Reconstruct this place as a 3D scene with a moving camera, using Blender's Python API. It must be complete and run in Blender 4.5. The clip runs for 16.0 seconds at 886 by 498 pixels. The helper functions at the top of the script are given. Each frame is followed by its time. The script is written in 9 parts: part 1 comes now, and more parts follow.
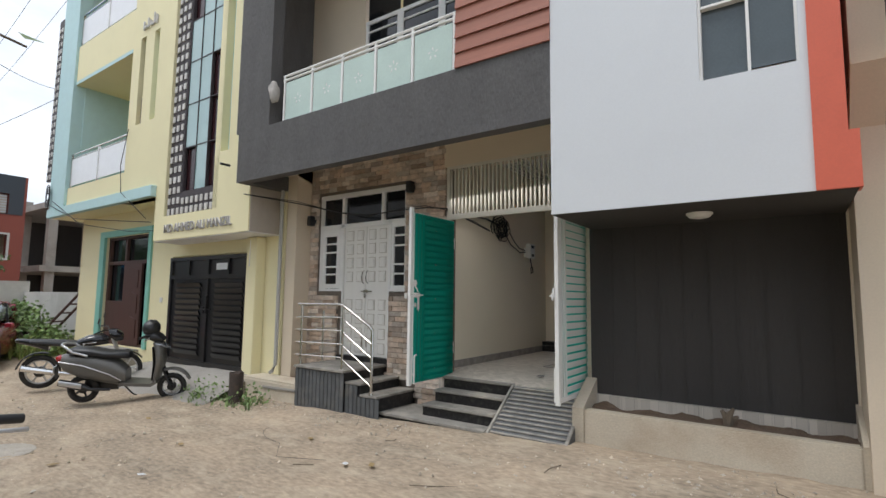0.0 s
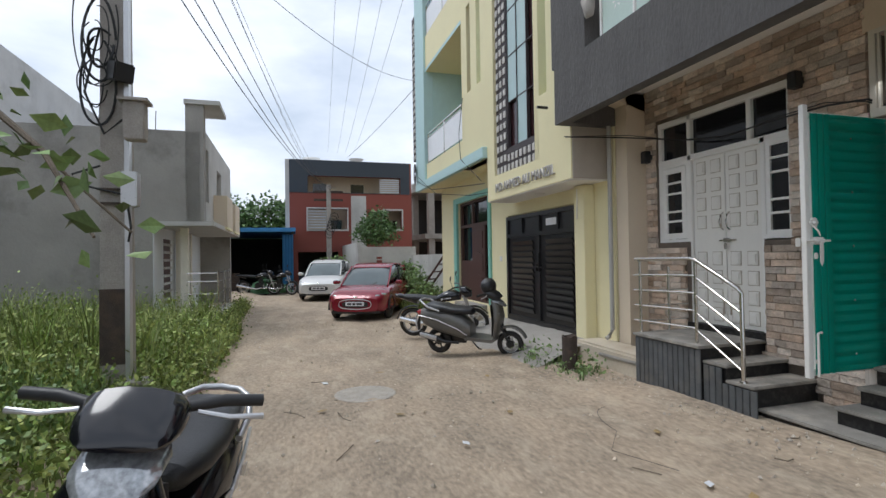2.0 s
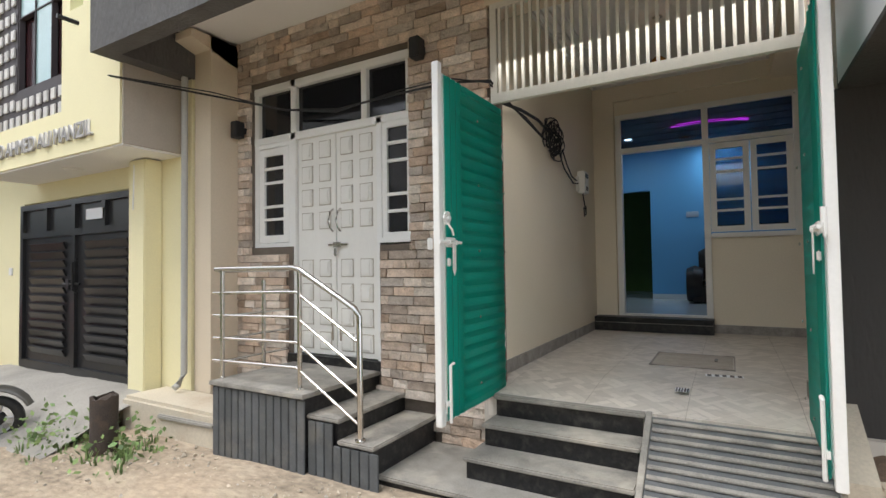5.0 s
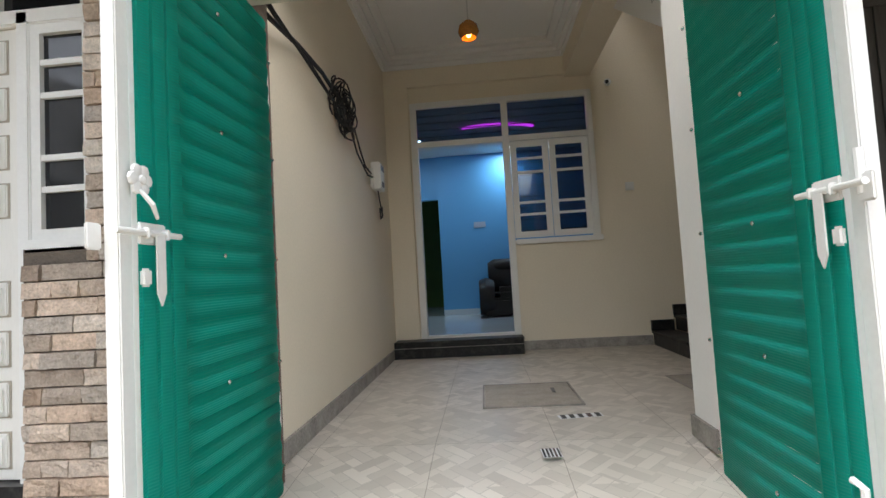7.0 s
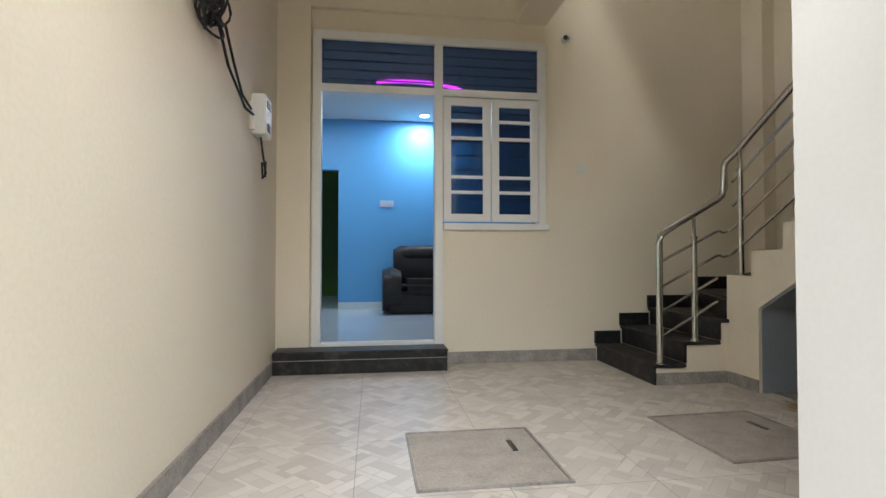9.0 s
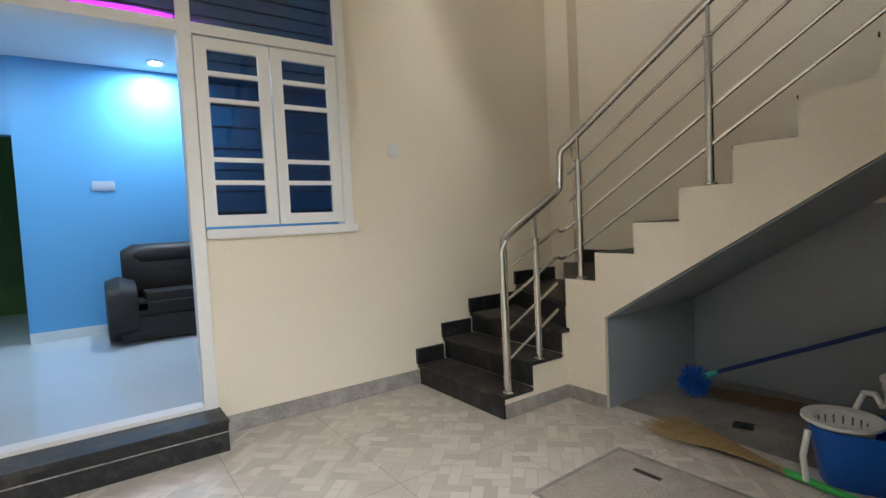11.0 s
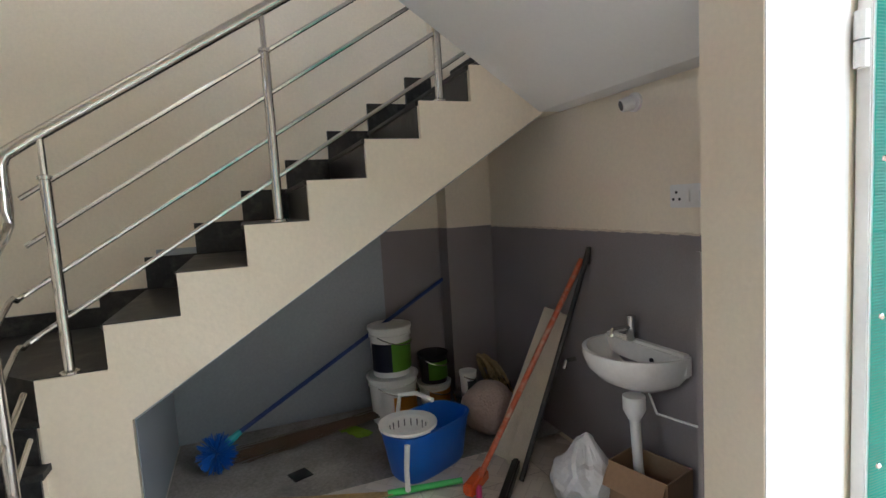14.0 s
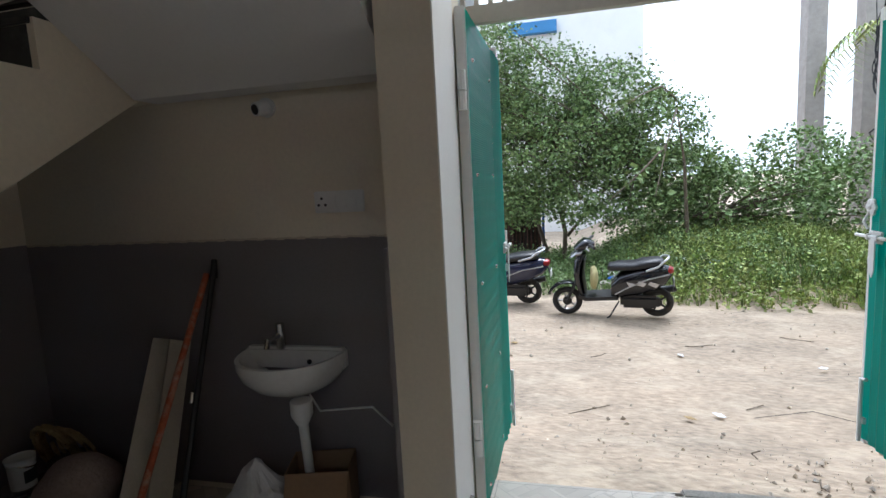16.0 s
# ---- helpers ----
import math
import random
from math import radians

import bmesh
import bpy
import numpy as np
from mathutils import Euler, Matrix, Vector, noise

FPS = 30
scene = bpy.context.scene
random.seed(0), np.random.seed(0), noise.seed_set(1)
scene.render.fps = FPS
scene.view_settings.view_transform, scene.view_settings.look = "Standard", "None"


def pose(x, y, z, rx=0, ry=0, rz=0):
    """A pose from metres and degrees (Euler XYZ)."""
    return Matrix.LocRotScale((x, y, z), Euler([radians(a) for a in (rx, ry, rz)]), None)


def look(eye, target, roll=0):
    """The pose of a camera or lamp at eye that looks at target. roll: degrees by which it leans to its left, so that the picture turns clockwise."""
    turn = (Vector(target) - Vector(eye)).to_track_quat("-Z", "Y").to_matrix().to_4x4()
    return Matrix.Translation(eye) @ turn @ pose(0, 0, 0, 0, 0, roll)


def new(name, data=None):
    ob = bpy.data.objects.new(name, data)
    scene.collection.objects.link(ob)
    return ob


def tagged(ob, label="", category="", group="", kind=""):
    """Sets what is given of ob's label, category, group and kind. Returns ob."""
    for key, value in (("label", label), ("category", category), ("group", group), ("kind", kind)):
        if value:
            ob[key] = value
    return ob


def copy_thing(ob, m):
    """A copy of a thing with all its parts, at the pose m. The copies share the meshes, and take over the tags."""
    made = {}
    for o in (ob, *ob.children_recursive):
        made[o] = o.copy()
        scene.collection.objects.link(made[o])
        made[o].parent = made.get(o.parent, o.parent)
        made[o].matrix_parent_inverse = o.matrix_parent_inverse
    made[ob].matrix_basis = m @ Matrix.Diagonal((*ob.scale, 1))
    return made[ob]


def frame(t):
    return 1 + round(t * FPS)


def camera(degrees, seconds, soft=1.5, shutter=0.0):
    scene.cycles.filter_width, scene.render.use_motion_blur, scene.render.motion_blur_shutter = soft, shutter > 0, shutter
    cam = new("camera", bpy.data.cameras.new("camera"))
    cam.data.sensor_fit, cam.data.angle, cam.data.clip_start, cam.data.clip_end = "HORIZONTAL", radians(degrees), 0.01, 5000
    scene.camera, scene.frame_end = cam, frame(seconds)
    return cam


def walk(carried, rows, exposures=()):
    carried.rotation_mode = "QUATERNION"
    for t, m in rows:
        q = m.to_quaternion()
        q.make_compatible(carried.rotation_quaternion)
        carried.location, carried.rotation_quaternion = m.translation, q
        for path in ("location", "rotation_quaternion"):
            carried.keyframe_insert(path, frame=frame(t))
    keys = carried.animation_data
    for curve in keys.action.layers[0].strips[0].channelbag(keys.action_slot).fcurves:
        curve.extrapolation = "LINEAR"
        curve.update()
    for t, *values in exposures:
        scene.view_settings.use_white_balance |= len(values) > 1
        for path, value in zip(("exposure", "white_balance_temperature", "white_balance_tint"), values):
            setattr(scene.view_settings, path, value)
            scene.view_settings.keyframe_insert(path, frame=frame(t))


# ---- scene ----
cam = camera(82.9, 16.0)
PATH = [
    (0, (0.217, 1.038, 1.514), (-0.924, 2.67, 1.708), 0.7),
    (0.5, (0.01, 1.298, 1.536), (-1.361, 2.75, 1.651), -0.2),
    (1, (-0.166, 1.557, 1.563), (-1.787, 2.727, 1.633), -1.0),
    (1.5, (-0.407, 1.795, 1.494), (-2.21, 2.658, 1.54), -0.7),
    (2, (-0.676, 1.928, 1.466), (-2.587, 2.517, 1.496), -0.9),
    (2.5, (-0.915, 2.055, 1.454), (-2.861, 2.513, 1.49), -1.5),
    (3, (-1.154, 2.279, 1.445), (-3.08, 2.821, 1.461), -1.1),
    (3.5, (-1.416, 2.507, 1.414), (-3.223, 3.364, 1.416), -1.0),
    (4, (-1.701, 2.718, 1.417), (-3.276, 3.951, 1.435), -1.1),
    (4.5, (-1.917, 2.979, 1.42), (-3.237, 4.481, 1.457), -0.6),
    (5, (-2.144, 3.3, 1.408), (-3.138, 5.034, 1.472), -0.8),
    (5.2, (-2.241, 3.409, 1.433), (-3.097, 5.215, 1.501), -0.7),
    (7.3, (-2.767, 4.893, 1.369), (-2.878, 6.887, 1.485), -2.7),
    (7.5, (-2.805, 5.052, 1.363), (-2.891, 7.046, 1.483), -2.0),
    (8, (-2.851, 5.358, 1.339), (-2.861, 7.354, 1.465), -0.7),
    (8.2, (-2.894, 5.473, 1.338), (-2.849, 7.469, 1.452), -0.2),
    (10.3, (-2.946, 6.667, 1.66), (-2.13, 8.492, 1.586), -2.2),
    (10.5, (-2.936, 6.792, 1.67), (-2.011, 8.563, 1.592), -2.4),
    (11, (-2.874, 7.039, 1.733), (-1.728, 8.674, 1.621), -2.7),
    (11.5, (-2.886, 7.302, 1.81), (-1.503, 8.735, 1.626), -2.9),
    (12, (-2.814, 7.523, 1.823), (-1.192, 8.676, 1.62), -3.3),
    (12.5, (-2.737, 7.904, 1.828), (-0.875, 8.616, 1.662), -3.9),
    (13, (-2.683, 8.095, 1.878), (-0.706, 8.322, 1.679), -4.3),
    (13.5, (-2.718, 8.277, 1.876), (-0.753, 7.958, 1.681), -4.2),
    (14, (-2.635, 8.457, 1.89), (-0.782, 7.727, 1.707), -3.4),
    (14.5, (-2.571, 8.663, 1.89), (-0.928, 7.54, 1.688), -2.7),
    (15, (-2.493, 8.824, 1.908), (-1.198, 7.32, 1.66), -2.3),
    (15.5, (-2.309, 8.819, 1.915), (-1.444, 7.034, 1.662), -2.3),
    (16, (-2.109, 8.817, 1.901), (-1.657, 6.884, 1.654), -3.0),
]
walk(cam, [(t, look(eye, target, roll)) for t, eye, target, roll in PATH],
     exposures=[(0.0, 0.6, 6450, 10), (1.0, 0.5, 6400, 10), (1.5, 0.4, 6300, 10), (2.5, 0.35, 6200, 10), (3.5, 0.0, 6400, 10), (4.0, 0.05, 6450, 10),
                (4.6, 0.75, 6500, 10), (5.2, 1.35, 6600, 10), (7.3, 1.75, 6450, 10), (8.2, 2.25, 6450, 10), (10.3, 3.0, 6300, 10), (11.5, 3.15, 6200, 10),
                (12.5, 3.35, 6000, 10), (13.0, 3.55, 5900, 10), (13.5, 3.68, 5850, 10), (14.0, 3.5, 5800, 10), (14.5, 3.25, 5800, 10), (15.0, 2.75, 5700, 10), (15.6, 1.8, 5750, 10), (16.0, 1.5, 5800, 10)])

# ---------------------------------------------------------------- world, sun
world = bpy.data.worlds.new("overcast_sky")
scene.world = world
world.use_nodes = True
wn, wl = world.node_tree.nodes, world.node_tree.links
wn.clear()
w_out, w_bg = wn.new("ShaderNodeOutputWorld"), wn.new("ShaderNodeBackground")
sky = wn.new("ShaderNodeTexSky")
sky.sky_type, sky.sun_disc = "NISHITA", False
sky.sun_elevation, sky.sun_rotation = radians(58), radians(200)
dim = wn.new("ShaderNodeVectorMath"); dim.operation = "SCALE"; dim.inputs["Scale"].default_value = 0.1
wc, wm = wn.new("ShaderNodeTexCoord"), wn.new("ShaderNodeMapping")
wm.inputs["Scale"].default_value = (1.0, 1.0, 2.6)
wnoise = wn.new("ShaderNodeTexNoise")
wnoise.inputs["Scale"].default_value, wnoise.inputs["Detail"].default_value, wnoise.inputs["Roughness"].default_value = 2.2, 7, 0.55
wr = wn.new("ShaderNodeValToRGB")
wr.color_ramp.elements[0].position, wr.color_ramp.elements[0].color = 0.35, (0.56, 0.63, 0.73, 1)
wr.color_ramp.elements[1].position, wr.color_ramp.elements[1].color = 0.66, (0.97, 1.0, 1.06, 1)
wx = wn.new("ShaderNodeMix"); wx.data_type = "RGBA"; wx.inputs[0].default_value = 0.9
wl.new(sky.outputs[0], dim.inputs[0]); wl.new(wc.outputs["Generated"], wm.inputs["Vector"]); wl.new(wm.outputs[0], wnoise.inputs["Vector"])
wl.new(wnoise.outputs["Fac"], wr.inputs[0]); wl.new(dim.outputs[0], wx.inputs[6]); wl.new(wr.outputs[0], wx.inputs[7])
wl.new(wx.outputs[2], w_bg.inputs["Color"]); wl.new(w_bg.outputs[0], w_out.inputs["Surface"])
w_bg.inputs["Strength"].default_value = 0.95

sun = new("sun", bpy.data.lights.new("sun", "SUN"))
sun.data.energy, sun.data.angle, sun.data.color = 1.1, radians(25), (1.0, 0.985, 0.96)
sun.matrix_world = look((0, 0, 30), (6, 12, 0))


# area lamp added inside the gate grille, stands in for sky light in the porch
for name, at, target, sx, sy, power in (("grille_daylight", (-2.66, 6.72, 2.95), (-2.6, 8.3, 0.6), 1.8, 0.55, 4.0),):
    lamp = new(name, bpy.data.lights.new(name, "AREA"))
    lamp.data.shape, lamp.data.size, lamp.data.size_y, lamp.data.energy, lamp.data.color = "RECTANGLE", sx, sy, power, (1.0, 0.99, 0.97)
    lamp.data.spread = radians(120)
    lamp.matrix_world = look(at, target)


# ---------------------------------------------------------------- materials
def mat(name, color, rough=0.7, metal=0.0, vary=0.12, scale=6.0, fine=60.0, bump=0.0, bscale=80.0, tint=None,
        stain=0.0, stain_color=(0.2, 0.17, 0.13), stain_scale=1.5, per_object=0.0, island=0.0, spec=0.5, coat=0.0, stretch=(1, 1, 1)):
    """A painted or natural surface: colour varied at two scales, stains and fine relief."""
    m = bpy.data.materials.new(name)
    m.use_nodes = True
    n, l = m.node_tree.nodes, m.node_tree.links
    b = n["Principled BSDF"]
    b.inputs["Roughness"].default_value, b.inputs["Metallic"].default_value = rough, metal
    b.inputs["Specular IOR Level"].default_value, b.inputs["Coat Weight"].default_value = spec, coat
    tc, mp = n.new("ShaderNodeTexCoord"), n.new("ShaderNodeMapping")
    geo = n.new("ShaderNodeNewGeometry")
    mp.inputs["Scale"].default_value = stretch
    l.new(geo.outputs["Position"], mp.inputs["Vector"])
    big, small = n.new("ShaderNodeTexNoise"), n.new("ShaderNodeTexNoise")
    for t, s, d in ((big, scale, 4), (small, fine, 3)):
        t.inputs["Scale"].default_value, t.inputs["Detail"].default_value = s, d
        l.new(mp.outputs[0], t.inputs["Vector"])
    add = n.new("ShaderNodeMath"); add.operation = "ADD"
    l.new(big.outputs["Fac"], add.inputs[0]); l.new(small.outputs["Fac"], add.inputs[1])
    rng = n.new("ShaderNodeMapRange")
    rng.inputs["From Min"].default_value, rng.inputs["From Max"].default_value = 0.6, 1.4
    rng.inputs["To Min"].default_value, rng.inputs["To Max"].default_value = 1 - vary, 1 + vary
    l.new(add.outputs[0], rng.inputs["Value"])
    value = rng.outputs["Result"]
    for amount, kind in ((per_object, "o"), (island, "i")):
        if amount:
            src = n.new("ShaderNodeObjectInfo").outputs["Random"] if kind == "o" else geo.outputs["Random Per Island"]
            r2 = n.new("ShaderNodeMapRange")
            r2.inputs["To Min"].default_value, r2.inputs["To Max"].default_value = 1 - amount, 1 + amount
            l.new(src, r2.inputs["Value"])
            mu = n.new("ShaderNodeMath"); mu.operation = "MULTIPLY"
            l.new(value, mu.inputs[0]); l.new(r2.outputs["Result"], mu.inputs[1])
            value = mu.outputs[0]
    base = n.new("ShaderNodeRGB"); base.outputs[0].default_value = (*color, 1)
    col = base.outputs[0]
    if tint:
        mx = n.new("ShaderNodeMix"); mx.data_type = "RGBA"
        mx.inputs[7].default_value = (*tint, 1)
        if per_object or island:
            src = n.new("ShaderNodeObjectInfo").outputs["Random"] if per_object else geo.outputs["Random Per Island"]
            sq = n.new("ShaderNodeMath"); sq.operation = "FRACT"
            m7 = n.new("ShaderNodeMath"); m7.operation = "MULTIPLY"; m7.inputs[1].default_value = 7.3
            l.new(src, m7.inputs[0]); l.new(m7.outputs[0], sq.inputs[0]); l.new(sq.outputs[0], mx.inputs[0])
        else:
            l.new(big.outputs["Fac"], mx.inputs[0])
        l.new(col, mx.inputs[6]); col = mx.outputs[2]
    sc = n.new("ShaderNodeVectorMath"); sc.operation = "SCALE"
    l.new(col, sc.inputs[0]); l.new(value, sc.inputs["Scale"])
    col = sc.outputs[0]
    if stain:
        sn = n.new("ShaderNodeTexNoise"); sn.inputs["Scale"].default_value, sn.inputs["Detail"].default_value = stain_scale, 9
        sn.inputs["Roughness"].default_value = 0.65
        l.new(mp.outputs[0], sn.inputs["Vector"])
        sr = n.new("ShaderNodeMapRange")
        sr.inputs["From Min"].default_value, sr.inputs["From Max"].default_value, sr.inputs["To Max"].default_value = 0.5, 0.72, stain
        l.new(sn.outputs["Fac"], sr.inputs["Value"])
        mx = n.new("ShaderNodeMix"); mx.data_type = "RGBA"; mx.inputs[7].default_value = (*stain_color, 1)
        l.new(sr.outputs["Result"], mx.inputs[0]); l.new(col, mx.inputs[6]); col = mx.outputs[2]
    l.new(col, b.inputs["Base Color"])
    if rough > 0.1:
        rr = n.new("ShaderNodeMapRange")
        rr.inputs["To Min"].default_value, rr.inputs["To Max"].default_value = rough * 0.82, min(1, rough * 1.18)
        l.new(small.outputs["Fac"], rr.inputs["Value"]); l.new(rr.outputs["Result"], b.inputs["Roughness"])
    if bump:
        bt = n.new("ShaderNodeTexNoise"); bt.inputs["Scale"].default_value, bt.inputs["Detail"].default_value = bscale, 5
        l.new(mp.outputs[0], bt.inputs["Vector"])
        bp = n.new("ShaderNodeBump"); bp.inputs["Strength"].default_value, bp.inputs["Distance"].default_value = bump, 0.02
        l.new(bt.outputs["Fac"], bp.inputs["Height"]); l.new(bp.outputs[0], b.inputs["Normal"])
    return m


def glass(name, color, rough=0.03, alpha_mix=0.5):
    """A pane: part tinted see-through, part gloss."""
    m = bpy.data.materials.new(name)
    m.use_nodes = True
    n, l = m.node_tree.nodes, m.node_tree.links
    n.remove(n["Principled BSDF"])
    out = n["Material Output"]
    tr, gl, mx, fr = n.new("ShaderNodeBsdfTransparent"), n.new("ShaderNodeBsdfGlossy"), n.new("ShaderNodeMixShader"), n.new("ShaderNodeFresnel")
    tr.inputs[0].default_value, gl.inputs[0].default_value = (*color, 1), (0.9, 0.95, 0.95, 1)
    gl.inputs["Roughness"].default_value, fr.inputs[0].default_value = rough, 1.5
    l.new(fr.outputs[0], mx.inputs[0]); l.new(tr.outputs[0], mx.inputs[1]); l.new(gl.outputs[0], mx.inputs[2])
    l.new(mx.outputs[0], out.inputs["Surface"])
    return m


def glow(name, color, strength):
    m = bpy.data.materials.new(name)
    m.use_nodes = True
    b = m.node_tree.nodes["Principled BSDF"]
    b.inputs["Base Color"].default_value = (*color, 1)
    b.inputs["Emission Color"].default_value, b.inputs["Emission Strength"].default_value = (*color, 1), strength
    return m


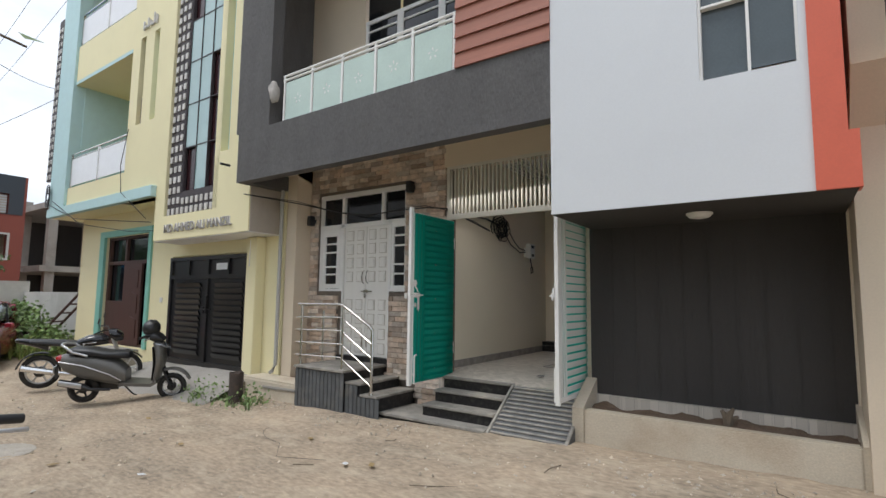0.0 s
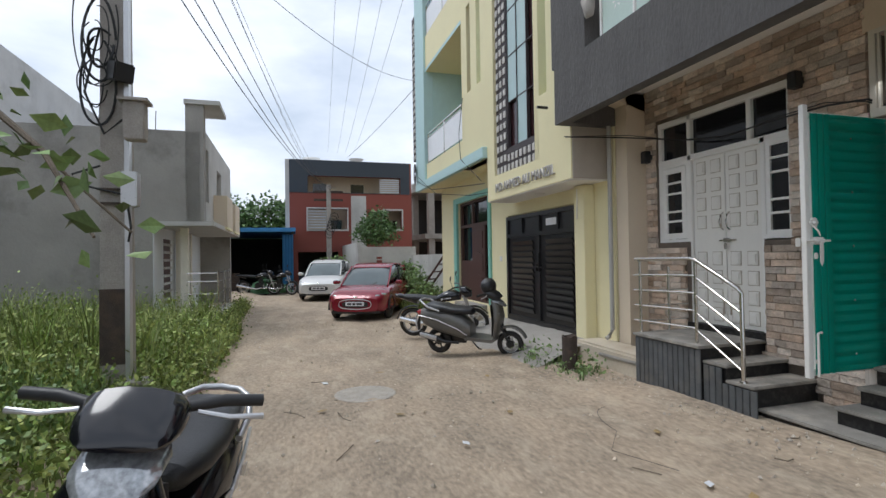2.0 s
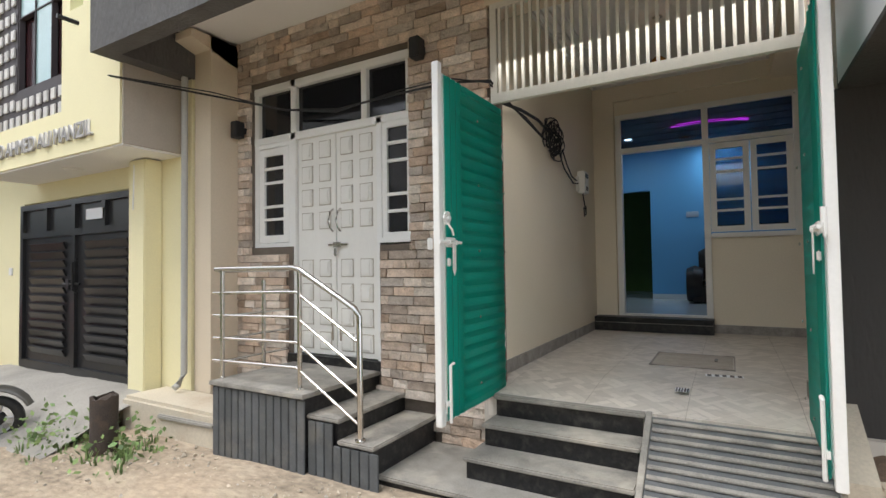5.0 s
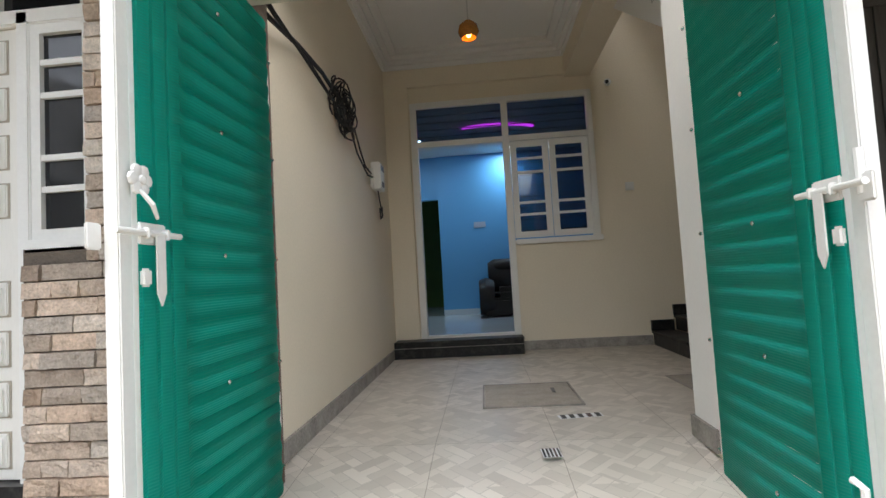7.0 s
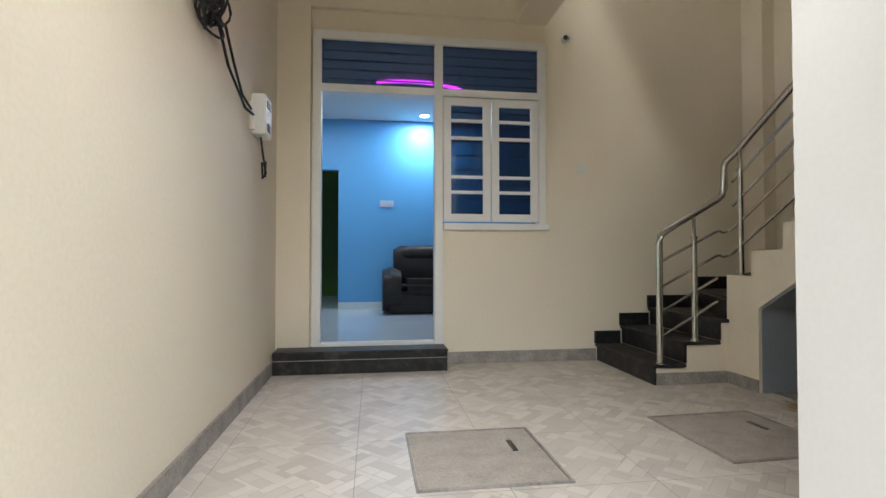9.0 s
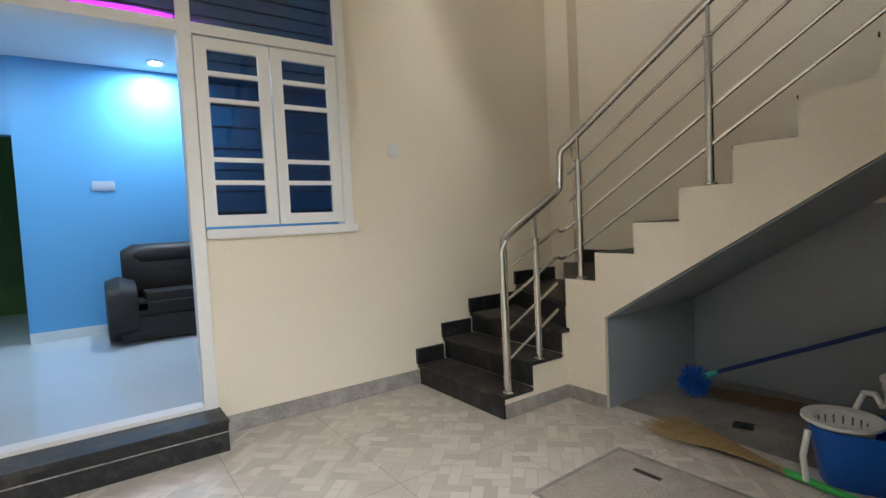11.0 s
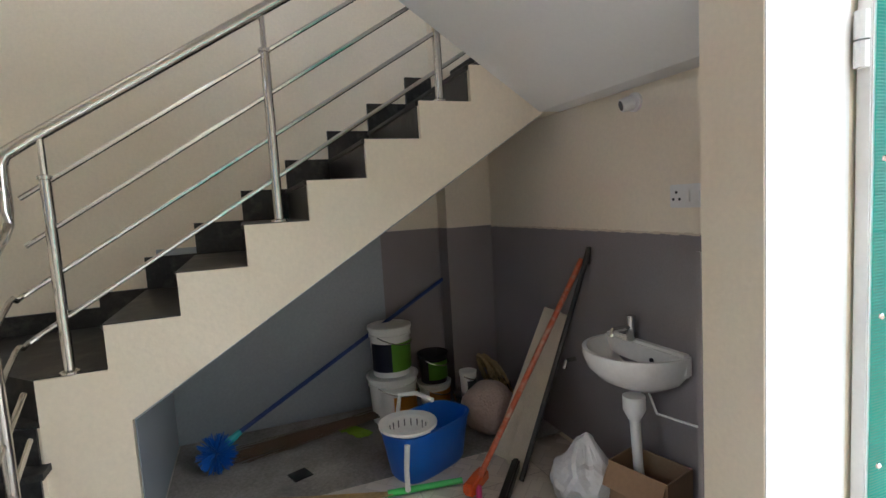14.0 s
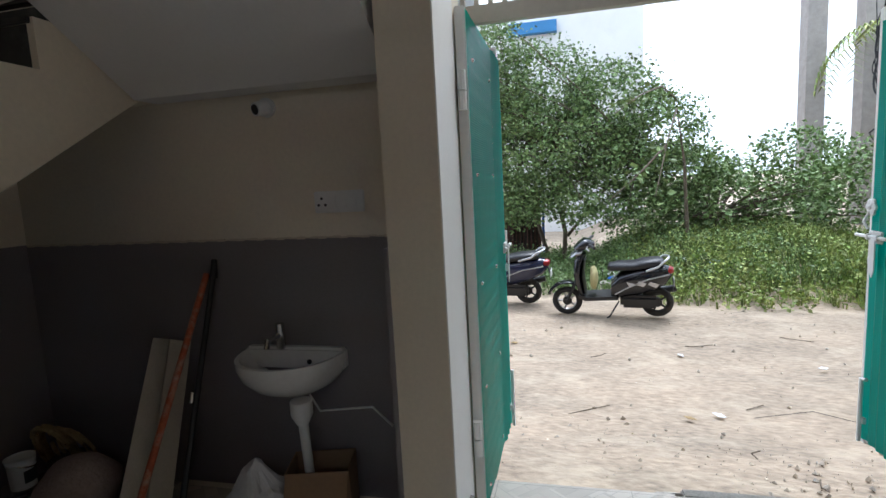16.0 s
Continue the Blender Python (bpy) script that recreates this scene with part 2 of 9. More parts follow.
M = {
    "dirt": mat("packed_dirt", (0.41, 0.335, 0.25), 0.95, vary=0.5, scale=1.6, fine=26, bump=1.0, bscale=24, tint=(0.31, 0.235, 0.165),
                stain=0.8, stain_color=(0.52, 0.43, 0.32), stain_scale=3.4, stretch=(0.5, 1, 1)),
    "cream": mat("cream_interior_paint", (0.79, 0.705, 0.565), 0.6, vary=0.06, scale=1.2, bump=0.08, bscale=45),
    "cream_out": mat("beige_exterior_paint", (0.66, 0.56, 0.43), 0.75, vary=0.06, scale=1.5, bump=0.1, stain=0.12, stain_color=(0.35, 0.3, 0.24)),
    "white_soffit": mat("white_ceiling_paint", (0.80, 0.785, 0.76), 0.7, vary=0.03, scale=2),
    "yellow": mat("pale_yellow_paint", (0.80, 0.73, 0.46), 0.75, vary=0.05, scale=0.8, bump=0.1, bscale=40, stain=0.1, stain_color=(0.5, 0.45, 0.3)),
    "blue_trim": mat("pale_blue_paint", (0.47, 0.66, 0.67), 0.65, vary=0.06),
    "teal_trim": mat("teal_door_paint", (0.22, 0.50, 0.42), 0.5, vary=0.1),
    "grey_text": mat("dark_grey_textured_render", (0.105, 0.101, 0.10), 0.9, vary=0.2, scale=5, bump=0.9, bscale=38, stretch=(1, 1, 0.35)),
    "black_wall": mat("charcoal_wall_paint", (0.047, 0.044, 0.042), 0.85, vary=0.15, scale=1.2, bump=0.35, bscale=50, stain=0.25, stain_color=(0.075, 0.07, 0.065), stretch=(1, 1, 0.25)),
    "white_wall": mat("cool_white_exterior_paint", (0.66, 0.68, 0.70), 0.6, vary=0.025, scale=0.7, bump=0.05, stain=0.07, stain_color=(0.45, 0.46, 0.47)),
    "orange": mat("orange_red_exterior_paint", (0.62, 0.13, 0.075), 0.6, vary=0.06),
    "board": mat("red_brown_board", (0.30, 0.115, 0.075), 0.6, vary=0.18, scale=4, stretch=(0.3, 1, 5), per_object=0.12),
    # backing colour carries the shade of the gaps in front of it
    "mortar": mat("shadowed_stone_mortar", (0.15, 0.12, 0.095), 0.95, vary=0.2, bump=0.5),
    "stone": mat("split_face_stone", (0.46, 0.335, 0.245), 0.9, vary=0.34, scale=14, fine=90, bump=0.8, bscale=55, tint=(0.64, 0.56, 0.48), per_object=0.34),
    "stone_far": mat("split_face_stone_joined", (0.46, 0.335, 0.245), 0.9, vary=0.34, scale=14, fine=90, bump=0.8, bscale=55, tint=(0.64, 0.56, 0.48), island=0.34),
    "granite": mat("black_granite", (0.014, 0.014, 0.015), 0.35, vary=0.7, scale=30, fine=220, stain=0.75, stain_color=(0.075, 0.07, 0.062), stain_scale=14, spec=0.35),
    "granite_dusty": mat("dusty_black_granite", (0.25, 0.235, 0.21), 0.8, vary=0.4, scale=6, fine=120, stain=0.9, stain_color=(0.50, 0.45, 0.38), stain_scale=2.2),
    "granite_stair": mat("trodden_black_granite", (0.028, 0.027, 0.026), 0.45, vary=0.6, scale=20, fine=200, stain=0.85, stain_color=(0.13, 0.115, 0.095), stain_scale=4.5, spec=0.25),
    "granite_grey": mat("dusty_dark_grey_granite", (0.085, 0.09, 0.094), 0.6, vary=0.3, scale=8, fine=120, stain=0.5, stain_color=(0.22, 0.2, 0.17), stain_scale=3, per_object=0.15),
    "concrete": mat("rough_grey_concrete", (0.32, 0.30, 0.27), 0.95, vary=0.2, scale=2, bump=0.5, bscale=30, stain=0.5, stain_color=(0.16, 0.15, 0.13), stain_scale=1.2),
    "plaster_grey": mat("unpainted_grey_plaster", (0.31, 0.295, 0.275), 0.95, vary=0.25, scale=1.2, bump=0.4, bscale=12, stain=0.75, stain_color=(0.10, 0.094, 0.088), stain_scale=0.7),
    "curb": mat("stained_cement_kerb", (0.54, 0.475, 0.375), 0.9, vary=0.15, scale=2, bump=0.3, stain=0.45, stain_color=(0.33, 0.22, 0.13), stain_scale=1.6),
    "white_frame": mat("white_painted_metal", (0.80, 0.79, 0.76), 0.4, vary=0.04, scale=5, stain=0.08, stain_color=(0.45, 0.4, 0.33)),
    "grille_cream": mat("dull_cream_painted_bar", (0.60, 0.565, 0.49), 0.5, vary=0.06, scale=5),
    "white_door": mat("white_painted_wood", (0.78, 0.76, 0.71), 0.5, vary=0.04, scale=4, stretch=(3, 3, 0.4)),
    "door_groove": mat("dusty_panel_groove", (0.42, 0.37, 0.30), 0.8),
    "green": mat("green_corrugated_sheet", (0.003, 0.15, 0.115), 0.4, vary=0.14, scale=3, fine=20, coat=0.1, spec=0.4),
    "steel": mat("brushed_stainless_steel", (0.62, 0.60, 0.57), 0.22, 1.0, vary=0.06, scale=9),
    "black_metal": mat("black_painted_metal", (0.015, 0.015, 0.016), 0.3, vary=0.3, scale=5, stain=0.3, stain_color=(0.05, 0.047, 0.045)),
    "black_plastic": mat("black_plastic", (0.018, 0.018, 0.019), 0.45, vary=0.2),
    "dado": mat("grey_dado_tile_paint", (0.235, 0.21, 0.212), 0.45, vary=0.1, scale=1.5, fine=150, bump=0.12, bscale=150, stain=0.15, stain_color=(0.26, 0.25, 0.25)),
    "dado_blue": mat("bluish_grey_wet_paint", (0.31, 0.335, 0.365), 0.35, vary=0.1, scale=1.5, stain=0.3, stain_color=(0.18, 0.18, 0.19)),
    "skirting": mat("grey_marble_skirting", (0.29, 0.265, 0.24), 0.6, vary=0.4, scale=9, stain=0.6, stain_color=(0.48, 0.45, 0.41), stain_scale=6),
    "blue_wall": mat("sky_blue_interior_paint", (0.10, 0.36, 0.66), 0.5, vary=0.04, scale=1),
    "green_wall": mat("olive_green_interior_paint", (0.07, 0.15, 0.025), 0.6),
    "tile_white": mat("polished_pale_floor_tile", (0.55, 0.62, 0.65), 0.12, vary=0.06, scale=1.6),
    "sofa": mat("black_leather", (0.007, 0.0055, 0.005), 0.55, vary=0.3, bump=0.25, bscale=30),
    "wood_dark": mat("dark_brown_door_wood", (0.075, 0.035, 0.028), 0.5, vary=0.25, scale=4, stretch=(4, 4, 0.4)),
    "rubber": mat("dusty_black_rubber", (0.022, 0.021, 0.02), 0.85, vary=0.3, stain=0.4, stain_color=(0.13, 0.1, 0.07), stain_scale=9),
    "cable": mat("black_cable_sheath", (0.012, 0.012, 0.013), 0.6),
    "ceramic": mat("white_ceramic", (0.78, 0.76, 0.72), 0.15, vary=0.05, stain=0.25, stain_color=(0.45, 0.4, 0.33), stain_scale=5),
    "white_plastic": mat("white_plastic", (0.76, 0.75, 0.72), 0.4, vary=0.05),
    "blue_plastic": mat("bright_blue_plastic", (0.012, 0.11, 0.5), 0.35, vary=0.06),
    "chrome": mat("chrome", (0.75, 0.75, 0.75), 0.1, 1.0, vary=0.03),
    "leaf": mat("green_leaf", (0.155, 0.25, 0.09), 0.5, vary=0.25, island=0.5, tint=(0.20, 0.27, 0.10), spec=0.35),
    "leaf_dark": mat("dark_green_leaf", (0.06, 0.125, 0.035), 0.5, vary=0.25, island=0.4, tint=(0.10, 0.18, 0.05)),
    "grass": mat("weed_green", (0.16, 0.25, 0.05), 0.6, vary=0.3, island=0.55, tint=(0.33, 0.36, 0.11)),
    "bark": mat("grey_brown_bark", (0.14, 0.11, 0.08), 0.95, vary=0.3, scale=12, bump=0.6, stretch=(1, 1, 0.3)),
}

# the thin plastic sheet lets part of the daylight through
gn, gl_ = M["green"].node_tree.nodes, M["green"].node_tree.links
g_geo, g_wave, g_bump = gn.new("ShaderNodeNewGeometry"), gn.new("ShaderNodeTexWave"), gn.new("ShaderNodeBump")
g_wave.bands_direction = "Z"
g_wave.inputs["Scale"].default_value, g_wave.inputs["Distortion"].default_value = 34.0, 0.0
g_bump.inputs["Strength"].default_value, g_bump.inputs["Distance"].default_value = 0.8, 0.003
gl_.new(g_geo.outputs["Position"], g_wave.inputs["Vector"]); gl_.new(g_wave.outputs["Fac"], g_bump.inputs["Height"])
gl_.new(g_bump.outputs[0], gn["Principled BSDF"].inputs["Normal"])
g_tr, g_mix = gn.new("ShaderNodeBsdfTranslucent"), gn.new("ShaderNodeMixShader")
g_tr.inputs["Color"].default_value, g_mix.inputs[0].default_value = (0.01, 0.66, 0.53, 1), 0.5
gl_.new(gn["Principled BSDF"].outputs[0], g_mix.inputs[1]); gl_.new(g_tr.outputs[0], g_mix.inputs[2])
gl_.new(g_mix.outputs[0], gn["Material Output"].inputs["Surface"])


# ---------------------------------------------------------------- mesh helpers
def thing(name, loc=(0, 0, 0), rz=0.0, label="", category="", group="", kind=""):
    ob = new(name)
    ob.empty_display_size = 0.1
    ob.matrix_basis = pose(*loc, 0, 0, rz)
    return tagged(ob, label, category, group, kind)


def mesh_of(name, bm, material, smooth=False):
    me = bpy.data.meshes.new(name)
    bmesh.ops.recalc_face_normals(bm, faces=bm.faces)
    bm.to_mesh(me)
    bm.free()
    if smooth:
        me.polygons.foreach_set("use_smooth", [True] * len(me.polygons))
        me.set_sharp_from_angle(angle=radians(38))
    me.materials.append(material)
    return me


def part(name, bm, material, parent=None, label="", smooth=False):
    ob = new(name, mesh_of(name, bm, material, smooth))
    ob.parent = parent
    if label:
        ob["label"] = label
    return ob


def solid(name, bm, material, label="", category="", kind="structure", smooth=False):
    return tagged(part(name, bm, material, None, label, smooth), label, category, "", kind)


def box(bm, x0, y0, z0, x1, y1, z1, bevel=0.0, m=None):
    sx, sy, sz = abs(x1 - x0), abs(y1 - y0), abs(z1 - z0)
    geo = bmesh.ops.create_cube(bm, size=1, matrix=Matrix.LocRotScale(((x0 + x1) / 2, (y0 + y1) / 2, (z0 + z1) / 2), None, (sx, sy, sz)))
    vs = geo["verts"]
    if bevel:
        es = list({e for v in vs for e in v.link_edges})
        out = bmesh.ops.bevel(bm, geom=es, offset=min(bevel, 0.45 * min(sx, sy, sz)), segments=2, affect="EDGES")
        vs = list({v for f in out["faces"] for v in f.verts} | {v for v in vs if v.is_valid})
    if m is not None:
        bmesh.ops.transform(bm, matrix=m, verts=vs)
    return bm


def rod(bm, a, b, r, r2=None, seg=10):
    a, b = Vector(a), Vector(b)
    d = b - a
    q = d.to_track_quat("Z", "Y").to_matrix().to_4x4()
    bmesh.ops.create_cone(bm, cap_ends=True, segments=seg, radius1=r, radius2=r if r2 is None else r2, depth=d.length,
                          matrix=Matrix.Translation((a + b) / 2) @ q)
    return bm


def tube(bm, pts, r, seg=8, closed=False):
    """A round bar along a line of points, r a number or one radius a point."""
    pts = [Vector(p) for p in pts]
    rs = r if isinstance(r, (list, tuple)) else [r] * len(pts)
    rings, up = [], Vector((0.123, 0.31, 0.94)).normalized()
    n = len(pts)
    for i, p in enumerate(pts):
        a, b = (pts[i - 1], pts[(i + 1) % n]) if closed else (pts[max(i - 1, 0)], pts[min(i + 1, n - 1)])
        d = (b - a).normalized()
        u = d.cross(up)
        u = u.normalized() if u.length > 1e-4 else d.orthogonal().normalized()
        w = d.cross(u)
        rings.append([bm.verts.new(p + rs[i] * (math.cos(k * math.tau / seg) * u + math.sin(k * math.tau / seg) * w)) for k in range(seg)])
    for i in range(n if closed else n - 1):
        a, b = rings[i], rings[(i + 1) % n]
        for k in range(seg):
            bm.faces.new((a[k], a[(k + 1) % seg], b[(k + 1) % seg], b[k]))
    if not closed:
        bm.faces.new(rings[0][::-1]); bm.faces.new(rings[-1])
    return bm


def lathe(bm, profile, seg=20, at=(0, 0, 0), caps=True):
    """A turned shape about the z axis: profile of (radius, height)."""
    at = Vector(at)
    rings = [[bm.verts.new(at + Vector((r * math.cos(k * math.tau / seg), r * math.sin(k * math.tau / seg), z))) for k in range(seg)] for r, z in profile]
    for a, b in zip(rings, rings[1:]):
        for k in range(seg):
            bm.faces.new((a[k], a[(k + 1) % seg], b[(k + 1) % seg], b[k]))
    if caps:
        bm.faces.new(rings[0][::-1]); bm.faces.new(rings[-1])
    return bm


def loft(bm, rings, seg=16, power=2.4, caps=True):
    """Skin over superellipse rings in the local y-z plane: (x, y, z, half width, half height) or with a tilt in degrees as sixth."""
    out = []
    for ring in rings:
        x, y, z, hw, hh = ring[:5]
        tilt = radians(ring[5]) if len(ring) > 5 else 0.0
        vs = []
        for k in range(seg):
            a = k * math.tau / seg
            c, s = math.cos(a), math.sin(a)
            yy = hw * math.copysign(abs(c) ** (2 / power), c)
            zz = hh * math.copysign(abs(s) ** (2 / power), s)
            vs.append(bm.verts.new((x - zz * math.sin(tilt), y + yy, z + zz * math.cos(tilt))))
        out.append(vs)
    for a, b in zip(out, out[1:]):
        for k in range(seg):
            bm.faces.new((a[k], a[(k + 1) % seg], b[(k + 1) % seg], b[k]))
    if caps:
        bm.faces.new(out[0][::-1]); bm.faces.new(out[-1])
    return bm


def plate(bm, outline, a0, a1, axis="y"):
    """A flat outline given in two axes, thickened along the third from a0 to a1."""
    place = {"y": lambda u, v, a: (u, a, v), "x": lambda u, v, a: (a, u, v), "z": lambda u, v, a: (u, v, a)}[axis]
    A = [bm.verts.new(place(u, v, a0)) for u, v in outline]
    B = [bm.verts.new(place(u, v, a1)) for u, v in outline]
    bm.faces.new(A); bm.faces.new(B[::-1])
    for i in range(len(A)):
        j = (i + 1) % len(A)
        bm.faces.new((A[i], A[j], B[j], B[i]))
    return bm


def wall_boxes(bm, x0, x1, z0, z1, y0, y1, holes=(), axis="y"):
    """A wall with rectangular openings (xa, xb, za, zb) cut right through it."""
    xs = sorted({x0, x1, *[h[0] for h in holes], *[h[1] for h in holes]})
    for a, b in zip(xs, xs[1:]):
        mid, z = (a + b) / 2, z0
        for h in sorted((h for h in holes if h[0] < mid < h[1]), key=lambda h: h[2]):
            if h[2] > z + 1e-4:
                box(bm, a, y0, z, b, y1, h[2]) if axis == "y" else box(bm, y0, a, z, y1, b, h[2])
            z = h[3]
        if z < z1 - 1e-4:
            box(bm, a, y0, z, b, y1, z1) if axis == "y" else box(bm, y0, a, z, y1, b, z1)
    bmesh.ops.remove_doubles(bm, verts=bm.verts, dist=1e-5)
    return bm


def B():
    return bmesh.new()


def cloud_mesh(name, verts, faces, material):
    me = bpy.data.meshes.new(name)
    me.from_pydata(verts.tolist() if hasattr(verts, "tolist") else verts, [], faces.tolist() if hasattr(faces, "tolist") else faces)
    me.materials.append(material)
    return me


def leaves(rng, centres, size, droop=0.3, long=1.0):
    """Folded rhombic leaves at the centres, as vertices and quads."""
    n = len(centres)
    d = rng.normal(size=(n, 3)); d[:, 2] = d[:, 2] * 0.6 - droop
    d /= np.linalg.norm(d, axis=1)[:, None]
    s = np.cross(d, rng.normal(size=(n, 3))); s /= np.linalg.norm(s, axis=1)[:, None]
    k = (size * rng.uniform(0.6, 1.3, n))[:, None]
    up = np.cross(s, d)
    v = np.stack([centres, centres + k * (0.5 * long * d + 0.32 * s + 0.08 * up), centres + k * long * d, centres + k * (0.5 * long * d - 0.32 * s + 0.08 * up)], 1).reshape(-1, 3)
    return v, np.arange(4 * n).reshape(n, 4)


def smooth01(v):
    v = max(0.0, min(1.0, v))
    return v * v * (3 - 2 * v)


def gz(x, y):
    """Height of the dirt lane."""
    z = -0.11 + 0.11 * smooth01((y - 4.4) / 1.4) + max(-0.10, min(0.10, 0.018 * (x + 5.0))) + 0.14 * smooth01((-16.0 - x) / 9.0)
    z += 0.16 * smooth01((0.9 - y) / 0.8) * smooth01((-3.6 - x) / 1.0)
    z += 0.45 * smooth01((0.4 - y) / 2.2) * smooth01((-2.6 - x) / 1.5) * smooth01((x + 9) / 3)
    return z


# ---------------------------------------------------------------- ground
def build_ground():
    xs = sorted(set(np.round(np.concatenate([np.arange(-34, -16, 0.6), np.arange(-16, -9, 0.2), np.arange(-9, 3, 0.11), np.arange(3, 12, 0.6),
                                             [-900, -300, -120, -60, -45, 20, 40, 100, 300, 900]]), 3)))
    ys = sorted(set(np.round(np.concatenate([np.arange(-12, 0, 0.4), np.arange(0, 6.4, 0.11), np.arange(6.4, 14, 0.8),
                                             [-900, -300, -100, -50, -25, -16, 20, 40, 100, 300, 900]]), 3)))
    verts, faces = [], []
    for y in ys:
        for x in xs:
            z = gz(x, y)
            if -17 < x < 4 and -1 < y < 6.4:
                z += 0.022 * noise.fractal((x * 0.9, y * 0.9, 3.1), 1.0, 2.0, 4) + 0.010 * noise.fractal((x * 4, y * 4, 0.3), 0.9, 2.1, 3)
                for rut, k in ((2.15, 0.02), (3.55, 0.025)):
                    z -= k * math.exp(-((y - rut - 0.25 * math.sin(x * 0.35)) / 0.22) ** 2)
                for px, py, pr in ((-11.4, 2.55, 0.6), (-13.3, 2.5, 0.75), (-15.6, 2.3, 0.8)):
                    z -= 0.06 * math.exp(-(((x - px) / pr) ** 2 + ((y - py) / (pr * 0.6)) ** 2) * 1.5)
            verts.append((x, y, z))
    w = len(xs)
    for j in range(len(ys) - 1):
        for i in range(w - 1):
            faces.append((j * w + i, j * w + i + 1, (j + 1) * w + i + 1, (j + 1) * w + i))
    me = cloud_mesh("ground", verts, faces, M["dirt"])
    me.polygons.foreach_set("use_smooth", [True] * len(me.polygons))
    tagged(new("ground", me), "packed brown dirt lane with ruts and loose stones", "ground", "", "structure")


build_ground()

# ---------------------------------------------------------------- own house: structure
FZ = 0.55          # level of the porch floor
b = wall_boxes(B(), -6.38, -3.64, 0.0, 3.65, 6.64, 6.86, [(-6.2, -5.66, 1.6, 3.17), (-5.66, -4.66, 0.5, 3.17), (-4.66, -4.35, 1.6, 3.17)])
solid("wall_front", b, M["mortar"], "house front wall backing under split-face stone cladding", "wall")
b = box(B(), -6.62, 6.30, 0.0, -6.38, 6.9, 3.62)
plate(b, [(6.90, 3.30), (6.10, 3.55), (6.10, 3.62), (6.90, 3.62)], -6.62, -6.38, "x")
solid("wall_pilaster", b, M["cream_out"], "plain beige pilaster beside the stone cladding", "wall")
solid("wall_over_gate", wall_boxes(B(), -3.66, -1.66, 3.30, 3.65, 6.60, 6.86), M["cream_out"], "beige wall band above the gate grille", "wall")
solid("wall_porch_west", box(B(), -3.92, 6.86, 0.0, -3.70, 10.15, 4.0), M["cream"], "cream painted porch side wall", "wall")
b = wall_boxes(B(), -4.6, 0.9, 0.0, 5.6, 10.15, 10.37, [(-3.42, -2.375, 0.70, 3.335), (-2.375, -1.43, 1.72, 3.335)])
solid("wall_porch_back", b, M["cream"], "cream painted back wall of the porch", "wall")
b = box(B(), -3.70, 10.10, FZ, -3.435, 10.15, 3.88)
box(b, -3.435, 10.10, 3.52, -1.70, 10.15, 3.88)
solid("wall_reveal", b, M["cream"], "shallow cream wall margin round the door recess", "wall")
b = wall_boxes(B(), 6.6, 10.15, 0.0, 5.6, 0.62, 0.9, axis="x")
solid("wall_porch_east", b, M["cream"], "cream stairwell side wall", "wall")
solid("wall_pilaster_front", box(B(), 0.46, 6.87, FZ, 0.62, 7.20, 5.6), M["cream"], "cream corner pilaster beside the basin wall", "wall")
solid("wall_pilaster_back", box(B(), 0.50, 9.90, 1.1, 0.62, 10.15, 5.6), M["cream"], "cream corner pilaster above the stair bend", "wall")
solid("wall_porch_front", box(B(), -1.538, 6.70, 0.0, 0.62, 6.87, 5.6), M["cream"], "cream inner face of the front wall", "wall")
b = box(B(), -1.73, 6.703, 0.0, -1.538, 7.20, 3.9)
solid("wall_gate_pier", b, M["cream"], "cream painted pier between gate and stair space", "wall")
solid("wall_jamb_paint", box(B(), -1.734, 6.86, FZ, -1.73, 7.196, 3.4), M["white_soffit"], "white painted gate jamb face", "wall")
solid("wall_charcoal", box(B(), -1.66, 6.62, 0.0, 0.64, 6.70, 2.31), M["black_wall"], "charcoal painted outer wall behind the planter", "wall")
b = B()
for i in range(9):
    x = -1.42 + i * 0.235
    box(b, x, 6.612, 0.5, x + 0.012, 6.62, 2.31)
solid("trim_charcoal_ribs", b, M["black_wall"], "thin vertical ribs on the charcoal wall", "trim")
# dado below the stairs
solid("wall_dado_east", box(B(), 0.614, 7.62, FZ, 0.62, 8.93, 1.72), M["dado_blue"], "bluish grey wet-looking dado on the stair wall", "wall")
for name, x0, y0, x1, y1, z1 in (("wall_dado_side", 0.614, 7.20, 0.62, 7.62, 1.72), ("wall_dado_pilaster", 0.454, 6.876, 0.46, 7.20, 1.72),
                                 ("wall_dado_pilaster_edge", 0.454, 7.20, 0.614, 7.206, 1.72), ("wall_dado_front", -1.538, 6.87, 0.454, 6.876, 1.715),
                                 ("wall_dado_pier", -1.538, 6.876, -1.522, 7.205, 1.70)):
    solid(name, box(B(), x0, y0, FZ, x1, y1, z1), M["dado"], "dark grey dado on the walls below the stairs", "wall")
b = B()
for k in range(60):
    x = -1.51 + k * 0.0325
    box(b, x, 6.874, 1.711 + 0.002 * math.sin(k * 2.1), x + 0.034, 6.882, 1.719 + 0.002 * math.sin(k * 3.7))
solid("trim_dado_edge", b, M["cream_out"], "rough chipped plaster edge above the dado", "trim")

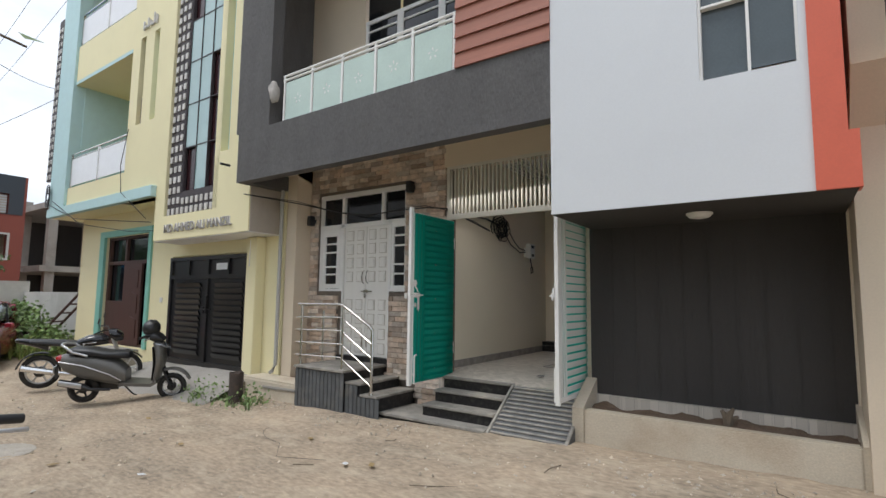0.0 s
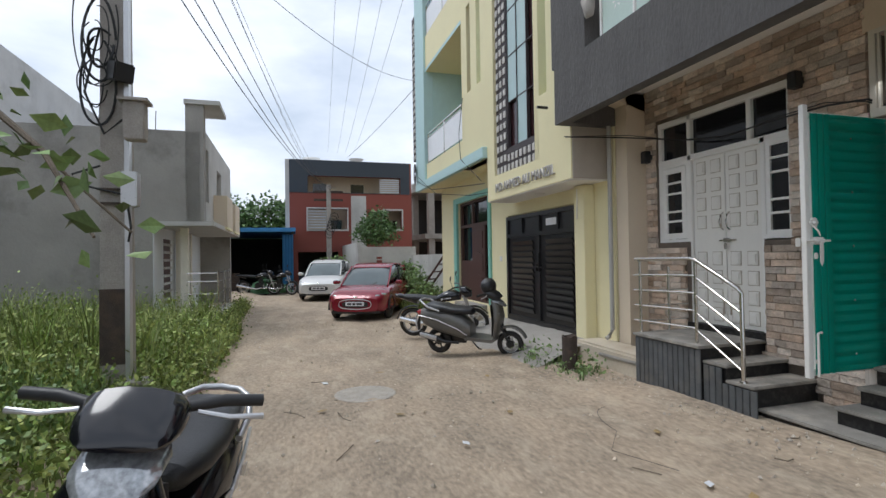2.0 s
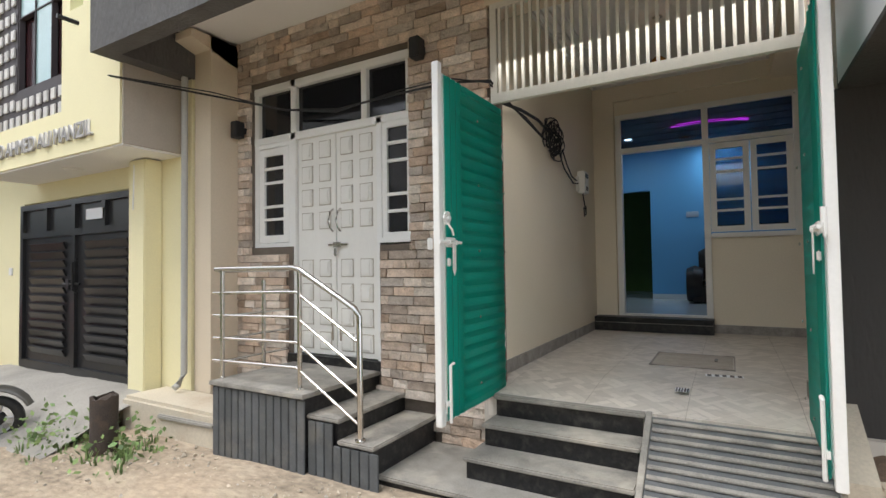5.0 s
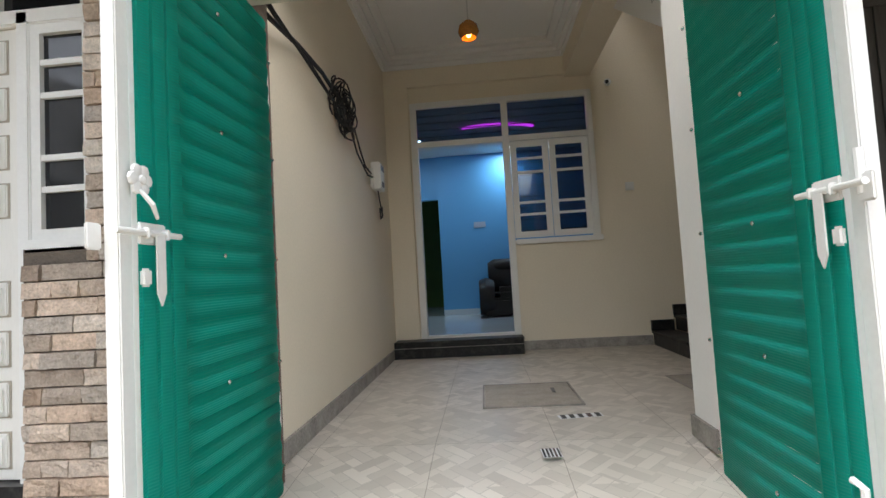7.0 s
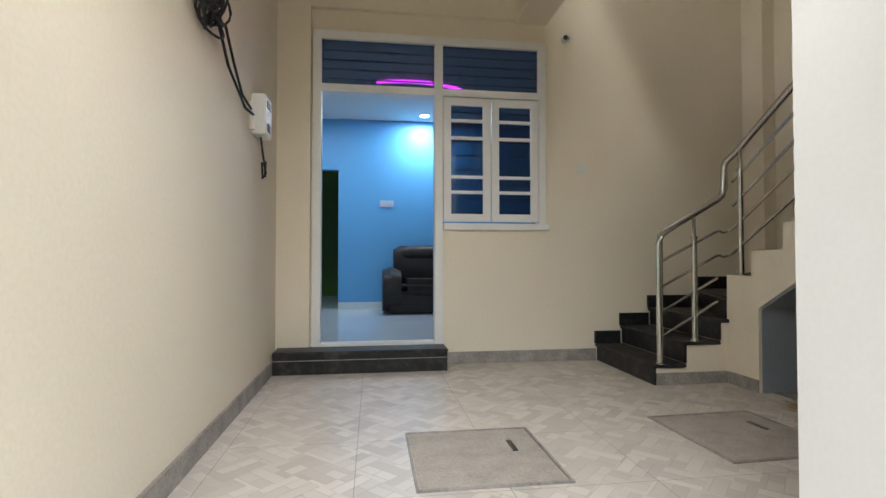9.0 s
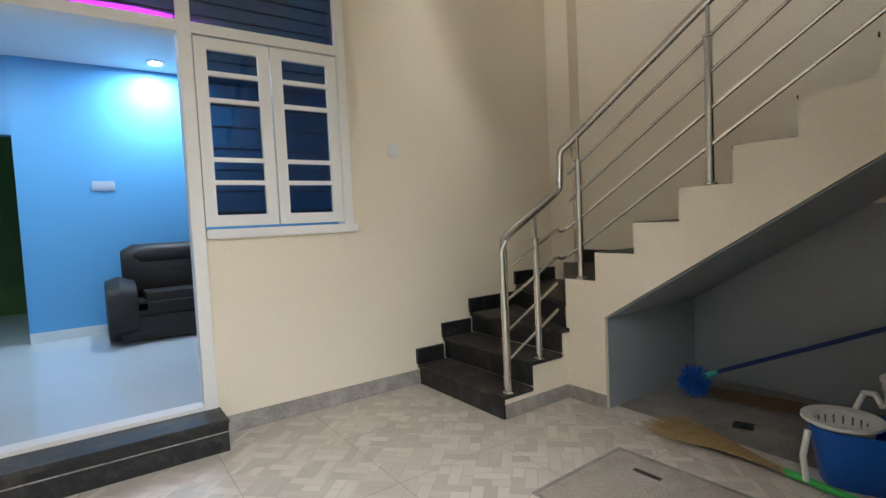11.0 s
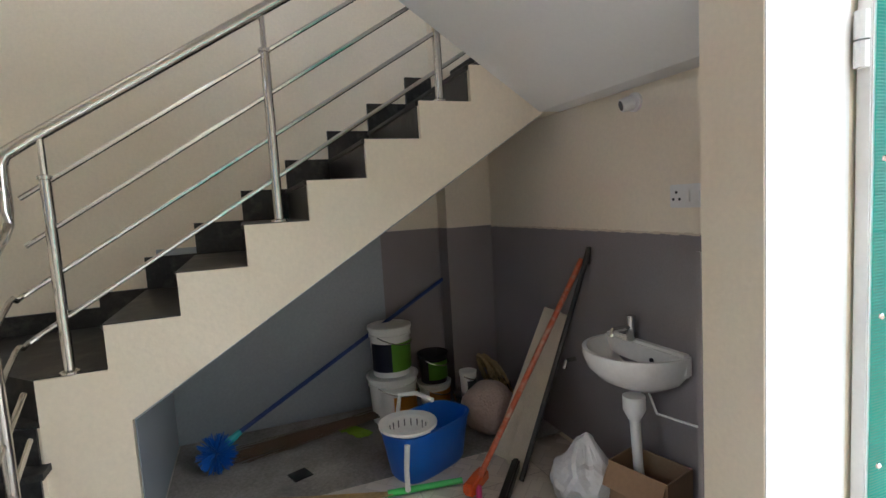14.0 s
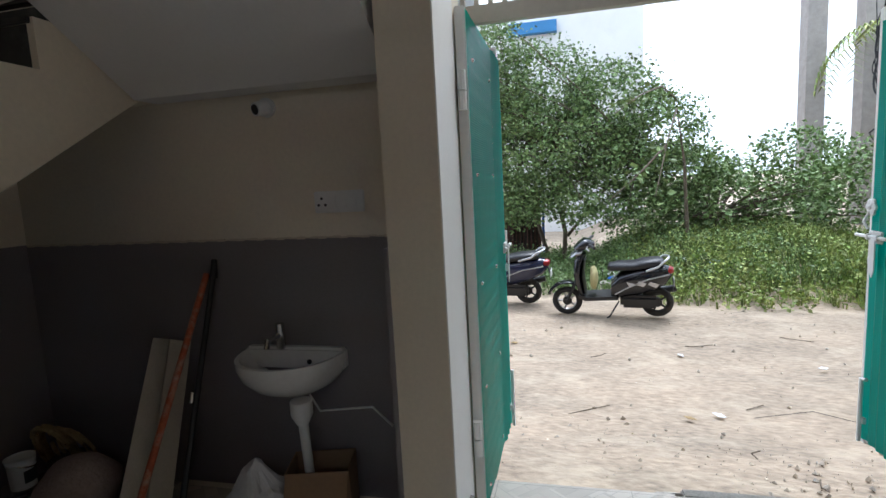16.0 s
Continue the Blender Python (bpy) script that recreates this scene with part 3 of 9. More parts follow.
# slabs, ceilings
solid("ceiling_porch", box(B(), -3.70, 6.6, 3.88, -1.5, 10.15, 4.05), M["white_soffit"], "white plaster porch ceiling", "ceiling")
b = B()
for z, d in ((3.72, 0.03), (3.76, 0.07), (3.80, 0.12), (3.84, 0.19)):
    box(b, -3.70, 10.10 - d, z, -1.70, 10.10, z + 0.04)
    box(b, -3.70, 6.86, z, -3.70 + d, 10.10 - d, z + 0.04)
    box(b, -1.70 - d, 6.86, z, -1.70, 10.10 - d, z + 0.04)
lathe(b, [(0.34, 3.865), (0.32, 3.85), (0.2, 3.86), (0.12, 3.83), (0.05, 3.83)], 24, (-2.72, 8.6, 0))
solid("ceiling_cornice", b, M["white_soffit"], "stepped white plaster cornice and ceiling rose", "ceiling")
solid("beam_stairwell", box(B(), -1.70, 6.87, 3.50, -1.42, 10.15, 3.9), M["cream"], "cream beam along the stairwell edge", "beam")
# unseen wall, added; the slot left above it lets in some sky light
solid("wall_stairwell_upper", box(B(), -1.62, 6.92, 4.05, -1.50, 10.15, 4.95), M["cream"], "cream wall added out of view to limit sky light into the stairwell", "wall")
# unseen slab, added to stop the sky from brightening the stairwell
solid("ceiling_stairwell", box(B(), -1.5, 6.6, 5.6, 0.9, 10.37, 5.75), M["white_soffit"], "white slab added out of view to keep sky light out of the stairwell", "ceiling")
solid("ceiling_balcony_soffit", box(B(), -6.62, 5.62, 3.65, -1.63, 6.9, 3.8), M["white_soffit"], "white soffit below the balcony", "ceiling")

# balcony fascia, post and upper front
b = box(B(), -6.80, 5.46, 3.25, -1.63, 5.62, 4.03)
box(b, -6.80, 5.62, 3.25, -6.62, 6.3, 4.03)
box(b, -6.86, 5.46, 4.03, -6.05, 5.66, 7.2)
box(b, -6.86, 5.66, 4.03, -6.62, 6.9, 7.2)
solid("wall_balcony_fascia", b, M["grey_text"], "dark grey rough-textured balcony beam and post", "wall")
b = wall_boxes(B(), -6.62, -1.63, 3.8, 7.2, 6.7, 6.9, [(-5.35, -3.05, 4.55, 6.5)])
solid("wall_upper", b, M["cream_out"], "pale upper storey wall behind the balcony", "wall")
solid("ceiling_upper", box(B(), -6.86, 5.46, 7.0, 0.9, 6.9, 7.3), M["white_soffit"], "white upper slab", "ceiling")
boards = thing("wall_board_cladding", (-2.185, 5.47, 4.03), 0, "red-brown lapped board cladding beside the balcony", "wall", kind="structure")
part("backing", box(B(), -0.555, 0.0, -0.1, 0.555, 0.15, 3.0), M["mortar"], boards)
bb = B(); plate(bb, [(-0.035, 0.0), (-0.012, 0.168), (0.0, 0.168), (0.0, 0.0)], -0.555, 0.555, "x")
board_mesh = mesh_of("board", bb, M["board"])
for i in range(17):
    o = new("board", board_mesh); o.parent = boards; o.location = (0, 0, i * 0.172)
b = wall_boxes(B(), -1.63, 0.38, 2.31, 7.2, 5.46, 5.62, [(-0.34, 0.33, 3.30, 4.9)])
box(b, -1.63, 5.62, 2.33, -1.5, 6.6, 7.2)
solid("wall_white_box", b, M["white_wall"], "smooth cool white overhanging upper wall", "wall")
b = box(B(), 0.38, 5.44, 2.31, 0.58, 5.62, 7.2)
box(b, 0.58, 5.44, 2.31, 0.64, 5.62, 2.72)
box(b, 0.46, 5.62, 2.31, 0.58, 6.6, 7.2)
solid("wall_orange_edge", b, M["orange"], "orange-red painted edge of the overhanging wall", "wall")
solid("ceiling_overhang", box(B(), -1.63, 5.47, 2.305, 0.62, 6.62, 2.42), M["black_wall"], "charcoal soffit below the white wall", "ceiling")

# porch floor
def floor_material():
    m = bpy.data.materials.new("woven_pattern_floor_tile")
    m.use_nodes = True
    n, l = m.node_tree.nodes, m.node_tree.links
    p = n["Principled BSDF"]
    geo, mp = n.new("ShaderNodeNewGeometry"), n.new("ShaderNodeMapping")
    mp.inputs["Rotation"].default_value = (0, 0, radians(45))
    br = n.new("ShaderNodeTexBrick")
    br.inputs["Scale"].default_value, br.inputs["Mortar Size"].default_value = 1.0, 0.002
    br.inputs["Brick Width"].default_value, br.inputs["Row Height"].default_value = 0.17, 0.058
    br.inputs["Color1"].default_value, br.inputs["Color2"].default_value, br.inputs["Mortar"].default_value = (0.66, 0.60, 0.53, 1), (0.43, 0.385, 0.335, 1), (0.40, 0.36, 0.32, 1)
    br.inputs["Mortar Smooth"].default_value, br.inputs["Bias"].default_value = 0.3, -0.1
    tl = n.new("ShaderNodeTexBrick")
    tl.offset = 0.0
    tl.inputs["Scale"].default_value, tl.inputs["Brick Width"].default_value, tl.inputs["Row Height"].default_value = 1.0, 0.6, 0.6
    tl.inputs["Mortar Size"].default_value = 0.002
    tl.inputs["Color1"].default_value = tl.inputs["Color2"].default_value = (1, 1, 1, 1)
    tl.inputs["Mortar"].default_value = (0.6, 0.58, 0.55, 1)
    mp2, br2, chk, weave = n.new("ShaderNodeMapping"), n.new("ShaderNodeTexBrick"), n.new("ShaderNodeTexChecker"), n.new("ShaderNodeMix")
    mp2.inputs["Rotation"].default_value = (0, 0, radians(-45))
    for key in ("Scale", "Mortar Size", "Brick Width", "Row Height", "Color1", "Color2", "Mortar", "Mortar Smooth", "Bias"):
        br2.inputs[key].default_value = br.inputs[key].default_value
    chk.inputs["Scale"].default_value, weave.data_type = 1 / 0.17, "RGBA"
    l.new(geo.outputs["Position"], mp2.inputs["Vector"]); l.new(mp2.outputs[0], br2.inputs["Vector"]); l.new(mp.outputs[0], chk.inputs["Vector"])
    l.new(chk.outputs["Fac"], weave.inputs[0]); l.new(br.outputs["Color"], weave.inputs[6]); l.new(br2.outputs["Color"], weave.inputs[7])
    nz, rr = n.new("ShaderNodeTexNoise"), n.new("ShaderNodeMapRange")
    nz.inputs["Scale"].default_value, nz.inputs["Detail"].default_value = 2.2, 8
    rr.inputs["From Min"].default_value, rr.inputs["From Max"].default_value, rr.inputs["To Min"].default_value, rr.inputs["To Max"].default_value = 0.3, 0.7, 0.0, 0.5
    dust = n.new("ShaderNodeMix"); dust.data_type = "RGBA"; dust.inputs[7].default_value = (0.59, 0.54, 0.47, 1)
    mul = n.new("ShaderNodeMix"); mul.data_type = "RGBA"; mul.blend_type = "MULTIPLY"; mul.inputs[0].default_value = 1.0
    l.new(geo.outputs["Position"], mp.inputs["Vector"]); l.new(mp.outputs[0], br.inputs["Vector"]); l.new(geo.outputs["Position"], tl.inputs["Vector"])
    l.new(geo.outputs["Position"], nz.inputs["Vector"]); l.new(nz.outputs["Fac"], rr.inputs["Value"])
    l.new(rr.outputs["Result"], dust.inputs[0]); l.new(weave.outputs[2], dust.inputs[6])
    l.new(dust.outputs[2], mul.inputs[6]); l.new(tl.outputs["Color"], mul.inputs[7]); l.new(mul.outputs[2], p.inputs["Base Color"])
    p.inputs["Roughness"].default_value = 0.42
    return m


M["porch_floor"] = floor_material()
solid("floor_porch", plate(B(), [(6.58, 0.1), (6.58, 0.492), (7.2, FZ), (10.15, FZ), (10.15, 0.1)], -3.70, 0.62, "x"), M["porch_floor"], "dusty grey-beige tiled porch floor with a woven pattern", "floor")
M["dirty_cement"] = mat("dirty_grey_cement_floor", (0.27, 0.25, 0.225), 0.9, vary=0.35, scale=5, fine=60, bump=0.3, stain=0.7, stain_color=(0.12, 0.105, 0.09), stain_scale=2.6)
solid("floor_under_stairs", box(B(), -0.30, 6.878, FZ, 0.61, 8.915, FZ + 0.004), M["dirty_cement"], "dirty grey cement floor below the stairs", "floor")
b = box(B(), -3.70, 6.87, FZ, -3.685, 10.10, FZ + 0.1)
box(b, -2.335, 10.135, FZ, -0.97, 10.15, FZ + 0.1)
box(b, -1.75, 6.95, FZ, -1.734, 7.215, FZ + 0.1); box(b, -1.734, 7.20, FZ, -1.538, 7.215, FZ + 0.1)
solid("baseboard", b, M["skirting"], "grey marbled tile skirting along the porch walls", "skirting")

# ---------------------------------------------------------------- stairs in the porch
stair = thing("staircase", (-0.392, 9.225, FZ), 0, "cream staircase with black granite treads and a bend", "staircase")
SX, SY = -0.392, 9.225


def stair_part(name, bm, material, label=""):
    o = part(name, bm, material, stair, label)
    o.matrix_parent_inverse = stair.matrix_basis.inverted()
    return o


low = [(-0.97, 0.695), (-0.735, 0.85), (-0.465, 1.005)]
WX = 0.02          # where the fourth riser meets the wall
for i, (x, z) in enumerate(low):
    if i == 2:
        stair_part("step_body", plate(B(), [(x + 0.02, SY), (SX, SY), (WX, 10.15), (x + 0.02, 10.15)], FZ, z - 0.025, "z"), M["cream"])
        stair_part("riser", box(B(), x + 0.005, SY - 0.004, z - 0.15, x + 0.02, 10.13, z - 0.025), M["granite"])
        stair_part("tread", plate(B(), [(x - 0.015, SY - 0.02), (SX + 0.01, SY - 0.02), (WX, 10.13), (x - 0.015, 10.13)], z - 0.025, z, "z"), M["granite_stair"], "dusty black granite tread")
        stair_part("skirting", box(B(), x - 0.01, 10.125, z, WX - 0.01, 10.15, z + 0.11), M["granite"])
        continue
    x1 = low[i + 1][0]
    stair_part("step_body", box(B(), x + 0.02, SY, FZ, x1 + 0.02, 10.15, z - 0.025), M["cream"])
    stair_part("riser", box(B(), x + 0.005, SY - 0.004, z - 0.15 if i else FZ, x + 0.02, 10.13, z - 0.025), M["granite"])
    stair_part("tread", box(B(), x - 0.015, SY - 0.02, z - 0.025, x1 + 0.01, 10.13, z, 0.006), M["granite_stair"], "dusty black granite tread")
    stair_part("skirting", box(B(), x - 0.01, 10.125, z, x1 - 0.01, 10.15, z + 0.11), M["granite"])
stair_part("step_body", plate(B(), [(SX, SY), (0.62, SY), (0.62, 10.15), (WX, 10.15)], FZ, 1.145, "z"), M["cream"])
b = plate(B(), [(SX, SY), (0.62, SY), (0.62, 10.13), (WX, 10.13)], 1.145, 1.17, "z")
stair_part("tread", b, M["granite_stair"], "dusty black granite tread")
stair_part("riser", plate(B(), [(SX - 0.01, SY + 0.01), (SX + 0.006, SY + 0.01), (WX + 0.006, 10.128), (WX - 0.01, 10.128)], 1.005, 1.145, "z"), M["granite"])
b = plate(B(), [(SX, SY), (0.595, SY), (0.595, 10.11)], 1.17, 1.324, "z")
stair_part("tread", b, M["granite_stair"], "triangular granite winder tread")
stair_part("skirting", box(B(), WX, 10.125, 1.17, 0.50, 10.15, 1.28), M["granite"])
stair_part("skirting", box(B(), 0.595, SY, 1.324, 0.62, 10.13, 1.43), M["granite"])
N = 8
outline = [(SY, 1.12)]
for i in range(N):
    yf = 9.257 - 0.2678 * i
    y2 = yf - 0.2678
    z = 1.324 + 0.1742 * i
    ya = SY if i == 0 else yf
    outline += [(ya, z), (y2, z)]
    stair_part("tread", box(B(), SX + 0.013, y2, z - 0.02, 0.594, ya + 0.012, z + 0.003, 0.004), M["granite_stair"], "dusty black granite tread")
    stair_part("riser", box(B(), SX + 0.03, y2 - 0.012, z, 0.595, y2 + 0.003, z + 0.1522), M["granite"], "polished black granite riser")
    stair_part("skirting", box(B(), 0.595, y2, z, 0.62, ya, z + 0.185), M["granite"])
outline += [(7.115, 2.72), (6.876, 2.72), (6.876, 2.325), (6.97, 2.325), (8.93, 1.11), (8.93, FZ), (SY, FZ)]
b = plate(B(), outline, SX, SX + 0.012, "x")
stair_part("stringer", b, M["cream"], "cream painted stepped stringer face")
inner = [(y, z - 0.02 if z > 1.2 and y > 7.1 else z) for y, z in outline]
b = plate(B(), inner, SX + 0.012, 0.595, "x")
stair_part("flight_body", b, M["cream"])
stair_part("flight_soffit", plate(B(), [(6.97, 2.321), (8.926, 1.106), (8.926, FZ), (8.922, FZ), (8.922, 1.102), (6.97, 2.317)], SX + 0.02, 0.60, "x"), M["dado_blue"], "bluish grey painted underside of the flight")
stair_part("landing", box(B(), SX, 6.876, 2.72, 0.60, 7.115, 2.742), M["granite_stair"], "granite landing slab")
# upper flight, seen from below
b = plate(B(), [(6.876, 2.325), (7.0, 2.325), (9.2, 3.80), (9.2, 4.10), (7.10, 2.72), (6.876, 2.72)], -1.515, SX - 0.004, "x")
stair_part("upper_flight", b, M["white_soffit"], "white sloping underside of the upper flight")
b = B()
for i in range(7):
    y0 = 7.115 + 0.2678 * i
    box(b, -1.515, y0, 2.72 + 0.1742 * i, SX - 0.004, y0 + 0.2678, 2.72 + 0.1742 * (i + 1))
stair_part("upper_steps", b, M["granite"])
b = box(B(), -0.95, SY - 0.012, FZ, SX - 0.012, SY - 0.0005, FZ + 0.085)
box(b, SX - 0.012, 8.93, FZ, SX - 0.0005, SY - 0.012, FZ + 0.085)
stair_part("skirting", b, M["skirting"], "grey marbled tile skirting")

# steel stair rail
rail = thing("stair_rail", (-0.91, 9.235, 0.70), 0, "polished stainless steel stair handrail with slanting bars", "handrail")


def under(owner, name, bm, material, label="", smooth=True):
    o = part(name, bm, material, owner, label, smooth)
    o.matrix_parent_inverse = owner.matrix_basis.inverted()
    return o


ry, rx = 9.235, -0.355
hand = [(-0.91, ry, 0.70), (-0.91, ry, 1.55), (-0.90, ry, 1.60), (-0.865, ry, 1.635), (-0.45, ry, 1.87), (-0.415, ry, 1.90), (-0.40, ry, 1.95), (-0.395, ry, 2.11),
        (-0.385, 9.225, 2.15), (rx, 9.16, 2.205), (rx, 8.243, 2.775), (rx, 7.20, 3.42)]
under(rail, "handrail", tube(B(), hand, 0.024, 12), M["steel"])
posts = [((-0.91, ry, 0.695), None), ((-0.64, ry, 0.85), 1.735), ((-0.36, 9.12, 1.327), 2.21), ((rx, 8.31, 1.85), 2.71), ((rx, 7.53, 2.372), 3.19)]
for (px, py, pz), top in posts:
    bm = lathe(B(), [(0.034, 0), (0.034, 0.008), (0.022, 0.014)], 14, (px, py, pz))
    if top:
        rod(bm, (px, py, pz), (px, py, top - 0.14), 0.02, seg=12)
        lathe(bm, [(0.02, top - 0.15), (0.026, top - 0.148), (0.026, top - 0.135), (0.012, top - 0.13)], 12, (px, py, 0))
        rod(bm, (px, py, top - 0.14), (px, py, top), 0.012, seg=8)
    under(rail, "post", bm, M["steel"])
for k, z in enumerate((1.996, 1.822)):
    under(rail, "bar", tube(B(), [(rx, 9.205, z), (rx, 7.22, z + 1.255)], 0.010, 8), M["steel"])
for k, (z, z0) in enumerate(((1.63, 1.42), (1.455, 1.24))):
    under(rail, "bar", tube(B(), [(-0.90, ry, z0), (-0.47, ry, z + 0.005), (-0.44, ry, z + 0.012), (-0.41, ry, z), (-0.375, 9.23, z + 0.01), (rx, 9.20, z + 0.03), (rx, 7.22, z + 1.26)], 0.010, 8), M["steel"])
for z0, z1 in ((1.06, 1.30), (0.885, 1.13)):
    under(rail, "bar", tube(B(), [(-0.90, ry, z0), (-0.46, ry, z1)], 0.010, 8), M["steel"])

# ---------------------------------------------------------------- room behind the porch door
solid("floor_room", box(box(B(), -5.2, 10.34, 0.5, 0.9, 16.2, 0.72), -3.35, 10.16, 0.5, -2.41, 10.34, 0.72), M["tile_white"], "glossy pale blue-white tiled floor", "floor")
solid("wall_room_blue", box(B(), -3.42, 13.35, 0.72, 0.9, 13.5, 3.6), M["blue_wall"], "sky blue painted room wall", "wall")
solid("wall_room_side", box(B(), -5.3, 10.34, 0.72, -5.2, 16.2, 3.6), M["blue_wall"], "blue painted side wall of the room", "wall")
solid("wall_room_east", box(B(), 0.9, 10.34, 0.72, 1.0, 13.5, 3.6), M["blue_wall"], "blue painted end wall of the room", "wall")
solid("wall_room_green", box(B(), -5.2, 16.1, 0.72, 0.9, 16.2, 3.6), M["green_wall"], "olive green wall of the farther room", "wall")
solid("wall_room_lintel", box(B(), -5.2, 13.38, 2.75, -3.42, 13.5, 3.6), M["blue_wall"], "blue wall above the passage", "wall")
solid("wall_room_partition", box(B(), -3.42, 13.5, 0.72, -3.32, 16.1, 3.6), M["green_wall"], "green painted partition of the passage", "wall")
solid("ceiling_room", box(B(), -5.2, 10.34, 3.5, 0.9, 16.2, 3.6), M["white_soffit"], "white false ceiling of the room", "ceiling")
solid("baseboard_room", box(B(), -3.42, 13.335, 0.72, 0.9, 13.35, 0.82), M["tile_white"], "pale tile skirting of the blue wall", "skirting")
M["led"] = glow("magenta_led_strip", (1.0, 0.05, 0.85), 1.8)
bm = tube(B(), [(-2.5 + 0.8 * math.sin(a), 12.2 - 0.55 * math.cos(a), 3.49) for a in np.linspace(-0.5, 0.9, 10)], 0.022, 6)
tagged(part("ceiling_led_strip", bm, M["led"]), "glowing magenta LED strip in the ceiling", "light")
M["lamp_glow"] = glow("cool_downlight_glow", (0.8, 0.93, 1.0), 9.0)
down = thing("ceiling_downlight", (-2.2, 13.0, 3.5), 0, "round recessed white downlight, lit", "light", "room downlights")
part("rim", lathe(B(), [(0.085, 0), (0.085, -0.012), (0.06, -0.014)], 20), M["white_plastic"], down)
part("lens", lathe(B(), [(0.06, -0.004), (0.06, -0.016), (0.03, -0.018)], 16), M["lamp_glow"], down)
copy_thing(down, pose(-3.6, 12.2, 3.5))
for lx, ly, e in ((-2.2, 13.0, 4.6), (-3.6, 12.2, 2.8)):
    lamp = new("downlight_lamp", bpy.data.lights.new("downlight_lamp", "AREA"))
    lamp.data.shape, lamp.data.size, lamp.data.energy, lamp.data.color = "DISK", 0.14, e, (0.75, 0.9, 1.0)
    lamp.location = (lx, ly, 3.47)


# ---------------------------------------------------------------- front steps, plinth, ramp
def slab_step(name, x0, y0, z0, x1, y1, z1, label, front="granite_dusty"):
    t = thing(name, ((x0 + x1) / 2, (y0 + y1) / 2, z0), 0, label, "step", "front steps")
    under(t, "riser", box(B(), x0 + 0.015, y0 + 0.015, z0, x1 - 0.015, y1, z1 - 0.03), M["granite"], "", False)
    under(t, "tread", box(B(), x0 - 0.005, y0 - 0.005, z1 - 0.03, x1 + 0.005, y1, z1, 0.008), M[front], "dusty worn granite tread", False)
    return t


slab_step("porch_step", -4.14, 5.90, -0.15, -2.62, 6.6, 0.075, "wide dusty granite bottom step")
slab_step("porch_step", -3.63, 6.11, 0.04, -2.62, 6.6, 0.21, "dusty black granite porch step")
slab_step("porch_step", -3.61, 6.345, 0.18, -2.62, 6.6, 0.353, "dusty black granite porch step")
slab_step("porch_step", -3.61, 6.54, 0.32, -2.62, 6.6, 0.497, "black granite porch edge")
slab_step("side_step", -4.41, 5.83, -0.15, -4.12, 6.62, 0.27, "dusty granite side step to the white door")
slab_step("side_step", -4.69, 5.83, -0.15, -4.40, 6.62, 0.405, "dusty granite side step to the white door")
plinth = thing("door_plinth", (-5.15, 5.82, -0.1), 0, "granite-clad plinth in front of the white door", "plinth")
under(plinth, "core", box(B(), -5.63, 5.80, -0.15, -4.68, 6.66, 0.515), M["granite"], "", False)
under(plinth, "top", box(B(), -5.65, 5.765, 0.515, -4.66, 6.66, 0.547, 0.006), M["granite_dusty"], "dusty granite top slab", False)
strip = mesh_of("strip", box(B(), -0.034, -0.014, -0.10, 0.034, 0.0, 0.505, 0.004), M["granite_grey"])
strip2 = mesh_of("strip_short", box(B(), -0.034, -0.014, -0.10, 0.034, 0.0, 0.37, 0.004), M["granite_grey"])
strip3 = mesh_of("strip_low", box(B(), -0.034, -0.014, -0.10, 0.034, 0.0, 0.235, 0.004), M["granite_grey"])
for i in range(21):
    x = -5.595 + i * 0.0745
    o = new("strip", strip if x < -4.70 else strip2 if x < -4.43 else strip3)
    o.parent, o.matrix_parent_inverse = plinth, plinth.matrix_basis.inverted()
    o.location = (x, 5.80 if x < -4.70 else 5.828, 0)

ramp = thing("entry_ramp", (-2.16, 6.2, 0), 0, "ribbed dusty granite ramp beside the porch steps", "ramp")
ra, rb = Vector((0, 5.84, -0.03)), Vector((0, 6.60, 0.488))
b = plate(B(), [(5.84, -0.2), (5.84, -0.03), (6.60, 0.488), (6.60, -0.2)], -2.62, -1.69, "x")
under(ramp, "slab", b, M["granite_grey"], "", False)
slope = math.degrees(math.atan2(0.518, 0.76))
rib = mesh_of("rib", box(B(), -0.42, -0.014, 0.0, 0.42, 0.014, 0.016, 0.004), M["granite_dusty"])
for i in range(14):
    p = ra.lerp(rb, (i + 0.6) / 14.6)
    o = new("rib", rib)
    o.parent, o.matrix_parent_inverse = ramp, ramp.matrix_basis.inverted()
    o.matrix_basis = pose(-2.155, p.y, p.z, slope)
for x in (-2.60, -1.71):
    under(ramp, "side_strip", box(B(), x - 0.018, -0.45, 0.0, x + 0.018, 0.46, 0.02, 0.004, m=pose(0, 6.22, 0.229, slope)), M["granite_dusty"], "", False)

# ---------------------------------------------------------------- planter in front of the charcoal wall
planter = thing("planter_kerb", (-0.5, 6.3, 0), 0, "stained cement planter kerb filled with dry soil", "planter")
b = box(B(), -1.60, 6.17, -0.2, 0.60, 6.29, 0.40, 0.012)
under(planter, "front_kerb", b, M["curb"], "", False)
b = plate(B(), [(6.17, -0.2), (6.17, 0.41), (6.62, 0.66), (6.62, -0.2)], -1.72, -1.60, "x")
under(planter, "end_kerb", b, M["curb"], "", False)
b = plate(B(), [(6.17, -0.2), (6.17, 0.41), (6.62, 0.66), (6.62, -0.2)], 0.60, 0.72, "x")
under(planter, "end_kerb", b, M["curb"], "", False)
bm = B()
